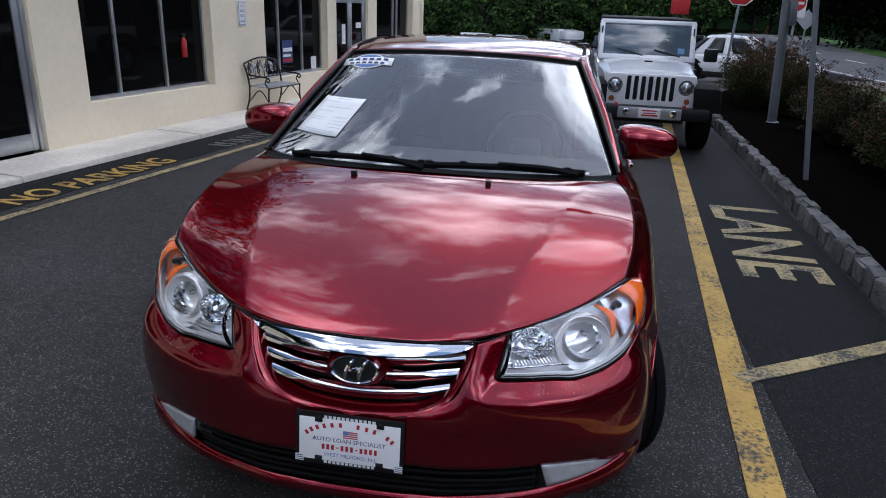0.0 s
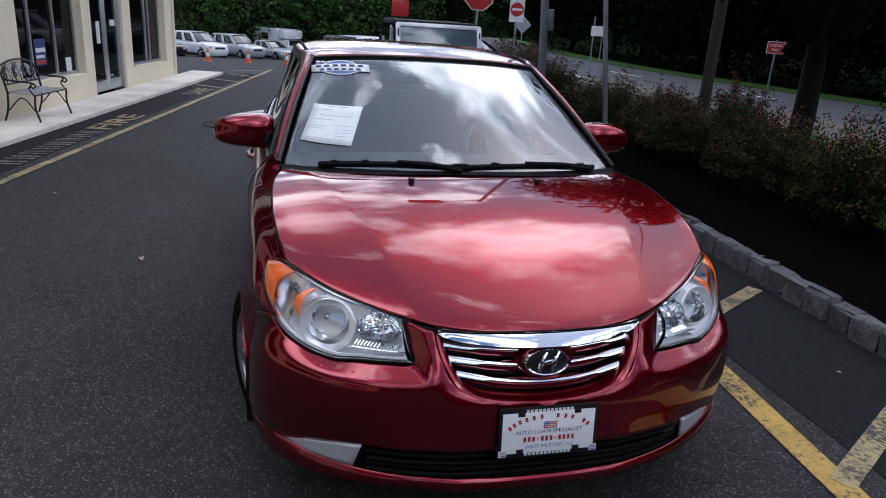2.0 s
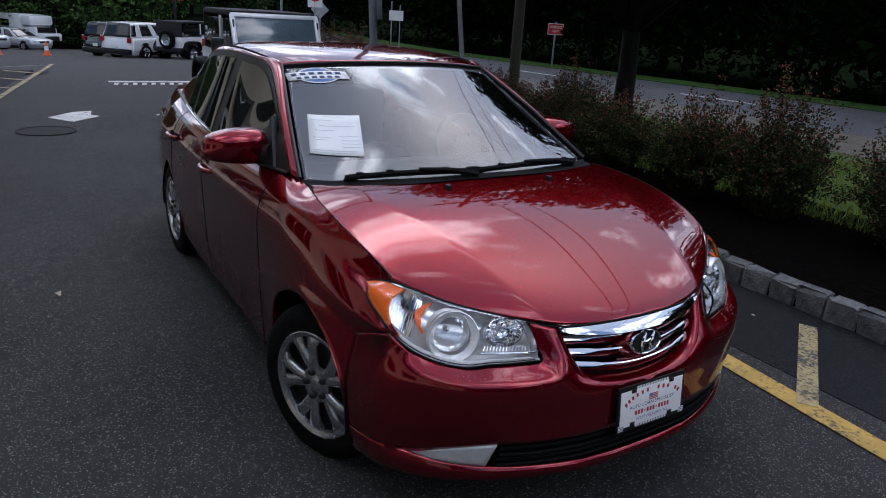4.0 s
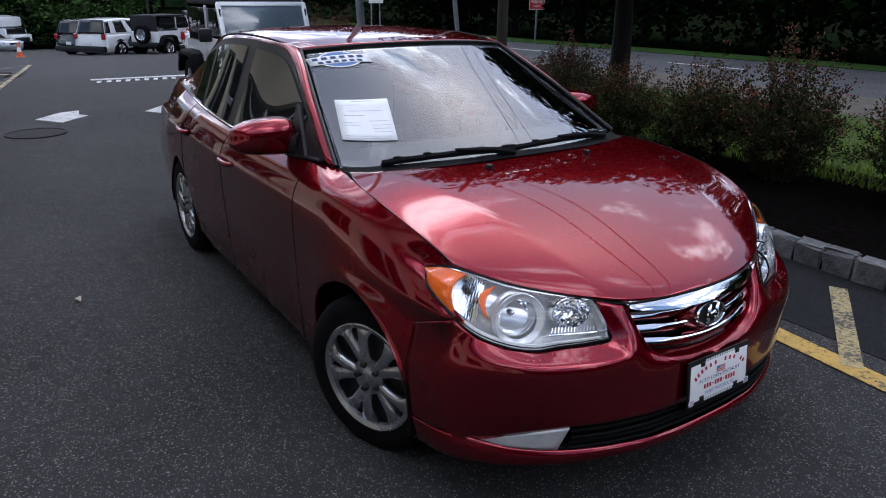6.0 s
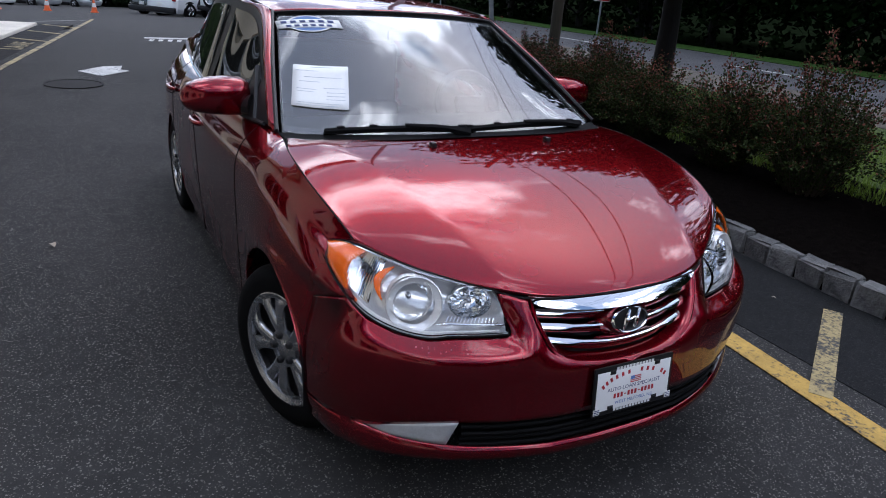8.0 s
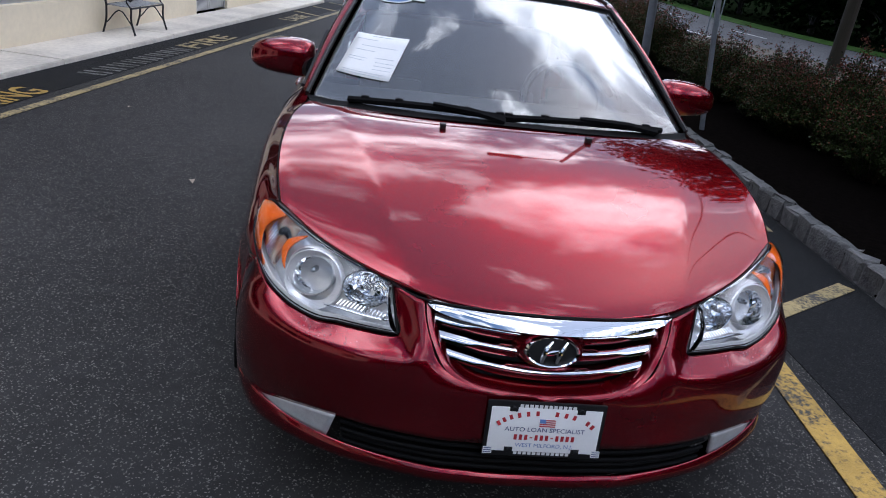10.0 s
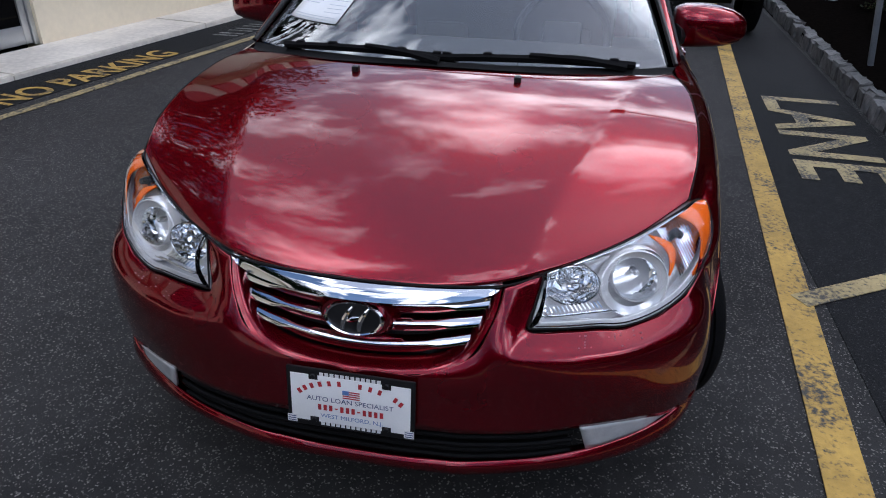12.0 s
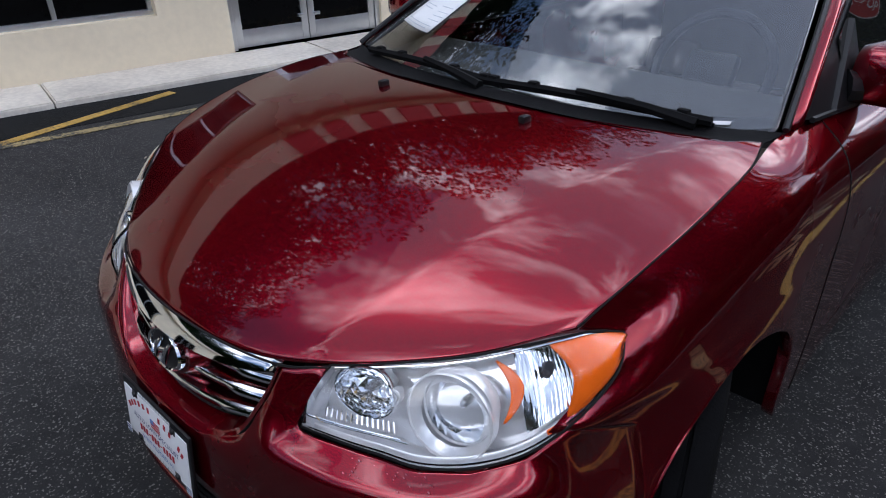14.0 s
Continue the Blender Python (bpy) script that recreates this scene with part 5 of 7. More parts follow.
# head lamps: clear lens over a silver housing with round bowls and amber corner
def hl_surface(u, v, depth=0.0):
    """A point of the lamp's face: u from the inner edge to the tip, v from the top to the bottom line."""
    i = min(59, int(u * 60))
    f = u * 60 - i
    t = hl_t[i] * (1 - f) + hl_t[i + 1] * f
    b = hl_b[i] * (1 - f) + hl_b[i + 1] * f
    p = t + (b - t) * v
    bulge = 0.030 * math.sin(math.pi * v) * (1 - 0.45 * u)
    n = np.array([0.35 + 0.35 * u, -0.85 + 0.35 * u, 0.30])
    n /= np.linalg.norm(n)
    return p + n * (bulge - depth)


hl_t, hl_b = spline(HL_TOP, 61), spline(HL_LOW, 61)


def hl_grid(depth, u0=0.0, u1=1.0, v0=0.0, v1=1.0, nu=31, nv=13):
    return np.array([[hl_surface(u, v, depth) for u in np.linspace(u0, u1, nu)] for v in np.linspace(v0, v1, nv)])


def lamp_bowl(parent, s, u, v, r, depth, name, rim, tilt=(0.28, -0.93, 0.22), wide=1.0, set_in=0.020, ring=1.30):
    """A round reflector bowl with a flared trim ring and a bulb, set in behind the lens."""
    c = hl_surface(u, v, set_in)
    n = Vector(tilt).normalized()
    m = Matrix.Diagonal((s, 1, 1, 1)) @ Matrix.Translation(c) @ n.to_track_quat("Z", "Y").to_matrix().to_4x4() @ Matrix.Diagonal((wide, 1, 1, 1))
    # a cut-mirror bowl: every facet leans a little its own way and catches another part of the sky
    fr = random.Random(int(r * 1e4))
    bm = bmesh.new()
    rings = []
    for k in range(8):
        q = k / 7
        rr, hh = r * math.sin(q * math.pi / 2) ** 0.9, -depth * (1 - q ** 2.2)
        rings.append([bm.verts.new(m @ Vector((rr * math.cos(a), rr * math.sin(a), hh + (fr.uniform(-1, 1) * 0.0022 if k < 7 else 0)))) for a in (math.tau * (i + 0.5 * (k % 2)) / 22 for i in range(22))])
    for a, b in zip(rings[:-1], rings[1:]):
        for i in range(22):
            bm.faces.new((a[i], a[(i + 1) % 22], b[(i + 1) % 22], b[i]))
    part(name, bm, LAMP_BOWL, parent, smooth=False)
    lathe("trim_ring", [(r, -0.002), (r * 1.015, 0.003), (r * ring * 0.97, 0.0005), (r * ring * 0.985, 0.004), (r * ring, 0.002), (r * ring, -0.03)], m, rim, parent, n=48)
    lathe("bulb", [(0.0, -depth * 0.25), (0.007, -depth * 0.3), (0.009, -depth * 0.6), (0.008, -depth * 0.95), (0.0, -depth)], m, RIM, parent, n=12)


for s in (1, -1):
    sc = np.array([s, 1, 1])
    lamp = skin("headlight", [hl_grid(0.0) * sc], LAMP_GLASS, sedan, "large clear headlight with silver reflectors and amber corner", both=False, thick=0.003)
    lamp.visible_shadow = False
    deep = np.array([[hl_surface(u, v, 0.098 * (1 - 0.68 * u)) for u in np.linspace(0, 1, 31)] for v in np.linspace(0, 1, 13)])
    skin("housing", [deep * sc], LAMP_HOUSE, lamp, both=False, thick=0.0)
    skin("housing_side", [np.stack([np.concatenate([hl_grid(0.004)[0], hl_grid(0.004)[-1][::-1], hl_grid(0.004)[:1, 0]]), np.concatenate([deep[0], deep[-1][::-1], deep[:1, 0]])]) * sc], LAMP_HOUSE, lamp, both=False, thick=0.0)
    lamp_bowl(lamp, s, 0.432, 0.46, 0.065, 0.066, "main_reflector", LAMP_SATIN, set_in=0.024, ring=1.05)
    disc = Matrix.Diagonal((s, 1, 1, 1)) @ Matrix.Translation(hl_surface(0.405, 0.54, 0.027)) @ Vector((0.28, -0.93, 0.22)).normalized().to_track_quat("Z", "Y").to_matrix().to_4x4()
    lathe("bezel", [(0.062, -0.012), (0.072, -0.005), (0.081, -0.001), (0.082, 0.004), (0.085, 0.002), (0.085, -0.025)], disc, LAMP_SATIN, lamp, n=56)
    lamp_bowl(lamp, s, 0.145, 0.36, 0.046, 0.055, "inner_reflector", LAMP_BOWL, wide=1.35, set_in=0.030, ring=1.06)
    flut = hl_grid(0.026, 0.610, 0.800, 0.05, 0.86, 45, 13)
    for i in range(flut.shape[0]):
        for j in range(flut.shape[1]):
            q = j / 44
            flut[i, j] += np.array([-0.35, 0.70, -0.2]) * (0.030 * math.sin(math.pi * q) * math.sin(math.pi * i / 12) + 0.0012 * math.sin(j * math.tau / 3.0 + i * 0.35))
    skin("corner_reflector", [flut * sc], LAMP_BOWL, lamp, both=False, thick=0.0)
    lathe("corner_bulb", [(0.0, 0.022), (0.009, 0.017), (0.011, 0.0), (0.010, -0.02)], Matrix.Diagonal((s, 1, 1, 1)) @ Matrix.Translation(hl_surface(0.705, 0.36, 0.040)) @ Vector((0.4, -0.9, 0.1)).to_track_quat("Z", "Y").to_matrix().to_4x4(), RIM_DARK, lamp, n=12)
    skin("amber_corner", [np.array([[hl_surface(0.992 - (0.992 - (0.715 + 0.05 * math.sin(math.pi * min(1, v * 1.1)))) * q, v, 0.006) for q in np.linspace(1, 0, 10)] for v in np.linspace(0.03, 0.93, 12)]) * sc], AMBER, lamp, "amber turn signal corner", both=False, thick=0.004)
    skin("amber_strip", [np.array([[hl_surface(0.548 + 0.036 * math.sin(math.pi * v) + 0.040 * q * math.sin(math.pi * v) ** 0.6, 0.09 + 0.58 * v, 0.016) for q in np.linspace(0, 1, 5)] for v in np.linspace(0.02, 0.98, 14)]) * sc], AMBER, lamp, "amber side marker crescent", both=False, thick=0.004)
    skin("marker_strip", [hl_grid(0.008, 0.66, 0.80, 0.90, 0.965, 12, 3) * sc], AMBER, lamp, "amber side marker strip", both=False, thick=0.002)
    skin("lower_trim", [hl_grid(0.012, 0.03, 0.97, 0.90, 0.985, 40, 4) * sc], LAMP_SATIN, lamp, both=False, thick=0.003)
    skin("inner_trim", [hl_grid(0.010, 0.01, 0.28, 0.76, 0.80, 16, 3) * sc], LAMP_BOWL, lamp, both=False, thick=0.003)
    for k in range(14):
        u = 0.045 + 0.0155 * k
        tube("ridge", [tuple(hl_surface(u, 0.66, 0.034) * sc), tuple(hl_surface(u + 0.010, 0.745, 0.022) * sc)], 0.0022, LAMP_BOWL, lamp, n=5)
    tube("bright_line", [tuple(hl_surface(u, 0.775 - 0.6 * max(0.0, 0.05 - u) * 8, 0.006) * sc) for u in np.linspace(0.035, 0.30, 18)], 0.0016, CHROME, lamp, n=6)
    tube("bright_line", [tuple(hl_surface(u, 0.045, 0.004) * sc) for u in np.linspace(0.02, 0.95, 40)], 0.0022, CHROME, lamp, n=6)
    tube("bright_line", [tuple(hl_surface(u, 0.955, 0.004) * sc) for u in np.linspace(0.02, 0.95, 40)], 0.0022, CHROME, lamp, n=6)
    edge = np.concatenate([spline(HL_TOP, 40), spline(HL_LOW[::-1], 50)[1:], spline(HL_IN[::-1], 12)[1:]])
    tube("seal", [tuple(p * sc) for p in edge], 0.0028, SHUT, lamp, n=5)

# windshield, roof, pillars
WS_LOW = [(0, 1.045, 0.985), (0.25, 1.055, 0.984), (0.47, 1.095, 0.980), (0.66, 1.150, 0.985), (0.772, 1.215, 1.002)]
WS_TOP = [(0, 1.845, 1.432), (0.18, 1.852, 1.430), (0.34, 1.872, 1.424), (0.48, 1.905, 1.414), (0.580, 1.955, 1.402)]
ws_mid = [(0, 1.425, 1.218), (0.22, 1.440, 1.214), (0.42, 1.475, 1.204), (0.58, 1.530, 1.194), (0.684, 1.588, 1.200)]


def ws_terms(a, b):
    return [a ** (2 * i) * b ** j for i in range(3) for j in range(3)]


ws_rows = [spline(r, 9) for r in (WS_LOW, ws_mid, WS_TOP)]
ws_in = [(p[0] / r[-1][0], b) for r, b in zip(ws_rows, (0.0, 0.5, 1.0)) for p in r]
ws_cy, ws_cz = (np.linalg.lstsq(np.array([ws_terms(a, b) for a, b in ws_in]), np.array([p[k] for r in ws_rows for p in r]), rcond=None)[0] for k in (1, 2))


def ws_at(a, b):
    """A place on the glass: a from the middle to the edge, b from the lower to the upper rim."""
    half = 0.772 - 0.160 * b - 0.032 * b * b
    return (a * half, float(np.dot(ws_cy, ws_terms(a, b))), float(np.dot(ws_cz, ws_terms(a, b))))


ws_grid = np.array([[ws_at(a, b) for a in np.linspace(0, 1, 25)] for b in np.linspace(0, 1, 21)])
wsh = skin("windshield", [ws_grid], WINDSHIELD, sedan, "clear windshield reflecting clouds", thick=0.004)
wsh.visible_shadow = False
# black ceramic border behind the glass
inset = np.array([0, 0.006, -0.010])
skin("glass_border", [ws_grid[:3] + inset, ws_grid[-2:] + inset, ws_grid[:, -2:] + inset], BLACK_TRIM, wsh, "black glass border", thick=0.0)
ROOF_EDGE = [(0.585, 1.960, 1.402), (0.605, 2.15, 1.424), (0.615, 2.50, 1.438), (0.612, 2.90, 1.426), (0.590, 3.25, 1.376), (0.560, 3.48, 1.318)]
roof_rows = [
    [(0, 1.850, 1.436), (0, 2.10, 1.462), (0, 2.50, 1.478), (0, 2.90, 1.470), (0, 3.22, 1.430), (0, 3.42, 1.392)],
    [(0.30, 1.870, 1.430), (0.32, 2.11, 1.456), (0.33, 2.50, 1.471), (0.33, 2.90, 1.463), (0.31, 3.23, 1.418), (0.29, 3.44, 1.376)],
    [(0.49, 1.912, 1.418), (0.51, 2.13, 1.443), (0.52, 2.50, 1.457), (0.52, 2.90, 1.449), (0.50, 3.24, 1.398), (0.47, 3.46, 1.346)],
    ROOF_EDGE,
]
skin("roof", [loft(roof_rows, 30, 5)], PAINT, sedan, thick=0.01)
RAIL = [(0.790, 1.290, 1.030), (0.716, 1.640, 1.226), (0.638, 2.000, 1.392), (0.652, 2.30, 1.424), (0.658, 2.65, 1.424), (0.646, 3.00, 1.392), (0.620, 3.35, 1.308), (0.612, 3.62, 1.205), (0.640, 3.90, 1.085)]
PIL_IN = [(0.772, 1.220, 1.016), (0.686, 1.590, 1.220), (0.588, 1.962, 1.404), (0.608, 2.15, 1.426), (0.618, 2.50, 1.440), (0.614, 2.90, 1.428), (0.592, 3.25, 1.378), (0.548, 3.55, 1.278), (0.560, 3.86, 1.095)]
PIL_MID = [(0.790, 1.262, 1.026), (0.712, 1.605, 1.228), (0.616, 1.968, 1.406), (0.634, 2.20, 1.432), (0.642, 2.55, 1.440), (0.634, 2.95, 1.418), (0.610, 3.30, 1.345), (0.588, 3.58, 1.245), (0.615, 3.88, 1.095)]
pil = loft([PIL_IN, PIL_MID, RAIL], 8, 4, step=True)
for s in (1, -1):
    skin("roof_pillar", [pil * np.array([s, 1, 1])], PAINT, sedan, both=False, thick=0.01)
    tube("roof_seam", [(x * s, y, z + 0.003) for x, y, z in spline(PIL_IN[2:8], 40)], 0.006, SHUT, sedan, n=6)
    tube("windshield_seal", [(x * s, y, z + 0.002) for x, y, z in spline(PIL_IN[:3], 24)], 0.009, BLACK_TRIM, sedan, n=6)
tube("windshield_seal", [(-x, y, z + 0.002) for x, y, z in spline(WS_TOP, 20)[::-1]][:-1] + [(x, y, z + 0.002) for x, y, z in spline(WS_TOP, 20)], 0.006, BLACK_TRIM, sedan, n=6)
# side windows between the belt line and the roof rail
belt = [(0.792, 1.310, 1.026), (0.806, 1.66, 0.998), (0.815, 2.02, 0.988), (0.814, 2.35, 0.990), (0.804, 2.68, 0.996), (0.786, 3.00, 1.008), (0.757, 3.32, 1.022), (0.728, 3.60, 1.038), (0.690, 3.90, 1.054)]
win = loft([RAIL, belt], 8, 12, step=True)
for s in (1, -1):
    w = win * np.array([s, 1, 1])
    skin("window_frame", [w[:, :50]], BLACK_TRIM, sedan, "black window surround", both=False, thick=0.0)
    skin("rear_pillar", [w[:, 49:]], PAINT, sedan, both=False, thick=0.0)
    for nm, a, b in (("front_window", 6, 26), ("rear_window", 28, 42), ("quarter_window", 43, 49)):
        out = np.array([0.0035 * s, 0, 0.001])
        skin(nm, [w[1:, a:b] + out], SIDE_GLASS, sedan, "dark tinted side glass", both=False, thick=0.0)
    tube("belt_strip", [(x * s + 0.006 * s, y, z) for x, y, z in spline(belt, 40)], 0.008, BLACK_TRIM, sedan, n=6)
    tube("window_trim", [(x * s + 0.010 * s, y, z + 0.006) for x, y, z in spline(belt[1:7], 30)], 0.0045, CHROME, sedan, n=6)
# rear window, trunk and tail
rw = [[(0, 3.42, 1.388), (0.29, 3.44, 1.372), (0.47, 3.46, 1.342), (0.55, 3.53, 1.285)], [(0, 3.70, 1.26), (0.30, 3.71, 1.25), (0.48, 3.72, 1.23), (0.565, 3.72, 1.20)], [(0, 3.98, 1.095), (0.30, 3.97, 1.092), (0.5, 3.93, 1.088), (0.575, 3.87, 1.09)]]
skin("rear_screen", [loft(rw, 16, 6)], SIDE_GLASS, sedan, "dark rear screen", thick=0.004)
tk = [[(0, 3.98, 1.090), (0.30, 3.97, 1.088), (0.5, 3.93, 1.086), (0.688, 3.90, 1.050)], [(0, 4.20, 1.085), (0.30, 4.20, 1.083), (0.48, 4.18, 1.075), (0.650, 4.12, 1.050)], [(0, 4.38, 1.06), (0.30, 4.37, 1.058), (0.46, 4.34, 1.052), (0.618, 4.25, 1.048)]]
skin("trunk_lid", [loft(tk, 16, 6)], PAINT, sedan, thick=0.008)
tail = [[(0, 4.38, 1.06), (0.30, 4.37, 1.058), (0.46, 4.34, 1.052), (0.618, 4.25, 1.048)], [(0, 4.42, 0.80), (0.3, 4.42, 0.80), (0.55, 4.40, 0.80), (0.735, 4.35, 0.82)], [(0, 4.47, 0.55), (0.3, 4.47, 0.55), (0.55, 4.45, 0.55), (0.775, 4.41, 0.55)], [(0, 4.43, 0.25), (0.3, 4.43, 0.25), (0.55, 4.42, 0.24), (0.74, 4.40, 0.23)]]
skin("rear_bumper", [loft(tail, 16, 6)], PAINT, sedan, thick=0.008)
box("underbody", (0, 2.35, 0.225), (1.40, 3.7, 0.05), BLACK_TRIM, sedan, bevel=0.02)
box("bulkhead", (0, 0.68, 0.50), (1.0, 0.60, 0.46), BLACK_TRIM, sedan, bevel=0.02)
for s in (1, -1):
    for hub in (HUB_F, HUB_R):
        r0 = 0.374 if hub is HUB_F else 0.352
        x0 = 0.898 if hub is HUB_F else 0.872
        bm = bmesh.new()
        rings = [[bm.verts.new((s * x, hub[0] + r * math.cos(a), hub[1] + r * math.sin(a))) for a in np.linspace(radians(-8), radians(188), 29)] for x, r in ((x0, r0), (x0 - 0.02, r0 + 0.008), (x0 - 0.32, r0 + 0.008), (x0 - 0.32, 0.02))]
        for a, b in zip(rings[:-1], rings[1:]):
            for k in range(28):
                bm.faces.new((a[k], a[k + 1], b[k + 1], b[k]))
        part("wheel_well", bm, COWL, sedan)

# cowl, wipers, washers
cw = [[(x, y - 0.006, z) for x, y, z in [r[-1] for r in hood_rows]], [(0, 0.985, 1.012), (0.31, 1.0, 1.012), (0.5, 1.045, 1.010), (0.58, 1.075, 1.008), (0.63, 1.10, 1.006), (0.70, 1.14, 1.004), (0.76, 1.19, 1.003)], [(0, 1.045, 1.022), (0.25, 1.06, 1.021), (0.47, 1.105, 1.018), (0.58, 1.14, 1.015), (0.66, 1.165, 1.013), (0.72, 1.20, 1.011), (0.775, 1.225, 1.011)]]
skin("cowl", [loft(cw, 24, 4)], COWL, sedan, "black plastic cowl below the windshield", thick=0.0)


for x0, x1, px, py in ((-0.61, 0.03, -0.02, 1.035), (-0.07, 0.63, 0.60, 1.115)):
    pts = [Vector((x, 1.072 + 0.16 * x * x, 1.030 + 0.012 * math.sin(math.pi * (x - x0) / (x1 - x0)))) for x in np.linspace(x0, x1, 11)]
    wp = tube("wiper", pts, 0.0125, COWL, sedan, "black windshield wiper", n=6)
    tube("blade", [p + Vector((0, 0.014, -0.012)) for p in pts], 0.006, RUBBER, wp, n=5)
    for q in (1, 3, 7, 9):
        box("claw", tuple(pts[q] + Vector((0, 0.004, 0.006))), (0.030, 0.020, 0.022), COWL, wp, bevel=0.004)
    mid = pts[5]
    tube("arm", [mid + Vector((0, -0.002, 0.012)), mid.lerp(Vector((px, py, 1.03)), 0.6) + Vector((0, -0.012, 0.012)), Vector((px, py, 1.024))], [0.010, 0.013, 0.017], COWL, wp, n=6)
for s in (1, -1):
    nz = box("washer_nozzle", (0.264 * s, 0.884, hood_z(0.264, 0.884) + 0.007), (0.022, 0.03, 0.02), BLACK_TRIM, sedan, "black washer nozzle", bevel=0.006)


# mirrors
def mirror(s):
    """A rounded door mirror: a shell with a black arm."""
    prof = [(0.0, 0.056, 0.054, 1.092), (0.004, 0.066, 0.063, 1.094), (0.03, 0.080, 0.071, 1.096), (0.07, 0.088, 0.072, 1.098), (0.12, 0.086, 0.068, 1.098), (0.165, 0.075, 0.059, 1.096), (0.195, 0.056, 0.046, 1.093), (0.210, 0.033, 0.029, 1.090), (0.216, 0.010, 0.010, 1.088)]
    bm = bmesh.new()
    rings = []
    for d, ry, rz, zc in prof:
        ring = []
        for k in range(32):
            a = math.tau * k / 32
            c, sn = math.cos(a), math.sin(a)
            yy = min(ry * abs(c) ** 0.75 * (1 if c > 0 else -1), 0.035)
            ring.append(bm.verts.new((s * (0.786 + d * 1.27), 1.640 + yy + 0.06 * d, zc - 0.018 + 1.12 * rz * abs(sn) ** 0.7 * (1 if sn > 0 else -1))))
        rings.append(ring)
    for a, b in zip(rings[:-1], rings[1:]):
        for k in range(32):
            bm.faces.new((a[k], a[(k + 1) % 32], b[(k + 1) % 32], b[k]))
    bm.faces.new(rings[0])
    bm.faces.new(rings[-1])
    mi = part("door_mirror", bm, PAINT, sedan, "red door mirror on a black arm", angle=60)
    bm = bmesh.new()
    tube_bm(bm, [(0.862 * s, 1.64, 1.065), (0.81 * s, 1.60, 1.045), (0.775 * s, 1.56, 1.05)], [0.045, 0.04, 0.05], 10)
    part("arm", bm, BLACK_TRIM, mi)
    bm = bmesh.new()
    q = [(0.80, 1.45, 1.02), (0.805, 1.66, 1.005), (0.735, 1.66, 1.205)]
    vs = [bm.verts.new((x * s + 0.008 * s, y, z)) for x, y, z in q]
    fc = bm.faces.new(vs)
    r = bmesh.ops.extrude_face_region(bm, geom=[fc])
    for v in r["geom"]:
        if isinstance(v, bmesh.types.BMVert):
            v.co.x -= 0.02 * s
    part("sail_panel", bm, BLACK_TRIM, mi)


for s in (1, -1):
    mirror(s)

# shut lines of doors and panels, handles
for s in (1, -1):
    for _, _, j in CUTS[:3]:
        tube("shut_line", [(s * p[0] + 0.0006 * s, p[1], p[2]) for p in side_grid[:-2, j]], 0.0017, SHUT, sedan, n=5)
    tube("sill_line", [(s * 0.8815, y, 0.30) for y in np.linspace(1.3, 3.05, 8)], 0.0015, SHUT, sedan, n=5)
    tube("hood_gap", [(s * (x + 0.002), y, z - 0.001) for x, y, z in spline(HOOD_EDGE, 30)], 0.0020, SHUT, sedan, n=5)
    tube("bumper_seam", [(s * p[0], p[1], p[2]) for p in seam], 0.0009, SHUT, sedan, n=5)
    for y, z in ((2.30, 0.835), (3.14, 0.865)):
        h = tube("door_handle", spline([(s * 0.894, y - 0.10, z), (s * 0.922, y - 0.06, z + 0.004), (s * 0.924, y + 0.03, z + 0.006), (s * 0.894, y + 0.09, z + 0.006)], 12), [0.010] + [0.013] * 10 + [0.010], PAINT, sedan, "red pull handle", n=8)
        lathe("handle_cup", [(0.0, -0.006), (0.03, -0.004), (0.045, 0.003)], Matrix.Translation((s * 0.896, y - 0.01, z)) @ Matrix.Rotation(radians(90 * s), 4, "Y") @ Matrix.Diagonal((0.8, 1.5, 1, 1)), SHUT, h, n=18)
tube("hood_front_gap", [(x, y - 0.002, z - 0.003) for x, y, z in spline([(-0.424, 0.125, 0.777), (-0.335, 0.075, 0.764), (-0.19, 0.037, 0.767), (0, 0.022, 0.768), (0.19, 0.037, 0.767), (0.335, 0.075, 0.764), (0.424, 0.125, 0.777)], 50)], 0.0028, SHUT, sedan, n=5)


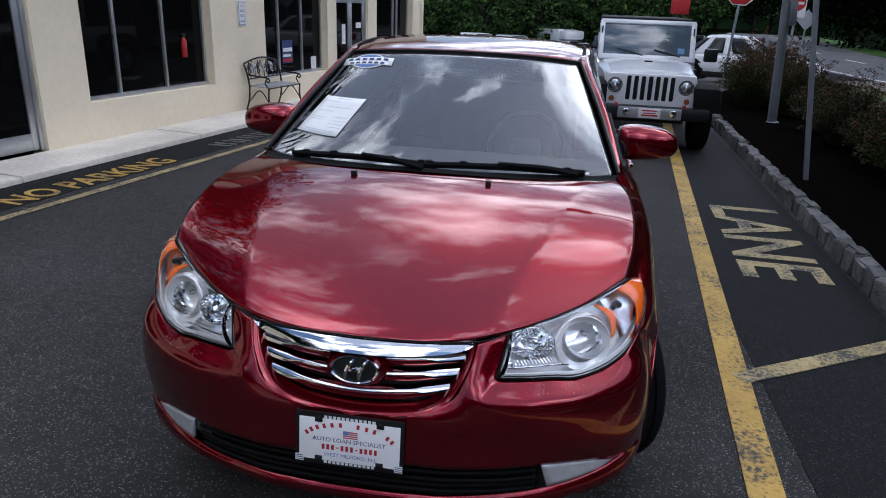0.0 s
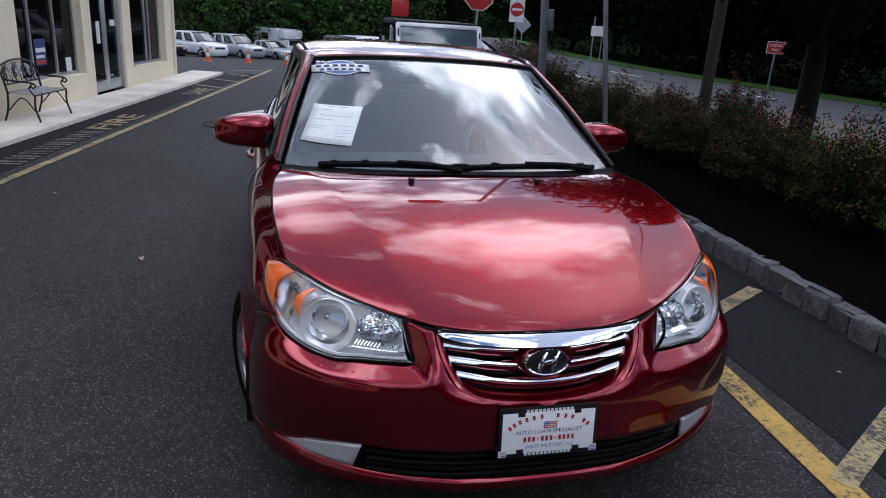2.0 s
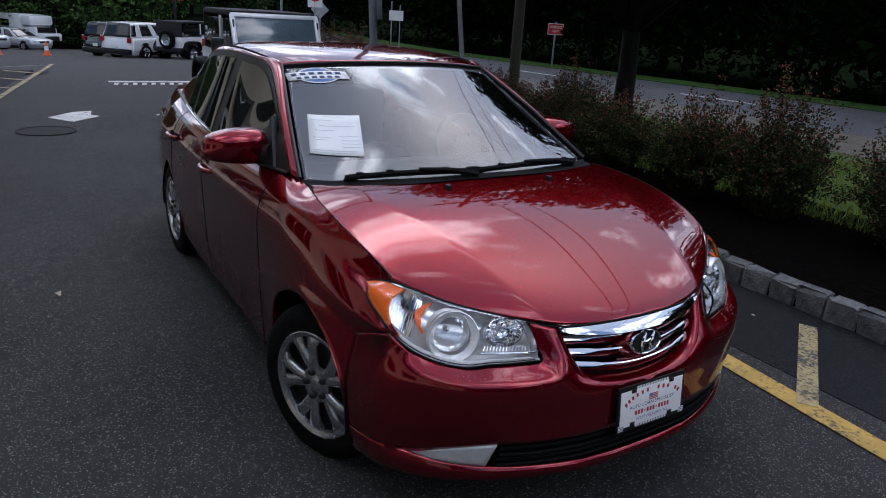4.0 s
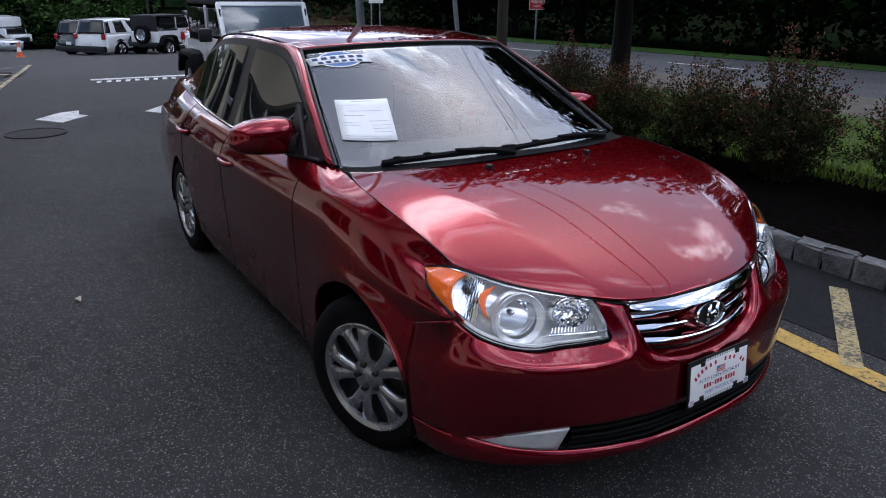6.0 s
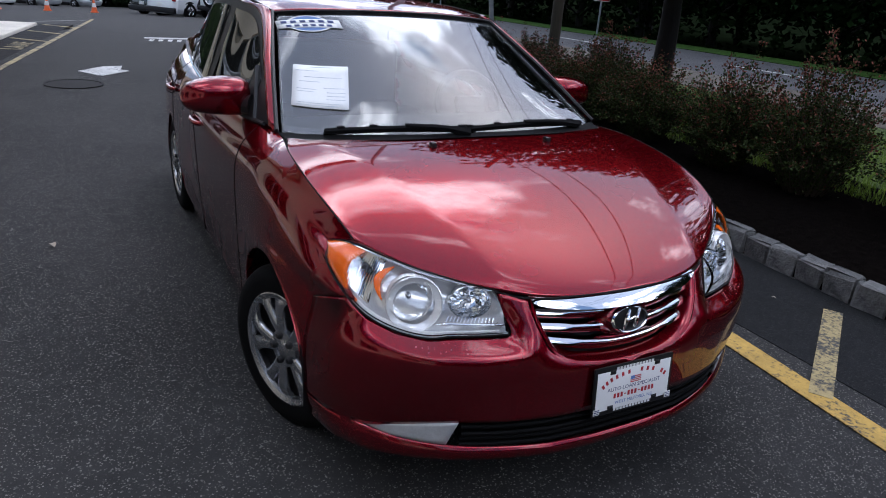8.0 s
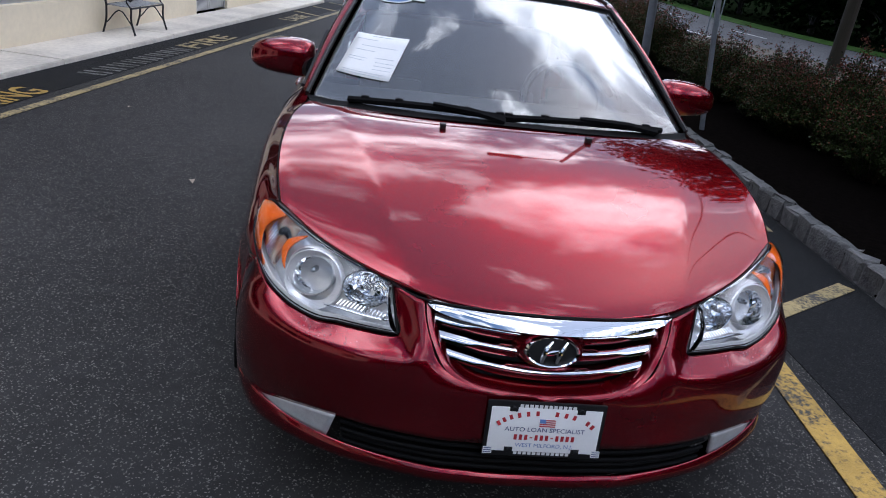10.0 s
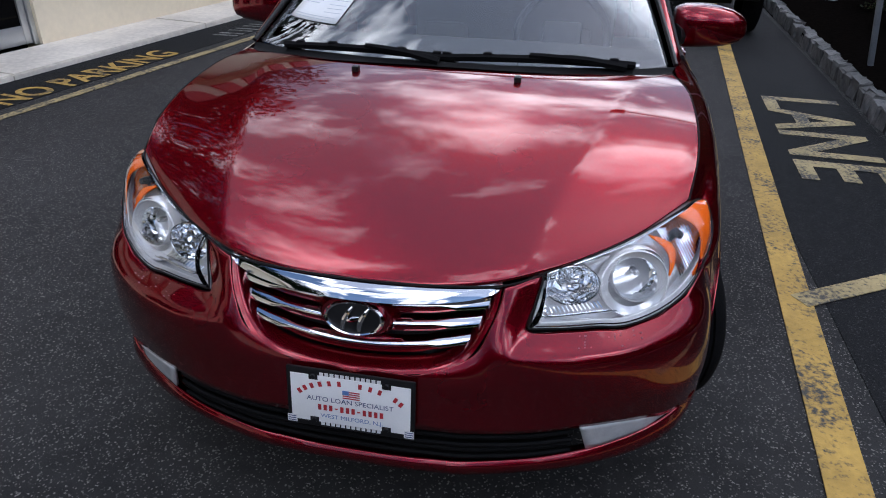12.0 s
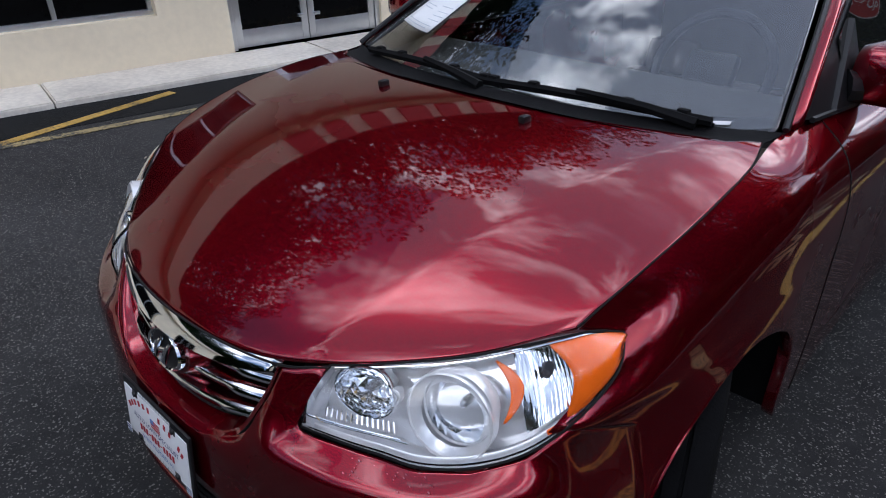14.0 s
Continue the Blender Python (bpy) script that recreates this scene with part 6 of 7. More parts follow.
# wheels
def wheel(parent, s, hub, turn, front):
    """Tyre with grooves, silver cover of five split spokes, five nuts."""
    base = Matrix.Translation((s * (0.788 if front else 0.776), hub[0], 0.0)) @ Matrix.Rotation(radians(turn), 4, "Z") @ Matrix.Translation((0, 0, hub[1]))
    m = base @ Matrix.Rotation(radians(90 * s), 4, "Y")
    big = m @ Matrix.Diagonal((1.05, 1.05, 1, 1))
    R = 0.316
    prof = [(0.214, -0.085), (0.222, -0.098), (0.26, -0.102), (0.295, -0.092), (0.308, -0.078), (R, -0.06), (R, -0.046), (R - 0.008, -0.045), (R - 0.008, -0.037), (R, -0.036), (R, -0.006), (R - 0.008, -0.005), (R - 0.008, 0.005), (R, 0.006), (R, 0.036), (R - 0.008, 0.037), (R - 0.008, 0.045), (R, 0.046), (R, 0.06), (0.308, 0.078), (0.295, 0.092), (0.26, 0.102), (0.222, 0.098), (0.214, 0.085)]
    w = lathe("wheel", prof, m, RUBBER, parent, "black tyre with a silver five-nut wheel cover", n=64, angle=50)
    lathe("drum", [(0.0, 0.045), (0.20, 0.045), (0.205, 0.09)], big, RIM_DARK, w, n=32)
    lathe("rim_ring", [(0.206, 0.080), (0.212, 0.094), (0.205, 0.098), (0.188, 0.090), (0.184, 0.075)], big, RIM, w, n=64)
    for k in range(5):
        a = math.tau * k / 5 + 0.35
        for sd in (-1, 1):
            bm = bmesh.new()
            pts = []
            for r, off, wd, h in ((0.045, 2, 0.021, 0.088), (0.075, 6.5, 0.0215, 0.093), (0.105, 10, 0.0195, 0.096), (0.135, 12, 0.0200, 0.097), (0.160, 13.5, 0.025, 0.095), (0.182, 15.5, 0.036, 0.090), (0.199, 18, 0.048, 0.082)):
                turn = Matrix.Rotation(a + sd * radians(off), 4, "Z")
                pts.append([bm.verts.new(big @ (turn @ Vector((r, q * wd, h - q * q * 0.008)))) for q in (-1, -0.6, 0, 0.6, 1)])
            for p, q in zip(pts[:-1], pts[1:]):
                for i in range(4):
                    bm.faces.new((p[i], p[i + 1], q[i + 1], q[i]))
            ex = bmesh.ops.extrude_face_region(bm, geom=bm.faces[:])
            bmesh.ops.translate(bm, vec=(m.to_3x3() @ Vector((0, 0, -0.016))), verts=[v for v in ex["geom"] if isinstance(v, bmesh.types.BMVert)])
            part("spoke", bm, RIM, w, angle=60)
    lathe("centre_cap", [(0.0, 0.094), (0.024, 0.094), (0.030, 0.090), (0.068, 0.086), (0.072, 0.070)], big, RIM, w, n=32)
    for k in range(5):
        a = math.tau * k / 5 + 0.35
        lathe("nut", [(0.0, 0.101), (0.009, 0.101), (0.013, 0.094), (0.016, 0.080)], big @ Matrix.Translation((0.05 * math.cos(a), 0.05 * math.sin(a), 0)), RIM_DARK, w, n=10)


STEER = 20.0
for s in (1, -1):
    wheel(sedan, s, HUB_F, STEER, True)
    wheel(sedan, s, HUB_R, 0.0, False)

# cabin seen through the glass
dash = [[(0, 1.10, 0.965), (0.3, 1.11, 0.964), (0.55, 1.16, 0.958), (0.74, 1.24, 0.96)], [(0, 1.35, 1.000), (0.3, 1.36, 1.000), (0.55, 1.38, 0.992), (0.74, 1.42, 0.98)], [(0, 1.56, 0.995), (0.3, 1.56, 0.995), (0.55, 1.57, 0.99), (0.74, 1.58, 0.99)], [(0, 1.62, 0.85), (0.3, 1.62, 0.85), (0.55, 1.62, 0.85), (0.74, 1.62, 0.85)]]
skin("dashboard", [loft(dash, 16, 5)], DASH, sedan, "grey dashboard behind the windshield", thick=0.0)
sw = Matrix.Translation((0.36, 1.70, 0.995)) @ Matrix.Rotation(radians(62), 4, "X")
bm = bmesh.new()
tube_bm(bm, [sw @ Vector((0.185 * math.cos(a), 0.185 * math.sin(a), 0)) for a in np.linspace(0, math.tau, 37)], 0.016, 8, cap=False)
part("steering_wheel", bm, BLACK_TRIM, sedan, "black steering wheel")
box("wheel_hub", (0, 0, 0), (0.16, 0.12, 0.05), BLACK_TRIM, sedan, bevel=0.02, m=sw)
for x in (-0.36, 0.36):
    st = box("front_seat", (x, 2.35, 0.85), (0.48, 0.16, 0.62), SEAT, sedan, "beige cloth front seat", bevel=0.06, m=Matrix.Translation((0, 0.35, 0)) @ Matrix.Rotation(radians(-12), 4, "X"))
    box("headrest", (x, 2.35, 1.24), (0.26, 0.10, 0.17), SEAT, st, bevel=0.04, m=Matrix.Translation((0, 0.33, 0)) @ Matrix.Rotation(radians(-12), 4, "X"))
    box("seat_base", (x, 2.05, 0.55), (0.48, 0.5, 0.14), SEAT, st, bevel=0.04)
box("rear_bench", (0, 3.30, 0.85), (1.25, 0.2, 0.6), SEAT, sedan, "beige cloth rear bench", bevel=0.06)
box("cabin_floor", (0, 2.3, 0.33), (1.45, 2.3, 0.05), DARK_ROOM, sedan)
mr = box("rear_view_mirror", (0.0, 1.74, 1.335), (0.20, 0.025, 0.05), BLACK_TRIM, sedan, "black rear view mirror", bevel=0.012)


# paper and sticker behind the glass
def ws_point(x, t):
    """A place on the windshield: x across, t from its lower (0) to its upper edge (1)."""
    return Vector(ws_at(x / (0.772 - 0.160 * t - 0.032 * t * t), t))


def on_glass(name, x0, x1, t0, t1, material, parent, lift=0.004, label=""):
    """A thin sheet that follows the windshield between two places across and two up it."""
    g = np.array([[list(ws_point(x, t) + Vector((0, -0.5, 0.86)) * lift) for x in np.linspace(x0, x1, 7)] for t in np.linspace(t0, t1, 7)])
    return skin(name, [g], material, parent, label, both=False, thick=0.0005)


def sheet_on_glass(name, a0, a1, b0, b1, material, parent, lift=-0.010, label=""):
    """A part of the slanting notice: a across (0 to 1), b up (0 to 1)."""
    def at(a, b):
        x = -0.676 + 0.074 * b + a * (0.214 + 0.003 * b)
        t = (0.225 + 0.010 * (1 - a)) + b * (0.315 - 0.004 * a)
        return list(ws_point(x, t) + Vector((0, -0.5, 0.86)) * lift)
    g = np.array([[at(a, b) for a in np.linspace(a0, a1, 7)] for b in np.linspace(b0, b1, 7)])
    return skin(name, [g], material, parent, label, both=False, thick=0.0005)


notice = sheet_on_glass("notice_sheet", 0, 1, 0, 1, PAPER, sedan, 0.004, "white printed sheet taped to the windshield")
for a, b, t in ((0.30, 0.70, 0.95), (0.05, 0.45, 0.86), (0.20, 0.88, 0.71), (0.12, 0.50, 0.60), (0.55, 0.92, 0.46), (0.08, 0.42, 0.42), (0.08, 0.38, 0.36), (0.60, 0.94, 0.36), (0.60, 0.94, 0.28), (0.60, 0.94, 0.20), (0.08, 0.90, 0.10), (0.08, 0.80, 0.05)):
    sheet_on_glass("line_of_print", a, b, t, t + 0.010, PRINT, notice, 0.0046)
def at_sticker(a, b, lift=-0.010):
    """A place on the ribbon sticker: a across, b up, both from -1 to 1; its ends hang a little."""
    return list(ws_point(-0.4625 + 0.1375 * a, 0.890 + 0.046 * b - 0.014 * a * a) + Vector((0, -0.5, 0.86)) * lift)


def sticker_piece(name, a0, a1, b0, b1, material, parent, lift, label=""):
    g = np.array([[at_sticker(a, b, lift) for a in np.linspace(a0, a1, 9)] for b in np.linspace(b0, b1, 4)])
    return skin(name, [g], material, parent, label, both=False, thick=0.0004)


st = sticker_piece("window_sticker", -1, 1, -0.78, 0.78, SIGN_WHITE, sedan, 0.0040, "white and blue ribbon sticker on the windshield")
c = np.array([[at_sticker(0.62 * r * math.cos(a), 1.35 * r * math.sin(a), 0.0034) for a in np.linspace(0, math.tau, 41)] for r in (0.0, 0.5, 1.0)])
skin("blue_seal", [c], BLUE_INK, st, both=False, thick=0.0)
c = np.array([[at_sticker(r * 0.62 * math.cos(a), r * 1.35 * math.sin(a), 0.0028) for a in np.linspace(0, math.tau, 41)] for r in (0.9, 1.13)])
skin("white_ring", [c], SIGN_WHITE, st, both=False, thick=0.0)
sticker_piece("ribbon_band", -0.98, 0.98, -0.02, 0.74, PAPER, st, 0.0046)
sticker_piece("ribbon_band", -0.86, 0.86, -0.74, -0.06, PAPER, st, 0.0046)
for k in range(6):
    sticker_piece("letter_bar", -0.84 + 0.29 * k, -0.66 + 0.29 * k, 0.12, 0.58, NAVY_INK, st, 0.0052)
    sticker_piece("letter_bar", -0.72 + 0.25 * k, -0.56 + 0.25 * k, -0.60, -0.20, NAVY_INK, st, 0.0052)

# number plate frame with a dealer plate, telephone and names left as bars
PL = Matrix.Translation((-0.004, -0.070, 0.476)) @ Matrix.Rotation(radians(90 - 6), 4, "X")
plate = thing("dealer_plate", pose(0, 0, 0), "white dealer plate with red and grey print in a black frame", "number plate")
bm = bmesh.new()
box_bm(bm, (0, 0, 0.0), (0.318, 0.164, 0.008), PL, 0.004)
part("frame", bm, BLACK_TRIM, plate)
bm = bmesh.new()
box_bm(bm, (0, 0.0, 0.004), (0.296, 0.130, 0.004), PL, 0.001)
part("sheet", bm, WHITE_PLASTIC, plate)


def on_plate(name, x, y, w, h, material, lift=0.0072, m2=Matrix()):
    bm = bmesh.new()
    box_bm(bm, (0, 0, 0), (w, h, 0.001), PL @ Matrix.Translation((x, y, lift)) @ m2)
    return part(name, bm, material, plate)


for k in range(13):
    if k in (6, 10):
        continue
    a = (k - 6) / 6
    on_plate("name_bar", 0.125 * math.sin(a * 1.12) / math.sin(1.12), 0.052 - 0.034 * a * a, 0.0085, 0.0135, RED_INK, m2=Matrix.Rotation(-a * 0.6, 4, "Z"))
on_plate("flag_field", 0.004, 0.024, 0.042, 0.020, SIGN_WHITE)
for k in range(4):
    on_plate("flag_stripe", 0.004, 0.0325 - k * 0.006, 0.042, 0.003, RED_INK, 0.0078)
on_plate("flag_corner", -0.0095, 0.0295, 0.016, 0.011, BLUE_INK, 0.0082)
text_mesh("words", "AUTO LOAN SPECIALIST", 0.018, PL @ Matrix.Translation((0, 0.002, 0.0075)), NAVY_INK, plate, width=0.215)
text_mesh("words", "WEST MILFORD, N.J.", 0.016, PL @ Matrix.Translation((0.004, -0.045, 0.0075)), BLUE_INK, plate, width=0.155)
for k in range(12):
    if k not in (3, 7):
        on_plate("number_bar", -0.076 + k * 0.014, -0.021, 0.0080, 0.0155, RED_INK)
    else:
        on_plate("number_dash", -0.076 + k * 0.014, -0.021, 0.007, 0.003, RED_INK)
for k in range(12):
    on_plate("number_bar", -0.070 + k * 0.0128, 0.070, 0.009, 0.009, SIGN_WHITE, 0.0048)
    on_plate("name_bar", -0.070 + k * 0.0128, -0.070, 0.009, 0.008, SIGN_WHITE, 0.0048)
for x, y in ((-0.09, 0.062), (0.09, 0.062), (-0.09, -0.06), (0.09, -0.06)):
    lathe("screw", [(0.0, 0.011), (0.006, 0.0105), (0.0075, 0.007)], PL @ Matrix.Translation((x, y, 0)), IRON, plate, n=12)
    on_plate("screw_tab", x, y, 0.022, 0.016, BLACK_TRIM, 0.0065)
for x in (-0.146, 0.146):
    on_plate("flag_badge", x, -0.062, 0.024, 0.020, SIGN_WHITE, 0.009)
    for k in range(3):
        on_plate("badge_stripe", x, -0.056 - k * 0.006, 0.020, 0.002, NAVY_INK, 0.0096)

# chipped paint under the lamps
cr = random.Random(3)
for s in (1, -1):
    for k in range(26):
        i = cr.uniform(0.15, 0.60)
        p = bumper_grid[cr.randrange(2, 8), int((0.42 + i * 0.45) * 55)]
        bm = bmesh.new()
        r = cr.uniform(0.001, 0.0035)
        ang = [bm.verts.new((s * p[0] + r * cr.uniform(0.5, 1.2) * math.cos(a), p[1] - 0.0012 + 0.15 * r * math.sin(a), p[2] + 0.002 + r * cr.uniform(0.4, 0.9) * math.sin(a))) for a in np.linspace(0, math.tau, 8)[:-1]]
        bm.faces.new(ang)
        bmesh.ops.solidify(bm, geom=bm.faces[:], thickness=0.0008)
        part("paint_chip", bm, CHIPPED, sedan)

# small pale strip low on the driver's side of the glass
on_glass("number_strip", 0.590, 0.650, 0.054, 0.068, SIGN_WHITE, sedan, 0.004, "narrow white strip at the windshield's lower edge")


# ---- other vehicles ----
def simple_wheel(parent, x, y, r, s):
    m = Matrix.Translation((x, y, r)) @ Matrix.Rotation(radians(90 * s), 4, "Y")
    w = lathe("wheel", [(r * 0.62, -0.09), (r * 0.8, -0.11), (r * 0.96, -0.09), (r, -0.06), (r, 0.06), (r * 0.96, 0.09), (r * 0.8, 0.11), (r * 0.62, 0.09)], m, RUBBER, parent, "black tyre on a silver rim", n=28, angle=50)
    lathe("rim", [(0.0, 0.07), (r * 0.2, 0.075), (r * 0.25, 0.05), (r * 0.55, 0.055), (r * 0.64, 0.09)], m, RIM, w, n=24)
    for k in range(5):
        a = math.tau * k / 5
        tube("spoke", [m @ Vector((r * 0.15 * math.cos(a), r * 0.15 * math.sin(a), 0.08)), m @ Vector((r * 0.6 * math.cos(a), r * 0.6 * math.sin(a), 0.085))], [r * 0.09, r * 0.07], RIM, w, n=6)


def parked_car(x, y, yaw, paint, label, L=4.6, W=1.85, H=1.70, suv=True):
    """A parked car seen far off: shaped body, glasshouse with panes, lamps, wheels. Its nose points to -y before the turn."""
    c = thing("parked_car", pose(x, y, ground_z(x, y), 0, 0, yaw), label, "car", "cars parked across the lot")
    h, w = H, W / 2
    belt, r = 0.58 * h, 0.345 if suv else 0.315
    rows = []
    for z, wd, f, b in ((0.20, 0.90, 0.06, 0.06), (0.42, 1.0, -0.02, 0.0), (belt * 0.72, 1.0, 0.0, 0.02), (belt * 0.92, 0.97, 0.10, 0.06), (belt, 0.92, 0.42, 0.10)):
        y0, y1 = -L / 2 + f, L / 2 - b
        rows.append([(0, y0, z), (w * wd * 0.6, y0 + 0.03, z), (w * wd * 0.93, y0 + 0.22, z), (w * wd, y0 + 0.6, z), (w * wd, 0, z), (w * wd, y1 - 0.5, z), (w * wd * 0.93, y1 - 0.12, z), (0, y1, z)])
    skin("body", [loft(rows, 5, 4, step=True)], paint, c, thick=0.01)
    hood0, hood1 = -L / 2 + 0.42, -L * 0.20
    tops = [[(0, hood0, belt), (w * 0.55, hood0 + 0.05, belt), (w * 0.92, hood0 + 0.3, belt)], [(0, hood1, belt + 0.10), (w * 0.5, hood1, belt + 0.09), (w * 0.92, hood1, belt)], [(0, L / 2 - 0.10, belt + 0.02), (w * 0.5, L / 2 - 0.11, belt + 0.02), (w * 0.92, L / 2 - 0.5, belt)]]
    skin("hood", [loft(tops, 8, 4)], paint, c, thick=0.01)
    ra, rb = -L * 0.03, L / 2 - (0.35 if suv else 1.25)
    rl = -L * 0.20
    bk = L / 2 - (0.16 if suv else 0.6)
    sd = [[(w * 0.90, rl, belt), (w * 0.90, 0, belt), (w * 0.90, bk, belt)], [(w * 0.74, ra, h * 0.97), (w * 0.75, (ra + rb) / 2, h * 0.985), (w * 0.72, rb, h * 0.96)]]
    side = loft(sd, 18, 8)
    for s in (1, -1):
        skin("glasshouse", [side * np.array([s, 1, 1])], paint, c, both=False, thick=0.02)
        for a, b in ((2, 8), (9, 14), (15, 18)):
            skin("side_window", [side[1:-1, a:b] * np.array([s, 1, 1]) + np.array([0.012 * s, 0, 0.003])], SIDE_GLASS, c, both=False, thick=0.004)
        lamp = box("headlight", (s * w * 0.72, -L / 2 + 0.13, belt * 0.80), (0.30, 0.12, 0.13), HAZE, c, bevel=0.03)
        box("tail_lamp", (s * w * 0.85, L / 2 - 0.09, belt * 0.92), (0.16, 0.12, 0.24), TAIL_RED, c, bevel=0.03)
        for yy in (-L * 0.31, L * 0.29):
            simple_wheel(c, s * (w - 0.06), yy, r, s)
            # body has no opening here: a black disc stands for its shade
            lathe("arch_shade_disc", [(0.0, 0.0), (r * 1.16, 0.0), (r * 1.16, -0.12)], Matrix.Translation((s * (w + 0.006), yy, r + 0.02)) @ Matrix.Rotation(radians(90 * s), 4, "Y"), SHUT, c, "flat black disc for the shade in the wheel opening", n=24)
    skin("roof", [loft([[(0, ra - 0.04, h * 0.975), (0, (ra + rb) / 2, h), (0, rb + 0.03, h * 0.97)], [(w * 0.5, ra - 0.02, h * 0.972), (w * 0.5, (ra + rb) / 2, h * 0.995), (w * 0.5, rb + 0.02, h * 0.968)], [(w * 0.74, ra, h * 0.965), (w * 0.75, (ra + rb) / 2, h * 0.985), (w * 0.72, rb, h * 0.96)]], 14, 4)], paint, c, thick=0.01)
    skin("windscreen", [loft([[(0, rl - 0.05, belt + 0.09), (w * 0.86, rl + 0.02, belt + 0.04)], [(0, ra - 0.05, h * 0.965), (w * 0.72, ra, h * 0.955)]], 8, 6)], SIDE_GLASS, c, thick=0.004)
    skin("rear_glass", [loft([[(0, bk + 0.02, belt + 0.03), (w * 0.84, bk - 0.02, belt + 0.03)], [(0, rb + 0.05, h * 0.96), (w * 0.70, rb + 0.02, h * 0.95)]], 8, 6)], SIDE_GLASS, c, thick=0.004)
    box("grille", (0, -L / 2 + 0.02, belt * 0.72), (W * 0.45, 0.06, 0.16), BLACK_TRIM, c, bevel=0.02)
    box("number_plate", (0, L / 2 - 0.0, belt * 0.62), (0.3, 0.02, 0.15), SIGN_WHITE, c)
    box("rear_valance", (0, L / 2 - 0.05, 0.36), (W * 0.93, 0.16, 0.24), BLACK_TRIM, c, bevel=0.03)
    for s in (1, -1):
        box("sill", (s * (w - 0.01), 0, 0.27), (0.06, L * 0.42, 0.16), BLACK_TRIM, c, bevel=0.02)
    box("underbody", (0, 0, 0.24), (W * 0.8, L * 0.9, 0.08), BLACK_TRIM, c)
    return c


parked_car(4.0, 39.0, 128, CAR_BLACK, "black suv parked across the lot", 4.6, 1.85, 1.70)
parked_car(4.44, 35.9, 128, CAR_WHITE, "white suv parked across the lot, seen from behind", 4.5, 1.84, 1.66)
for k, (paint, lab, suv) in enumerate(((CAR_WHITE, "white suv parked behind the shop corner", True), (CAR_BLACK, "black sedan parked behind the shop corner", False), (CAR_WHITE, "white suv parked beside a black sedan", True), (CAR_SILVER, "silver suv parked beside a white one", True), (CAR_SILVER, "silver sedan at the row's end", False))):
    parked_car(-10.9 + 2.55 * k, 48.5 + 2.3 * k, 42, paint, lab, 4.7, 1.88, 1.76 if suv else 1.46, suv)


FLARE_OUT = ((0.07, 0.60), (0.08, 0.80), (0.15, 0.91), (0.32, 0.955), (0.85, 0.955), (1.02, 0.90), (1.14, 0.72), (1.20, 0.55))
FLARE_IN = ((0.17, 0.58), (0.18, 0.74), (0.25, 0.83), (0.38, 0.865), (0.82, 0.865), (0.94, 0.82), (1.05, 0.68), (1.10, 0.55))


def fender_arch(o, k, s, back):
    """A boxy flare bent over a wheel, its outer edge rolled down."""
    bm = bmesh.new()
    rings = []
    for (ya, za), (yb, zb) in zip(FLARE_OUT, FLARE_IN):
        ring = ((0.60, ya, za), (0.89, ya, za), (0.94, ya + (yb - ya) * 0.18, za + (zb - za) * 0.18), (0.965, ya + (yb - ya) * 0.55, za + (zb - za) * 0.55), (0.955, yb, zb), (0.60, yb, zb))
        rings.append([bm.verts.new(k @ Vector((a * s, b + back, c))) for a, b, c in ring])
    for a, b in zip(rings[:-1], rings[1:]):
        for i in range(6):
            bm.faces.new((a[i], a[(i + 1) % 6], b[(i + 1) % 6], b[i]))
    bm.faces.new(rings[0])
    bm.faces.new(rings[-1][::-1])
    bmesh.ops.recalc_face_normals(bm, faces=bm.faces)
    part("fender", bm, COWL, o, "black plastic fender flare")


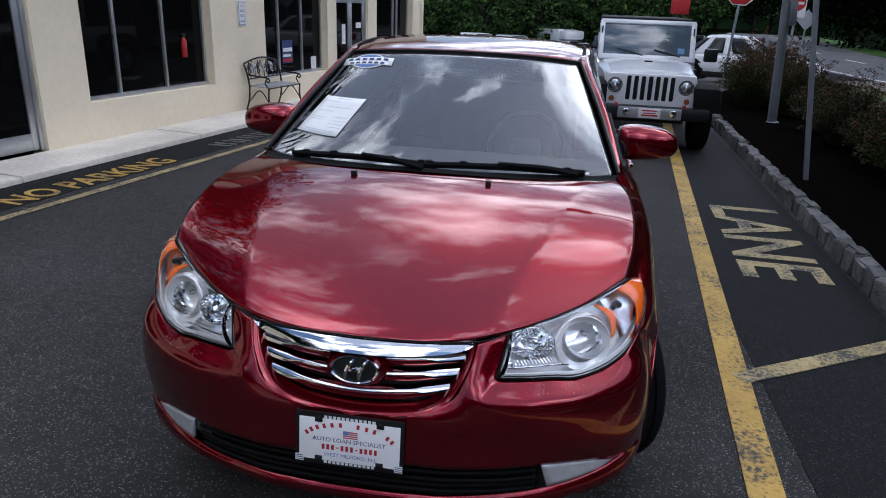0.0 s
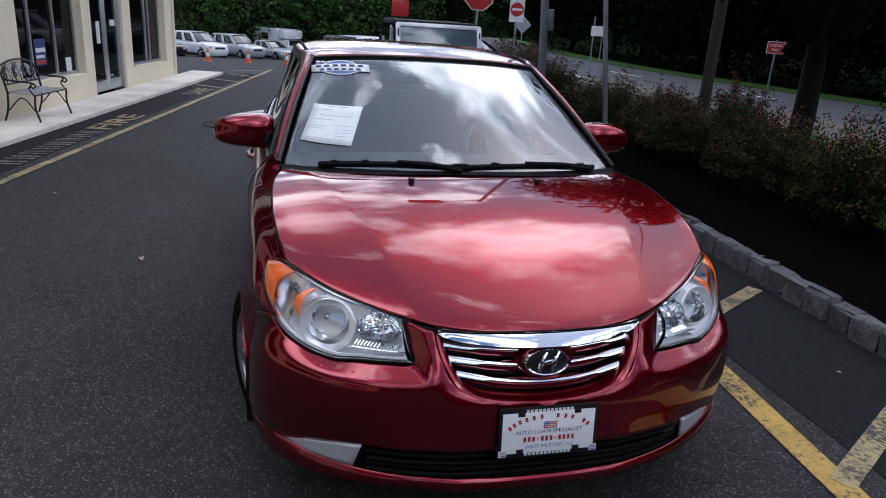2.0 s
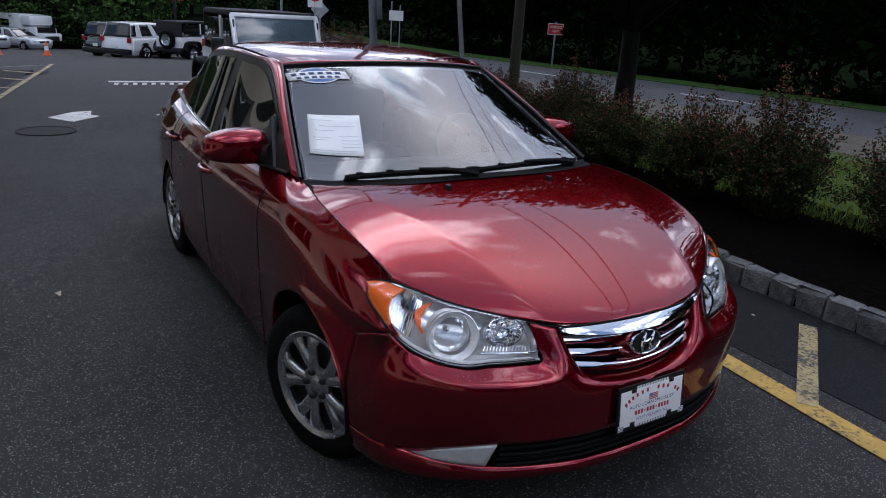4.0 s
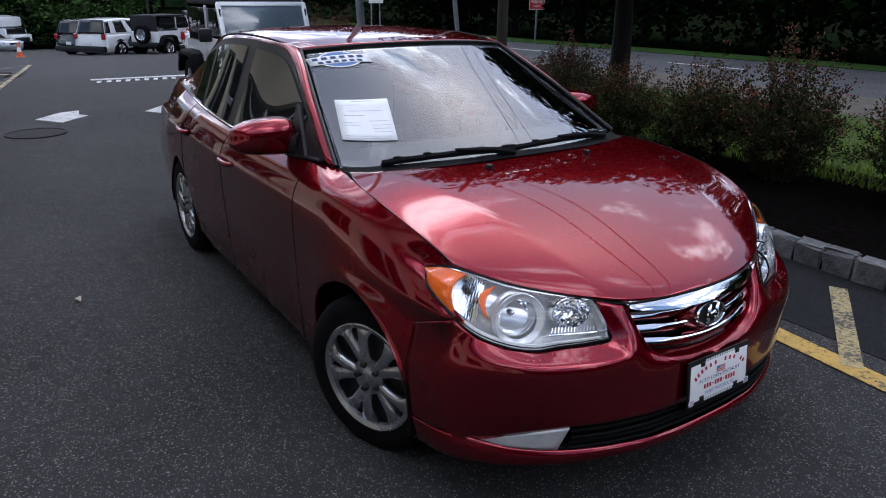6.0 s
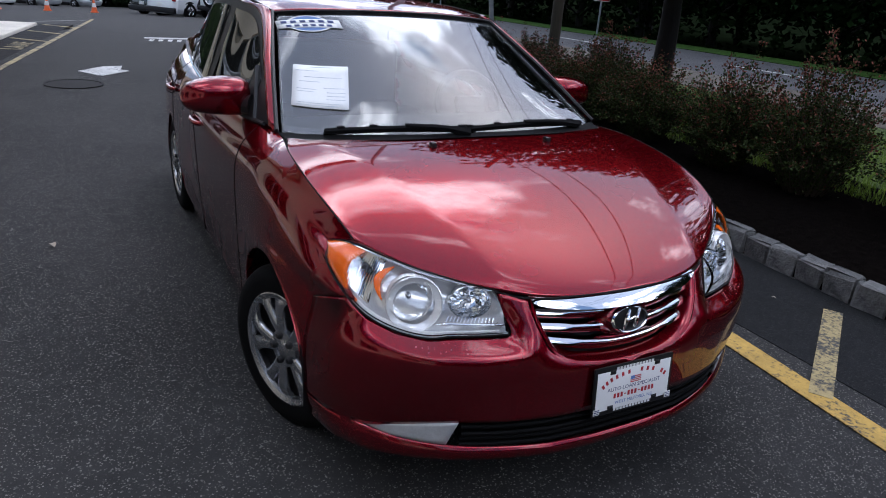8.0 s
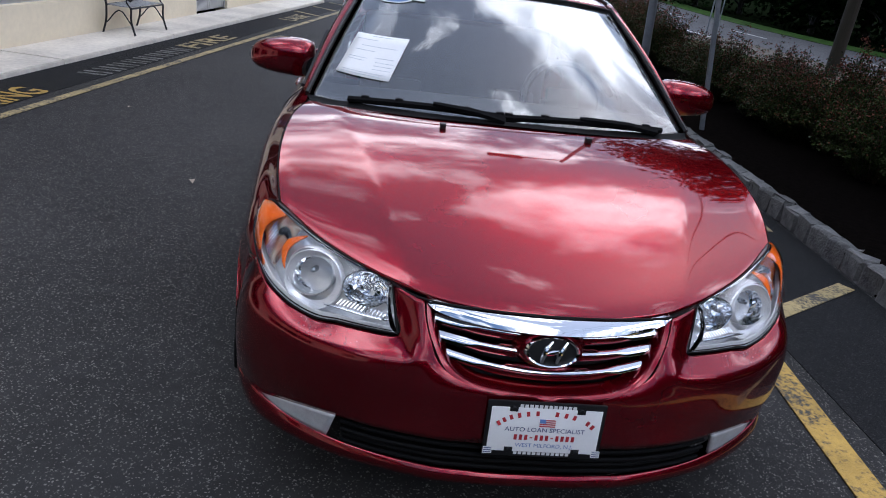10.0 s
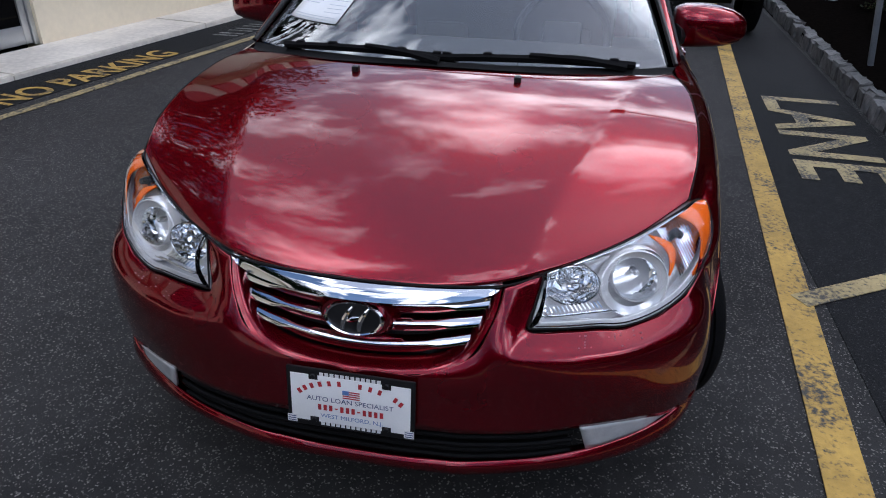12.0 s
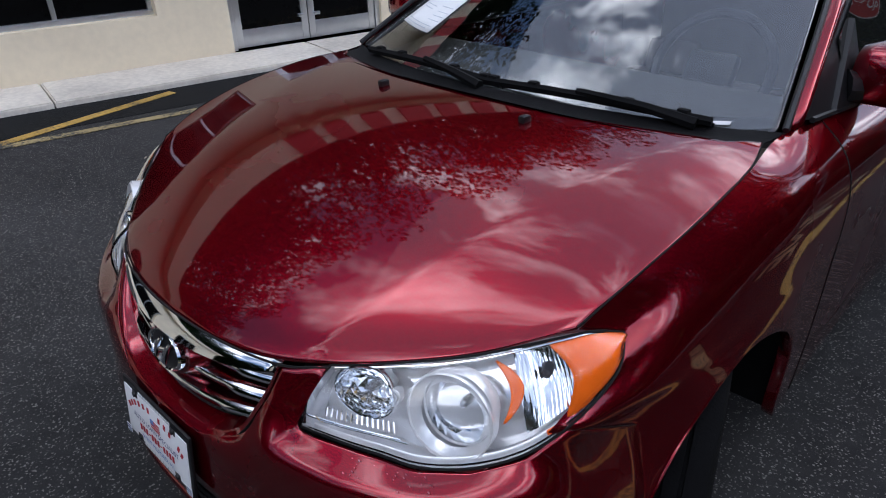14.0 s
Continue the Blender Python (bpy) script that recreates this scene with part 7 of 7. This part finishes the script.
def off_roader(x, y, yaw, scale, paint, label, top, detail=True):
    """A boxy off-roader: upright grille with seven slots, round lamps, flared black arches, folding windscreen."""
    o = thing("off_roader", pose(x, y, ground_z(x, y), 0, 0, yaw), label, "car")
    k = Matrix.Scale(scale, 4)

    def bx(name, c, s, material, parent=o, bevel=0.02, m=Matrix(), label=""):
        return box(name, c, s, material, parent, label, bevel, k @ m)

    # nose at y = 0; body runs to +y
    bm = bmesh.new()
    rings = []
    for yy, w, z0, z1 in ((0.30, 0.60, 0.62, 1.06), (0.33, 0.64, 0.60, 1.10), (0.8, 0.66, 0.60, 1.15), (1.55, 0.72, 0.60, 1.18)):
        prof = [(-w, z0), (-w, z1 - 0.10), (-w + 0.07, z1 - 0.02), (-w * 0.5, z1 + 0.015), (0, z1 + 0.025), (w * 0.5, z1 + 0.015), (w - 0.07, z1 - 0.02), (w, z1 - 0.10), (w, z0)]
        rings.append([bm.verts.new(k @ Vector((a, yy, b))) for a, b in prof])
    for a, b in zip(rings[:-1], rings[1:]):
        for i in range(len(a) - 1):
            bm.faces.new((a[i], a[i + 1], b[i + 1], b[i]))
    bm.faces.new(rings[0])
    part("hood", bm, paint, o)
    bx("body_tub", (0, 2.7, 0.84), (1.50, 2.3, 0.56), paint, bevel=0.04)
    for s in (1, -1):
        bx("door", (0.755 * s, 2.1, 0.90), (0.02, 0.86, 0.62), paint, bevel=0.01)
        bx("side_window", (0.70 * s, 2.1, 1.45), (0.02, 0.80, 0.42), SIDE_GLASS, bevel=0.008, m=Matrix())
        bx("door_frame", (0.705 * s, 2.55, 1.45), (0.04, 0.07, 0.5), paint)
        bx("side_window", (0.70 * s, 3.15, 1.45), (0.02, 1.05, 0.42), SIDE_GLASS, bevel=0.008)
        fender_arch(o, k, s, 0.0)
        fender_arch(o, k, s, 2.68)
        for yy in (0.62, 3.3):
            simple_wheel(o, 0.78 * s * scale, yy * scale, 0.40 * scale, s)
        mi = bx("door_mirror", (0.98 * s, 1.62, 1.28), (0.20, 0.10, 0.20), BLACK_TRIM, bevel=0.03)
        bx("step", (0.76 * s, 2.0, 0.46), (0.1, 1.3, 0.06), BLACK_TRIM)
    # windscreen frame, leaning back
    lean = Matrix.Translation((0, 1.58, 1.17)) @ Matrix.Rotation(radians(-22), 4, "X")
    wsf = bx("windscreen_frame", (0, 0, 0.60), (1.46, 0.06, 0.07), paint, m=lean)
    for s in (1, -1):
        bx("windscreen_post", (0.70 * s, 0, 0.30), (0.08, 0.06, 0.62), paint, m=lean)
    bx("windscreen_sill", (0, 0, 0.03), (1.46, 0.07, 0.09), paint, m=lean)
    gl = bx("windscreen", (0, 0.005, 0.32), (1.32, 0.012, 0.52), SIDE_GLASS if not detail else JEEP_GLASS, bevel=0.002, m=lean)
    for x0, x1 in ((-0.55, -0.05), (0.02, 0.52)):
        tube("wiper", [k @ lean @ Vector((x0 + 0.1, -0.03, 0.16)), k @ lean @ Vector((x1, -0.04, 0.06))], 0.010 * scale, BLACK_TRIM, o)
    bx("mirror", (0.05, 0.05, 0.45), (0.16, 0.03, 0.06), BLACK_TRIM, m=lean)
    bm = bmesh.new()
    box_bm(bm, (0, 2.80, 1.755), (1.38, 2.00, 0.09), k, 0.04)
    part("soft_top", bm, SOFT_TOP if top else paint, o, "black canvas top" if top else "")
    bx("rear_wall", (0, 3.80, 1.42), (1.40, 0.06, 0.70), SOFT_TOP if top else paint)
    # grille: slots and lamps
    bx("grille", (0, 0.285, 0.84), (1.24, 0.06, 0.46), paint, bevel=0.03)
    for i in range(7):
        bx("grille_slot", (-0.30 + 0.1 * i, 0.270, 0.87), (0.066, 0.06, 0.34), SHUT, bevel=0.026)
    for s in (1, -1):
        m = k @ Matrix.Translation((0.49 * s, 0.262, 0.90)) @ Matrix.Rotation(radians(90), 4, "X")
        hl = lathe("headlight", [(0.0, 0.03), (0.06, 0.026), (0.088, 0.008), (0.092, 0.0)], m, LAMP_DULL, o, n=24)
        lathe("bulb", [(0.0, 0.052), (0.016, 0.046), (0.022, 0.030)], m, LAMP_BOWL, hl, n=14)
        lathe("ring", [(0.090, 0.0), (0.094, 0.018), (0.104, 0.016), (0.108, 0.0)], m, BLACK_TRIM, hl, n=24)
        m = k @ Matrix.Translation((0.52 * s, 0.262, 0.71)) @ Matrix.Rotation(radians(90), 4, "X")
        lathe("turn_signal", [(0.0, 0.02), (0.035, 0.016), (0.045, 0.0)], m, AMBER_DULL, o, n=18)
    bx("front_bumper", (0, 0.08, 0.56), (1.62, 0.24, 0.17), BLACK_TRIM, bevel=0.04)
    bx("bumper_insert", (0, -0.05, 0.565), (0.86, 0.03, 0.15), SIGN_BACK, bevel=0.01)
    fp = bx("front_plate", (0, -0.072, 0.565), (0.30, 0.012, 0.13), SIGN_WHITE, bevel=0.003)
    for z, w, h in ((0.602, 0.20, 0.016), (0.568, 0.17, 0.012), (0.538, 0.22, 0.020)):
        bx("lettering_bar", (0, -0.0795, z), (w, 0.003, h), SIGN_RED, fp, bevel=0.0005)
    if detail:
        bx("sticker", (0.53, -0.006, 0.16), (0.10, 0.004, 0.09), STICKER_BLUE, bevel=0.0005, m=lean, label="pale blue inspection sticker")
    for s in (1, -1):
        m = k @ Matrix.Translation((0.32 * s, -0.066, 0.565)) @ Matrix.Rotation(radians(90), 4, "X")
        lathe("fog_lamp", [(0.0, 0.02), (0.045, 0.016), (0.055, 0.0)], m, LAMP_BOWL, o, n=18)
        bx("tow_hook", (0.46 * s, -0.02, 0.67), (0.04, 0.12, 0.05), SIGN_RED)
    bx("cowl_latch", (0, 1.0, 1.19), (0.12, 0.04, 0.02), BLACK_TRIM)
    m = k @ Matrix.Translation((0.0, 3.97, 0.98)) @ Matrix.Rotation(radians(-90), 4, "X")
    sp = lathe("spare_wheel", [(0.22, -0.1), (0.38, -0.1), (0.40, -0.06), (0.40, 0.08), (0.37, 0.11), (0.25, 0.11)], m, RUBBER, o, n=28)
    lathe("spare_rim", [(0.0, 0.05), (0.10, 0.06), (0.22, 0.07), (0.25, 0.11)], m, RIM, sp, n=24)
    bx("rear_bumper", (0, 3.92, 0.56), (1.6, 0.16, 0.2), BLACK_TRIM, bevel=0.04)
    bx("underbody", (0, 2.0, 0.5), (1.0, 3.6, 0.2), BLACK_TRIM)
    return o


AMBER_DULL = mat("dull_amber_lens", (0.28, 0.07, 0.02), 0.3, vary=0.2, scale=15)
STICKER_BLUE = mat("pale_blue_paper", (0.16, 0.36, 0.60), 0.5, vary=0.2, scale=30)
LAMP_DULL = mat("dim_lamp_face", (0.58, 0.60, 0.62), 0.15, metal=0.8, vary=0.4, scale=30)
JEEP_GLASS = mat("light_windscreen", (0.10, 0.14, 0.17), 0.04, vary=0.25, scale=2, spec=1.0)
off_roader(1.555, 7.05, -1.0, 0.86, JEEP_WHITE, "silver white boxy off-roader with a black soft top", True)
off_roader(7.8, 35.4, 128, 1.0, CAR_WHITE, "white boxy off-roader with a spare wheel, parked far off", True, detail=False)
parked_car(5.6, 20.6, 70, CAR_WHITE, "white sedan waiting behind the shrubs", 4.3, 1.75, 1.38, suv=False)


def motorhome(x, y, yaw):
    v = thing("motorhome", pose(x, y, ground_z(x, y), 0, 0, yaw), "white motorhome with a brown stripe parked by the trees", "motorhome")
    box("body", (0, 1.3, 1.55), (2.2, 4.2, 2.1), CAR_WHITE, v, bevel=0.12)
    box("over_cab", (0, -1.2, 2.15), (2.1, 1.2, 0.8), CAR_WHITE, v, bevel=0.25)
    box("cab", (0, -1.6, 1.15), (1.9, 1.3, 1.1), CAR_WHITE, v, bevel=0.18)
    box("hood", (0, -2.4, 0.95), (1.8, 0.8, 0.6), CAR_WHITE, v, bevel=0.12)
    box("windscreen", (0, -2.16, 1.45), (1.6, 0.25, 0.5), SIDE_GLASS, v, bevel=0.03)
    box("stripe", (1.105, 1.3, 1.2), (0.02, 4.0, 0.25), SIGN_RED, v)
    for s in (1, -1):
        box("side_window", (1.10 * s, 1.0, 1.9), (0.03, 1.0, 0.5), SIDE_GLASS, v)
        for yy in (-1.9, 2.2):
            simple_wheel(v, 0.9 * s, yy, 0.38, s)
    box("grille", (0, -2.81, 0.85), (1.2, 0.05, 0.35), BLACK_TRIM, v)


motorhome(0.2, 66.0, 35)
rb = thing("red_board", pose(6.3, 39.0, ground_z(6.3, 39.0)), "plain red sign board on a dark post behind the parked cars", "sign board")
box("board", (0, 0, 1.85 - ground_z(6.3, 39.0)), (0.95, 0.12, 0.85), SIGN_RED, rb, bevel=0.02)
box("post", (0, 0.08, (1.7 - ground_z(6.3, 39.0)) / 2), (0.12, 0.08, 1.7 - ground_z(6.3, 39.0)), IRON, rb)


# ---- plants ----
def leaf_cloud(bm, centre, radii, count, size, r, hollow=0.5):
    """Scatters small folded leaf clumps over a lumpy volume."""
    for _ in range(count):
        d = Vector((r.gauss(0, 1), r.gauss(0, 1), r.gauss(0, 1))).normalized()
        k = hollow + (1 - hollow) * r.random() ** 0.6
        p = Vector(centre) + Vector((d.x * radii[0], d.y * radii[1], d.z * radii[2])) * k
        a = Vector((r.gauss(0, 1), r.gauss(0, 1), r.gauss(0, 0.6))).normalized()
        b = a.cross(Vector((r.gauss(0, 1), r.gauss(0, 1), r.gauss(0, 1)))).normalized()
        s = size * r.uniform(0.6, 1.4)
        q = [bm.verts.new(p + a * s), bm.verts.new(p + b * s * 0.55 + a * s * 0.2), bm.verts.new(p - a * s), bm.verts.new(p - b * s * 0.55 + a * s * 0.15)]
        bm.faces.new((q[0], q[1], q[2]))
        bm.faces.new((q[0], q[2], q[3]))


def tree(seed, h, spread, leaf, n_clumps, per, size):
    r = random.Random(seed)
    t = thing("tree", pose(0, 0, 0), "tall broadleaf tree of the roadside wood, light and shade in its leaf colour", "tree", "roadside wood")
    bm = bmesh.new()
    trunk = spline([(0, 0, -0.3), (r.uniform(-0.1, 0.1), r.uniform(-0.1, 0.1), h * 0.3), (r.uniform(-0.3, 0.3), r.uniform(-0.3, 0.3), h * 0.65), (r.uniform(-0.4, 0.4), 0, h * 0.95)], 12)
    tube_bm(bm, trunk, list(np.linspace(h * 0.022, 0.03, 12)), 9)
    tips = []
    for k in range(n_clumps):
        z = 0.16 + 0.8 * k / n_clumps
        a = k * 2.4 + r.uniform(-0.4, 0.4)
        rad = spread * (1.0 - 0.55 * abs(z - 0.45) / 0.55) * r.uniform(0.55, 1.0)
        base = trunk[min(11, int(z * 0.8 * 11))]
        tip = Vector((math.cos(a) * rad, math.sin(a) * rad, h * z + r.uniform(0, 0.6)))
        mid = (Vector(base) + tip) / 2 + Vector((0, 0, 0.25))
        tube_bm(bm, [base, mid, tip], [h * 0.008, h * 0.005, 0.012], 5, cap=False)
        tips.append(tip)
    part("trunk", bm, BARK, t)
    bm = bmesh.new()
    for tip in tips:
        q = spread * r.uniform(0.28, 0.46)
        leaf_cloud(bm, tip, (q, q, q * 0.75), per, size, r, 0.35)
    bm.normal_update()
    me = bpy.data.meshes.new("crown")
    bm.to_mesh(me)
    bm.free()
    me.materials.append(leaf)
    cr = new("crown", me)
    cr.parent = t
    return t


protos = [tree(11, 8.0, 3.2, LEAF_SHADED, 34, 120, 0.16), tree(12, 9.0, 3.5, LEAF_SHADED, 38, 120, 0.16), tree(13, 7.0, 3.0, LEAF_SHADED, 30, 120, 0.15), tree(14, 10.0, 3.6, LEAF_LIT, 32, 110, 0.17), tree(15, 8.6, 3.2, LEAF_SHADED, 38, 420, 0.085)]
spots = []
tr = random.Random(21)
for k in range(13):
    y = -22 + k * 4.2
    spots.append((18.2 + tr.uniform(-0.4, 1.2) - max(0, y - 8) * 0.03, y + tr.uniform(-1, 1), tr.randrange(3)))
    spots.append((21.5 + tr.uniform(-1, 1.5) - max(0, y - 8) * 0.12, y + 2 + tr.uniform(-1, 1), tr.randrange(3)))
for k in range(13):
    x = -32 + k * 3.3
    spots.append((x * 1.5 + 6, 69 + tr.uniform(-1.5, 1.5), 3 if tr.random() < 0.5 else tr.randrange(3)))
    spots.append((x * 1.5 + 8.4, 73 + tr.uniform(-1.5, 1.5), tr.randrange(4)))
for k in range(7):
    spots.append((15.5 + k * 1.2, 46 - k * 2.6 + tr.uniform(-1, 1), tr.randrange(3)))
for k in range(9):
    spots.append((-17 + tr.uniform(-1, 1) + k * 0.6, -14 + k * 4.2, tr.randrange(4)))
# far sunlit foliage, its light put into the paler leaf colour
spots += [(7.6, 66.0, 3), (5.4, 67.0, 3), (10.2, 68.0, 3)]
# the wood goes on behind the shop
for k in range(14):
    spots.append((-14.2 + tr.uniform(-0.8, 0.8) + k * 0.25, -24 + k * 3.0, 4, tr.uniform(1.05, 1.3)))
# unseen rows behind the camera, added to block low sky light from the car
for k in range(13):
    spots.append((-20 + k * 3.3, -23 + tr.uniform(-1.2, 1.2), tr.randrange(3)))
    spots.append((-21 + k * 3.5, -28 + tr.uniform(-1.2, 1.2), tr.randrange(3)))


def shade_tree():
    """The one tree of the planting bed: a bare leaning trunk with a wide crown high over the shrubs."""
    r = random.Random(31)
    t = thing("tree", pose(5.6, 5.7, 0.08), "dark shade tree standing among the shrubs of the bed", "tree", "trees of the bed")
    bm = bmesh.new()
    trunk = spline([(0, 0, -0.3), (0.03, 0.02, 1.2), (-0.05, 0.05, 2.8), (0.1, 0.0, 3.4), (0.0, 0.1, 4.2)], 14)
    tube_bm(bm, trunk, list(np.linspace(0.16, 0.05, 14)), 12)
    tips = []
    for k in range(34):
        a = k * 2.4 + r.uniform(-0.3, 0.3)
        z = 2.6 + 1.5 * (k / 34) + r.uniform(-0.3, 0.3)
        rad = 2.6 * math.sqrt(max(0.05, 1 - ((z - 3.2) / 1.4) ** 2)) * r.uniform(0.45, 1.0)
        tip = Vector((math.cos(a) * rad, math.sin(a) * rad, z))
        base = Vector(trunk[min(12, max(5, int(z * 1.2)))])
        tube_bm(bm, [base, (base + tip) / 2 + Vector((0, 0, 0.3)), tip], [0.05, 0.03, 0.01], 5, cap=False)
        tips.append(tip)
    part("trunk", bm, BARK, t)
    bm = bmesh.new()
    for tip in tips:
        q = r.uniform(0.8, 1.35)
        leaf_cloud(bm, tip, (q * 0.85, q * 0.85, q * 0.55), 620, 0.07, r, 0.1)
    me = bpy.data.meshes.new("crown")
    bm.to_mesh(me)
    bm.free()
    # crown takes the leaf colour darkened for shade
    me.materials.append(LEAF_SHADED)
    new("crown", me).parent = t


shade_tree()
used = set()
for x, y, k, *grown in spots:
    m = pose(x, y, ground_z(x, y) - 0.05 - tr.uniform(0, 0.2), 0, 0, tr.uniform(0, 360)) @ Matrix.Scale(grown[0] if grown else 1.0, 4)
    if k not in used:
        used.add(k)
        protos[k].matrix_world = m
    else:
        copy_thing(protos[k], m)


def undergrowth():
    """A bank of bushes under the trees across the road and behind the lot, its shade put into the leaf colour."""
    r = random.Random(8)
    bm = bmesh.new()
    for k in range(46):
        y = -26 + k * 1.25
        leaf_cloud(bm, (17.5 + r.uniform(-0.2, 0.9) - max(0, y - 8) * 0.03, y, 0.9), (1.2, 1.2, r.uniform(1.0, 1.9)), 150, 0.13, r, 0.3)
    for k in range(40):
        leaf_cloud(bm, (-36 + k * 1.5, 66.5 + r.uniform(-0.5, 0.8), -2.2), (1.6, 1.2, r.uniform(1.2, 2.8)), 150, 0.17, r, 0.3)
    for k in range(10):
        leaf_cloud(bm, (14.5 + k * 0.5, 44 - k * 2.0, 0.9), (1.2, 1.2, r.uniform(1.0, 2.0)), 150, 0.13, r, 0.3)
    me = bpy.data.meshes.new("undergrowth")
    bm.to_mesh(me)
    bm.free()
    me.materials.append(LEAF_SHADED)
    tagged(new("undergrowth", me), "green bushes at the edge of the wood, leaf colour darkened for shade", "undergrowth", kind="stuff")


undergrowth()


def shrub(seed, h, w):
    """A twiggy barberry-like shrub: arching stems set with small leaves, reddish at the tips."""
    r = random.Random(seed)
    s = thing("shrub", pose(0, 0, 0), "dense twiggy shrub, dark green with reddish tips, in the mulch", "shrub", "shrubs along the kerb")
    stems, green, red = bmesh.new(), bmesh.new(), bmesh.new()

    def leaf(bm, p, d, size):
        a = (d + Vector((r.gauss(0, 0.8), r.gauss(0, 0.8), r.gauss(0, 0.6)))).normalized()
        b = a.cross(Vector((r.gauss(0, 1), r.gauss(0, 1), r.gauss(0, 1)))).normalized()
        q = [bm.verts.new(p), bm.verts.new(p + a * size * 0.5 + b * size * 0.3), bm.verts.new(p + a * size), bm.verts.new(p + a * size * 0.5 - b * size * 0.3)]
        bm.faces.new(q)

    for k in range(240):
        a, out = r.uniform(0, math.tau), r.random() ** 0.6
        top = Vector((math.cos(a) * w * out, math.sin(a) * w * out, h * r.uniform(0.35, 1.0) * (1.12 - 0.45 * out * out)))
        if r.random() < 0.16:
            top.z += h * r.uniform(0.08, 0.34)
        root = Vector((math.cos(a) * w * 0.25 * out, math.sin(a) * w * 0.25 * out, -0.02))
        pts = spline([root, root * 0.4 + top * 0.6 + Vector((0, 0, h * 0.12)), top], 12)
        tube_bm(stems, pts[::3], [0.006, 0.005, 0.004, 0.002], 3, cap=False)
        for i in range(2, 12):
            p = Vector(pts[i])
            d = (Vector(pts[i]) - Vector(pts[i - 1])).normalized()
            hi = i / 11
            for _ in range(9 if i < 6 else 15):
                bm = red if r.random() < (0.02 + 1.1 * max(0, hi - 0.55) * (p.z / h) ** 1.5) else green
                leaf(bm, p + Vector((r.gauss(0, 0.022), r.gauss(0, 0.022), r.gauss(0, 0.022))), d, r.uniform(0.018, 0.034))
    part("twig_tangle", stems, TWIG, s)
    for nm, bm, mt in (("foliage", green, SHRUB_LEAF), ("red_foliage", red, SHRUB_TIP)):
        me = bpy.data.meshes.new(nm)
        bm.to_mesh(me)
        bm.free()
        me.materials.append(mt)
        ob = new(nm, me)
        ob.parent = s
    return s


shrubs = [shrub(3, 0.98, 0.62), shrub(5, 0.92, 0.50), shrub(9, 1.08, 0.58)]
rows = [(3.95, -2.5, 0), (3.95, -1.35, 2), (4.05, -0.1, 1), (4.12, 1.02, 2), (4.0, 2.2, 2), (3.92, 3.0, 1), (4.0, 4.2, 0), (4.2, 5.1, 2), (4.05, 5.75, 0), (4.1, 6.6, 1), (4.1, 7.7, 2), (4.3, 8.9, 0), (4.2, 10.3, 1), (4.2, 11.6, 2), (4.5, 12.8, 0), (3.75, 11.2, 0), (3.95, 12.5, 2), (5.1, 6.3, 2), (5.2, 8.2, 0)]
seen = set()
for x, y, k in rows:
    m = pose(x, y, 0.11, 0, 0, tr.uniform(0, 360)) @ Matrix.Diagonal((1, 1, 0.97 if y < 3.5 else 0.84 if y < 5.4 else 0.72 if y < 9 else 0.95, 1))
    if k not in seen:
        seen.add(k)
        shrubs[k].matrix_world = m
    else:
        copy_thing(shrubs[k], m)


def grass_tufts():
    r = random.Random(5)
    bm = bmesh.new()
    for _ in range(15000):
        x, y = 4.35 + 3.2 * r.random() ** 1.4, r.uniform(-1.5, 7.5)
        h = r.uniform(0.05, 0.13)
        a = r.uniform(0, math.tau)
        p = Vector((x, y, 0.10))
        d = Vector((math.cos(a), math.sin(a), 0)) * 0.005
        tip = p + Vector((r.gauss(0, 0.03), r.gauss(0, 0.03), h))
        bm.faces.new((bm.verts.new(p - d), bm.verts.new(p + d), bm.verts.new(tip)))
    me = bpy.data.meshes.new("grass")
    bm.to_mesh(me)
    bm.free()
    me.materials.append(GRASS)
    tagged(new("grass", me), "bright green grass blades of the verge", "grass", kind="stuff")


grass_tufts()


def wooded_hill():
    """Rounded wooded ridges that close the view beyond the road and the lot; the unseen rest of the ring is added to
    block low sky.
    """
    r = random.Random(17)
    v, f = [], []
    n, m = 150, 12
    for i in range(n):
        t = i / (n - 1)
        a = radians(-110 + 360 * t)
        for j in range(m):
            s = j / (m - 1)
            d = 84 + 40 * s - 26 * math.exp(-(((t - 0.20) / 0.22) ** 2))
            hgt = (1 - (1 - s) ** 2.2) * (13 + 4 * math.sin(5 * t + 1) + 2 * math.sin(17 * t)) + r.uniform(-0.6, 0.9) * (s > 0.05)
            v.append((d * math.cos(a), d * math.sin(a) * 0.95 + 6, hgt - 3.2 * math.exp(-(((t - 0.62) / 0.25) ** 2))))
    f = grid_faces(n, m)
    tagged(mesh_ob("wooded_hill", v, f, HILL), "dark green wooded ridge far behind the road, carried round unseen", "hill", kind="structure")


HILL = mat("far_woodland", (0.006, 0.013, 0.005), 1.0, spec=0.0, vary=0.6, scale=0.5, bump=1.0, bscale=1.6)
wooded_hill()
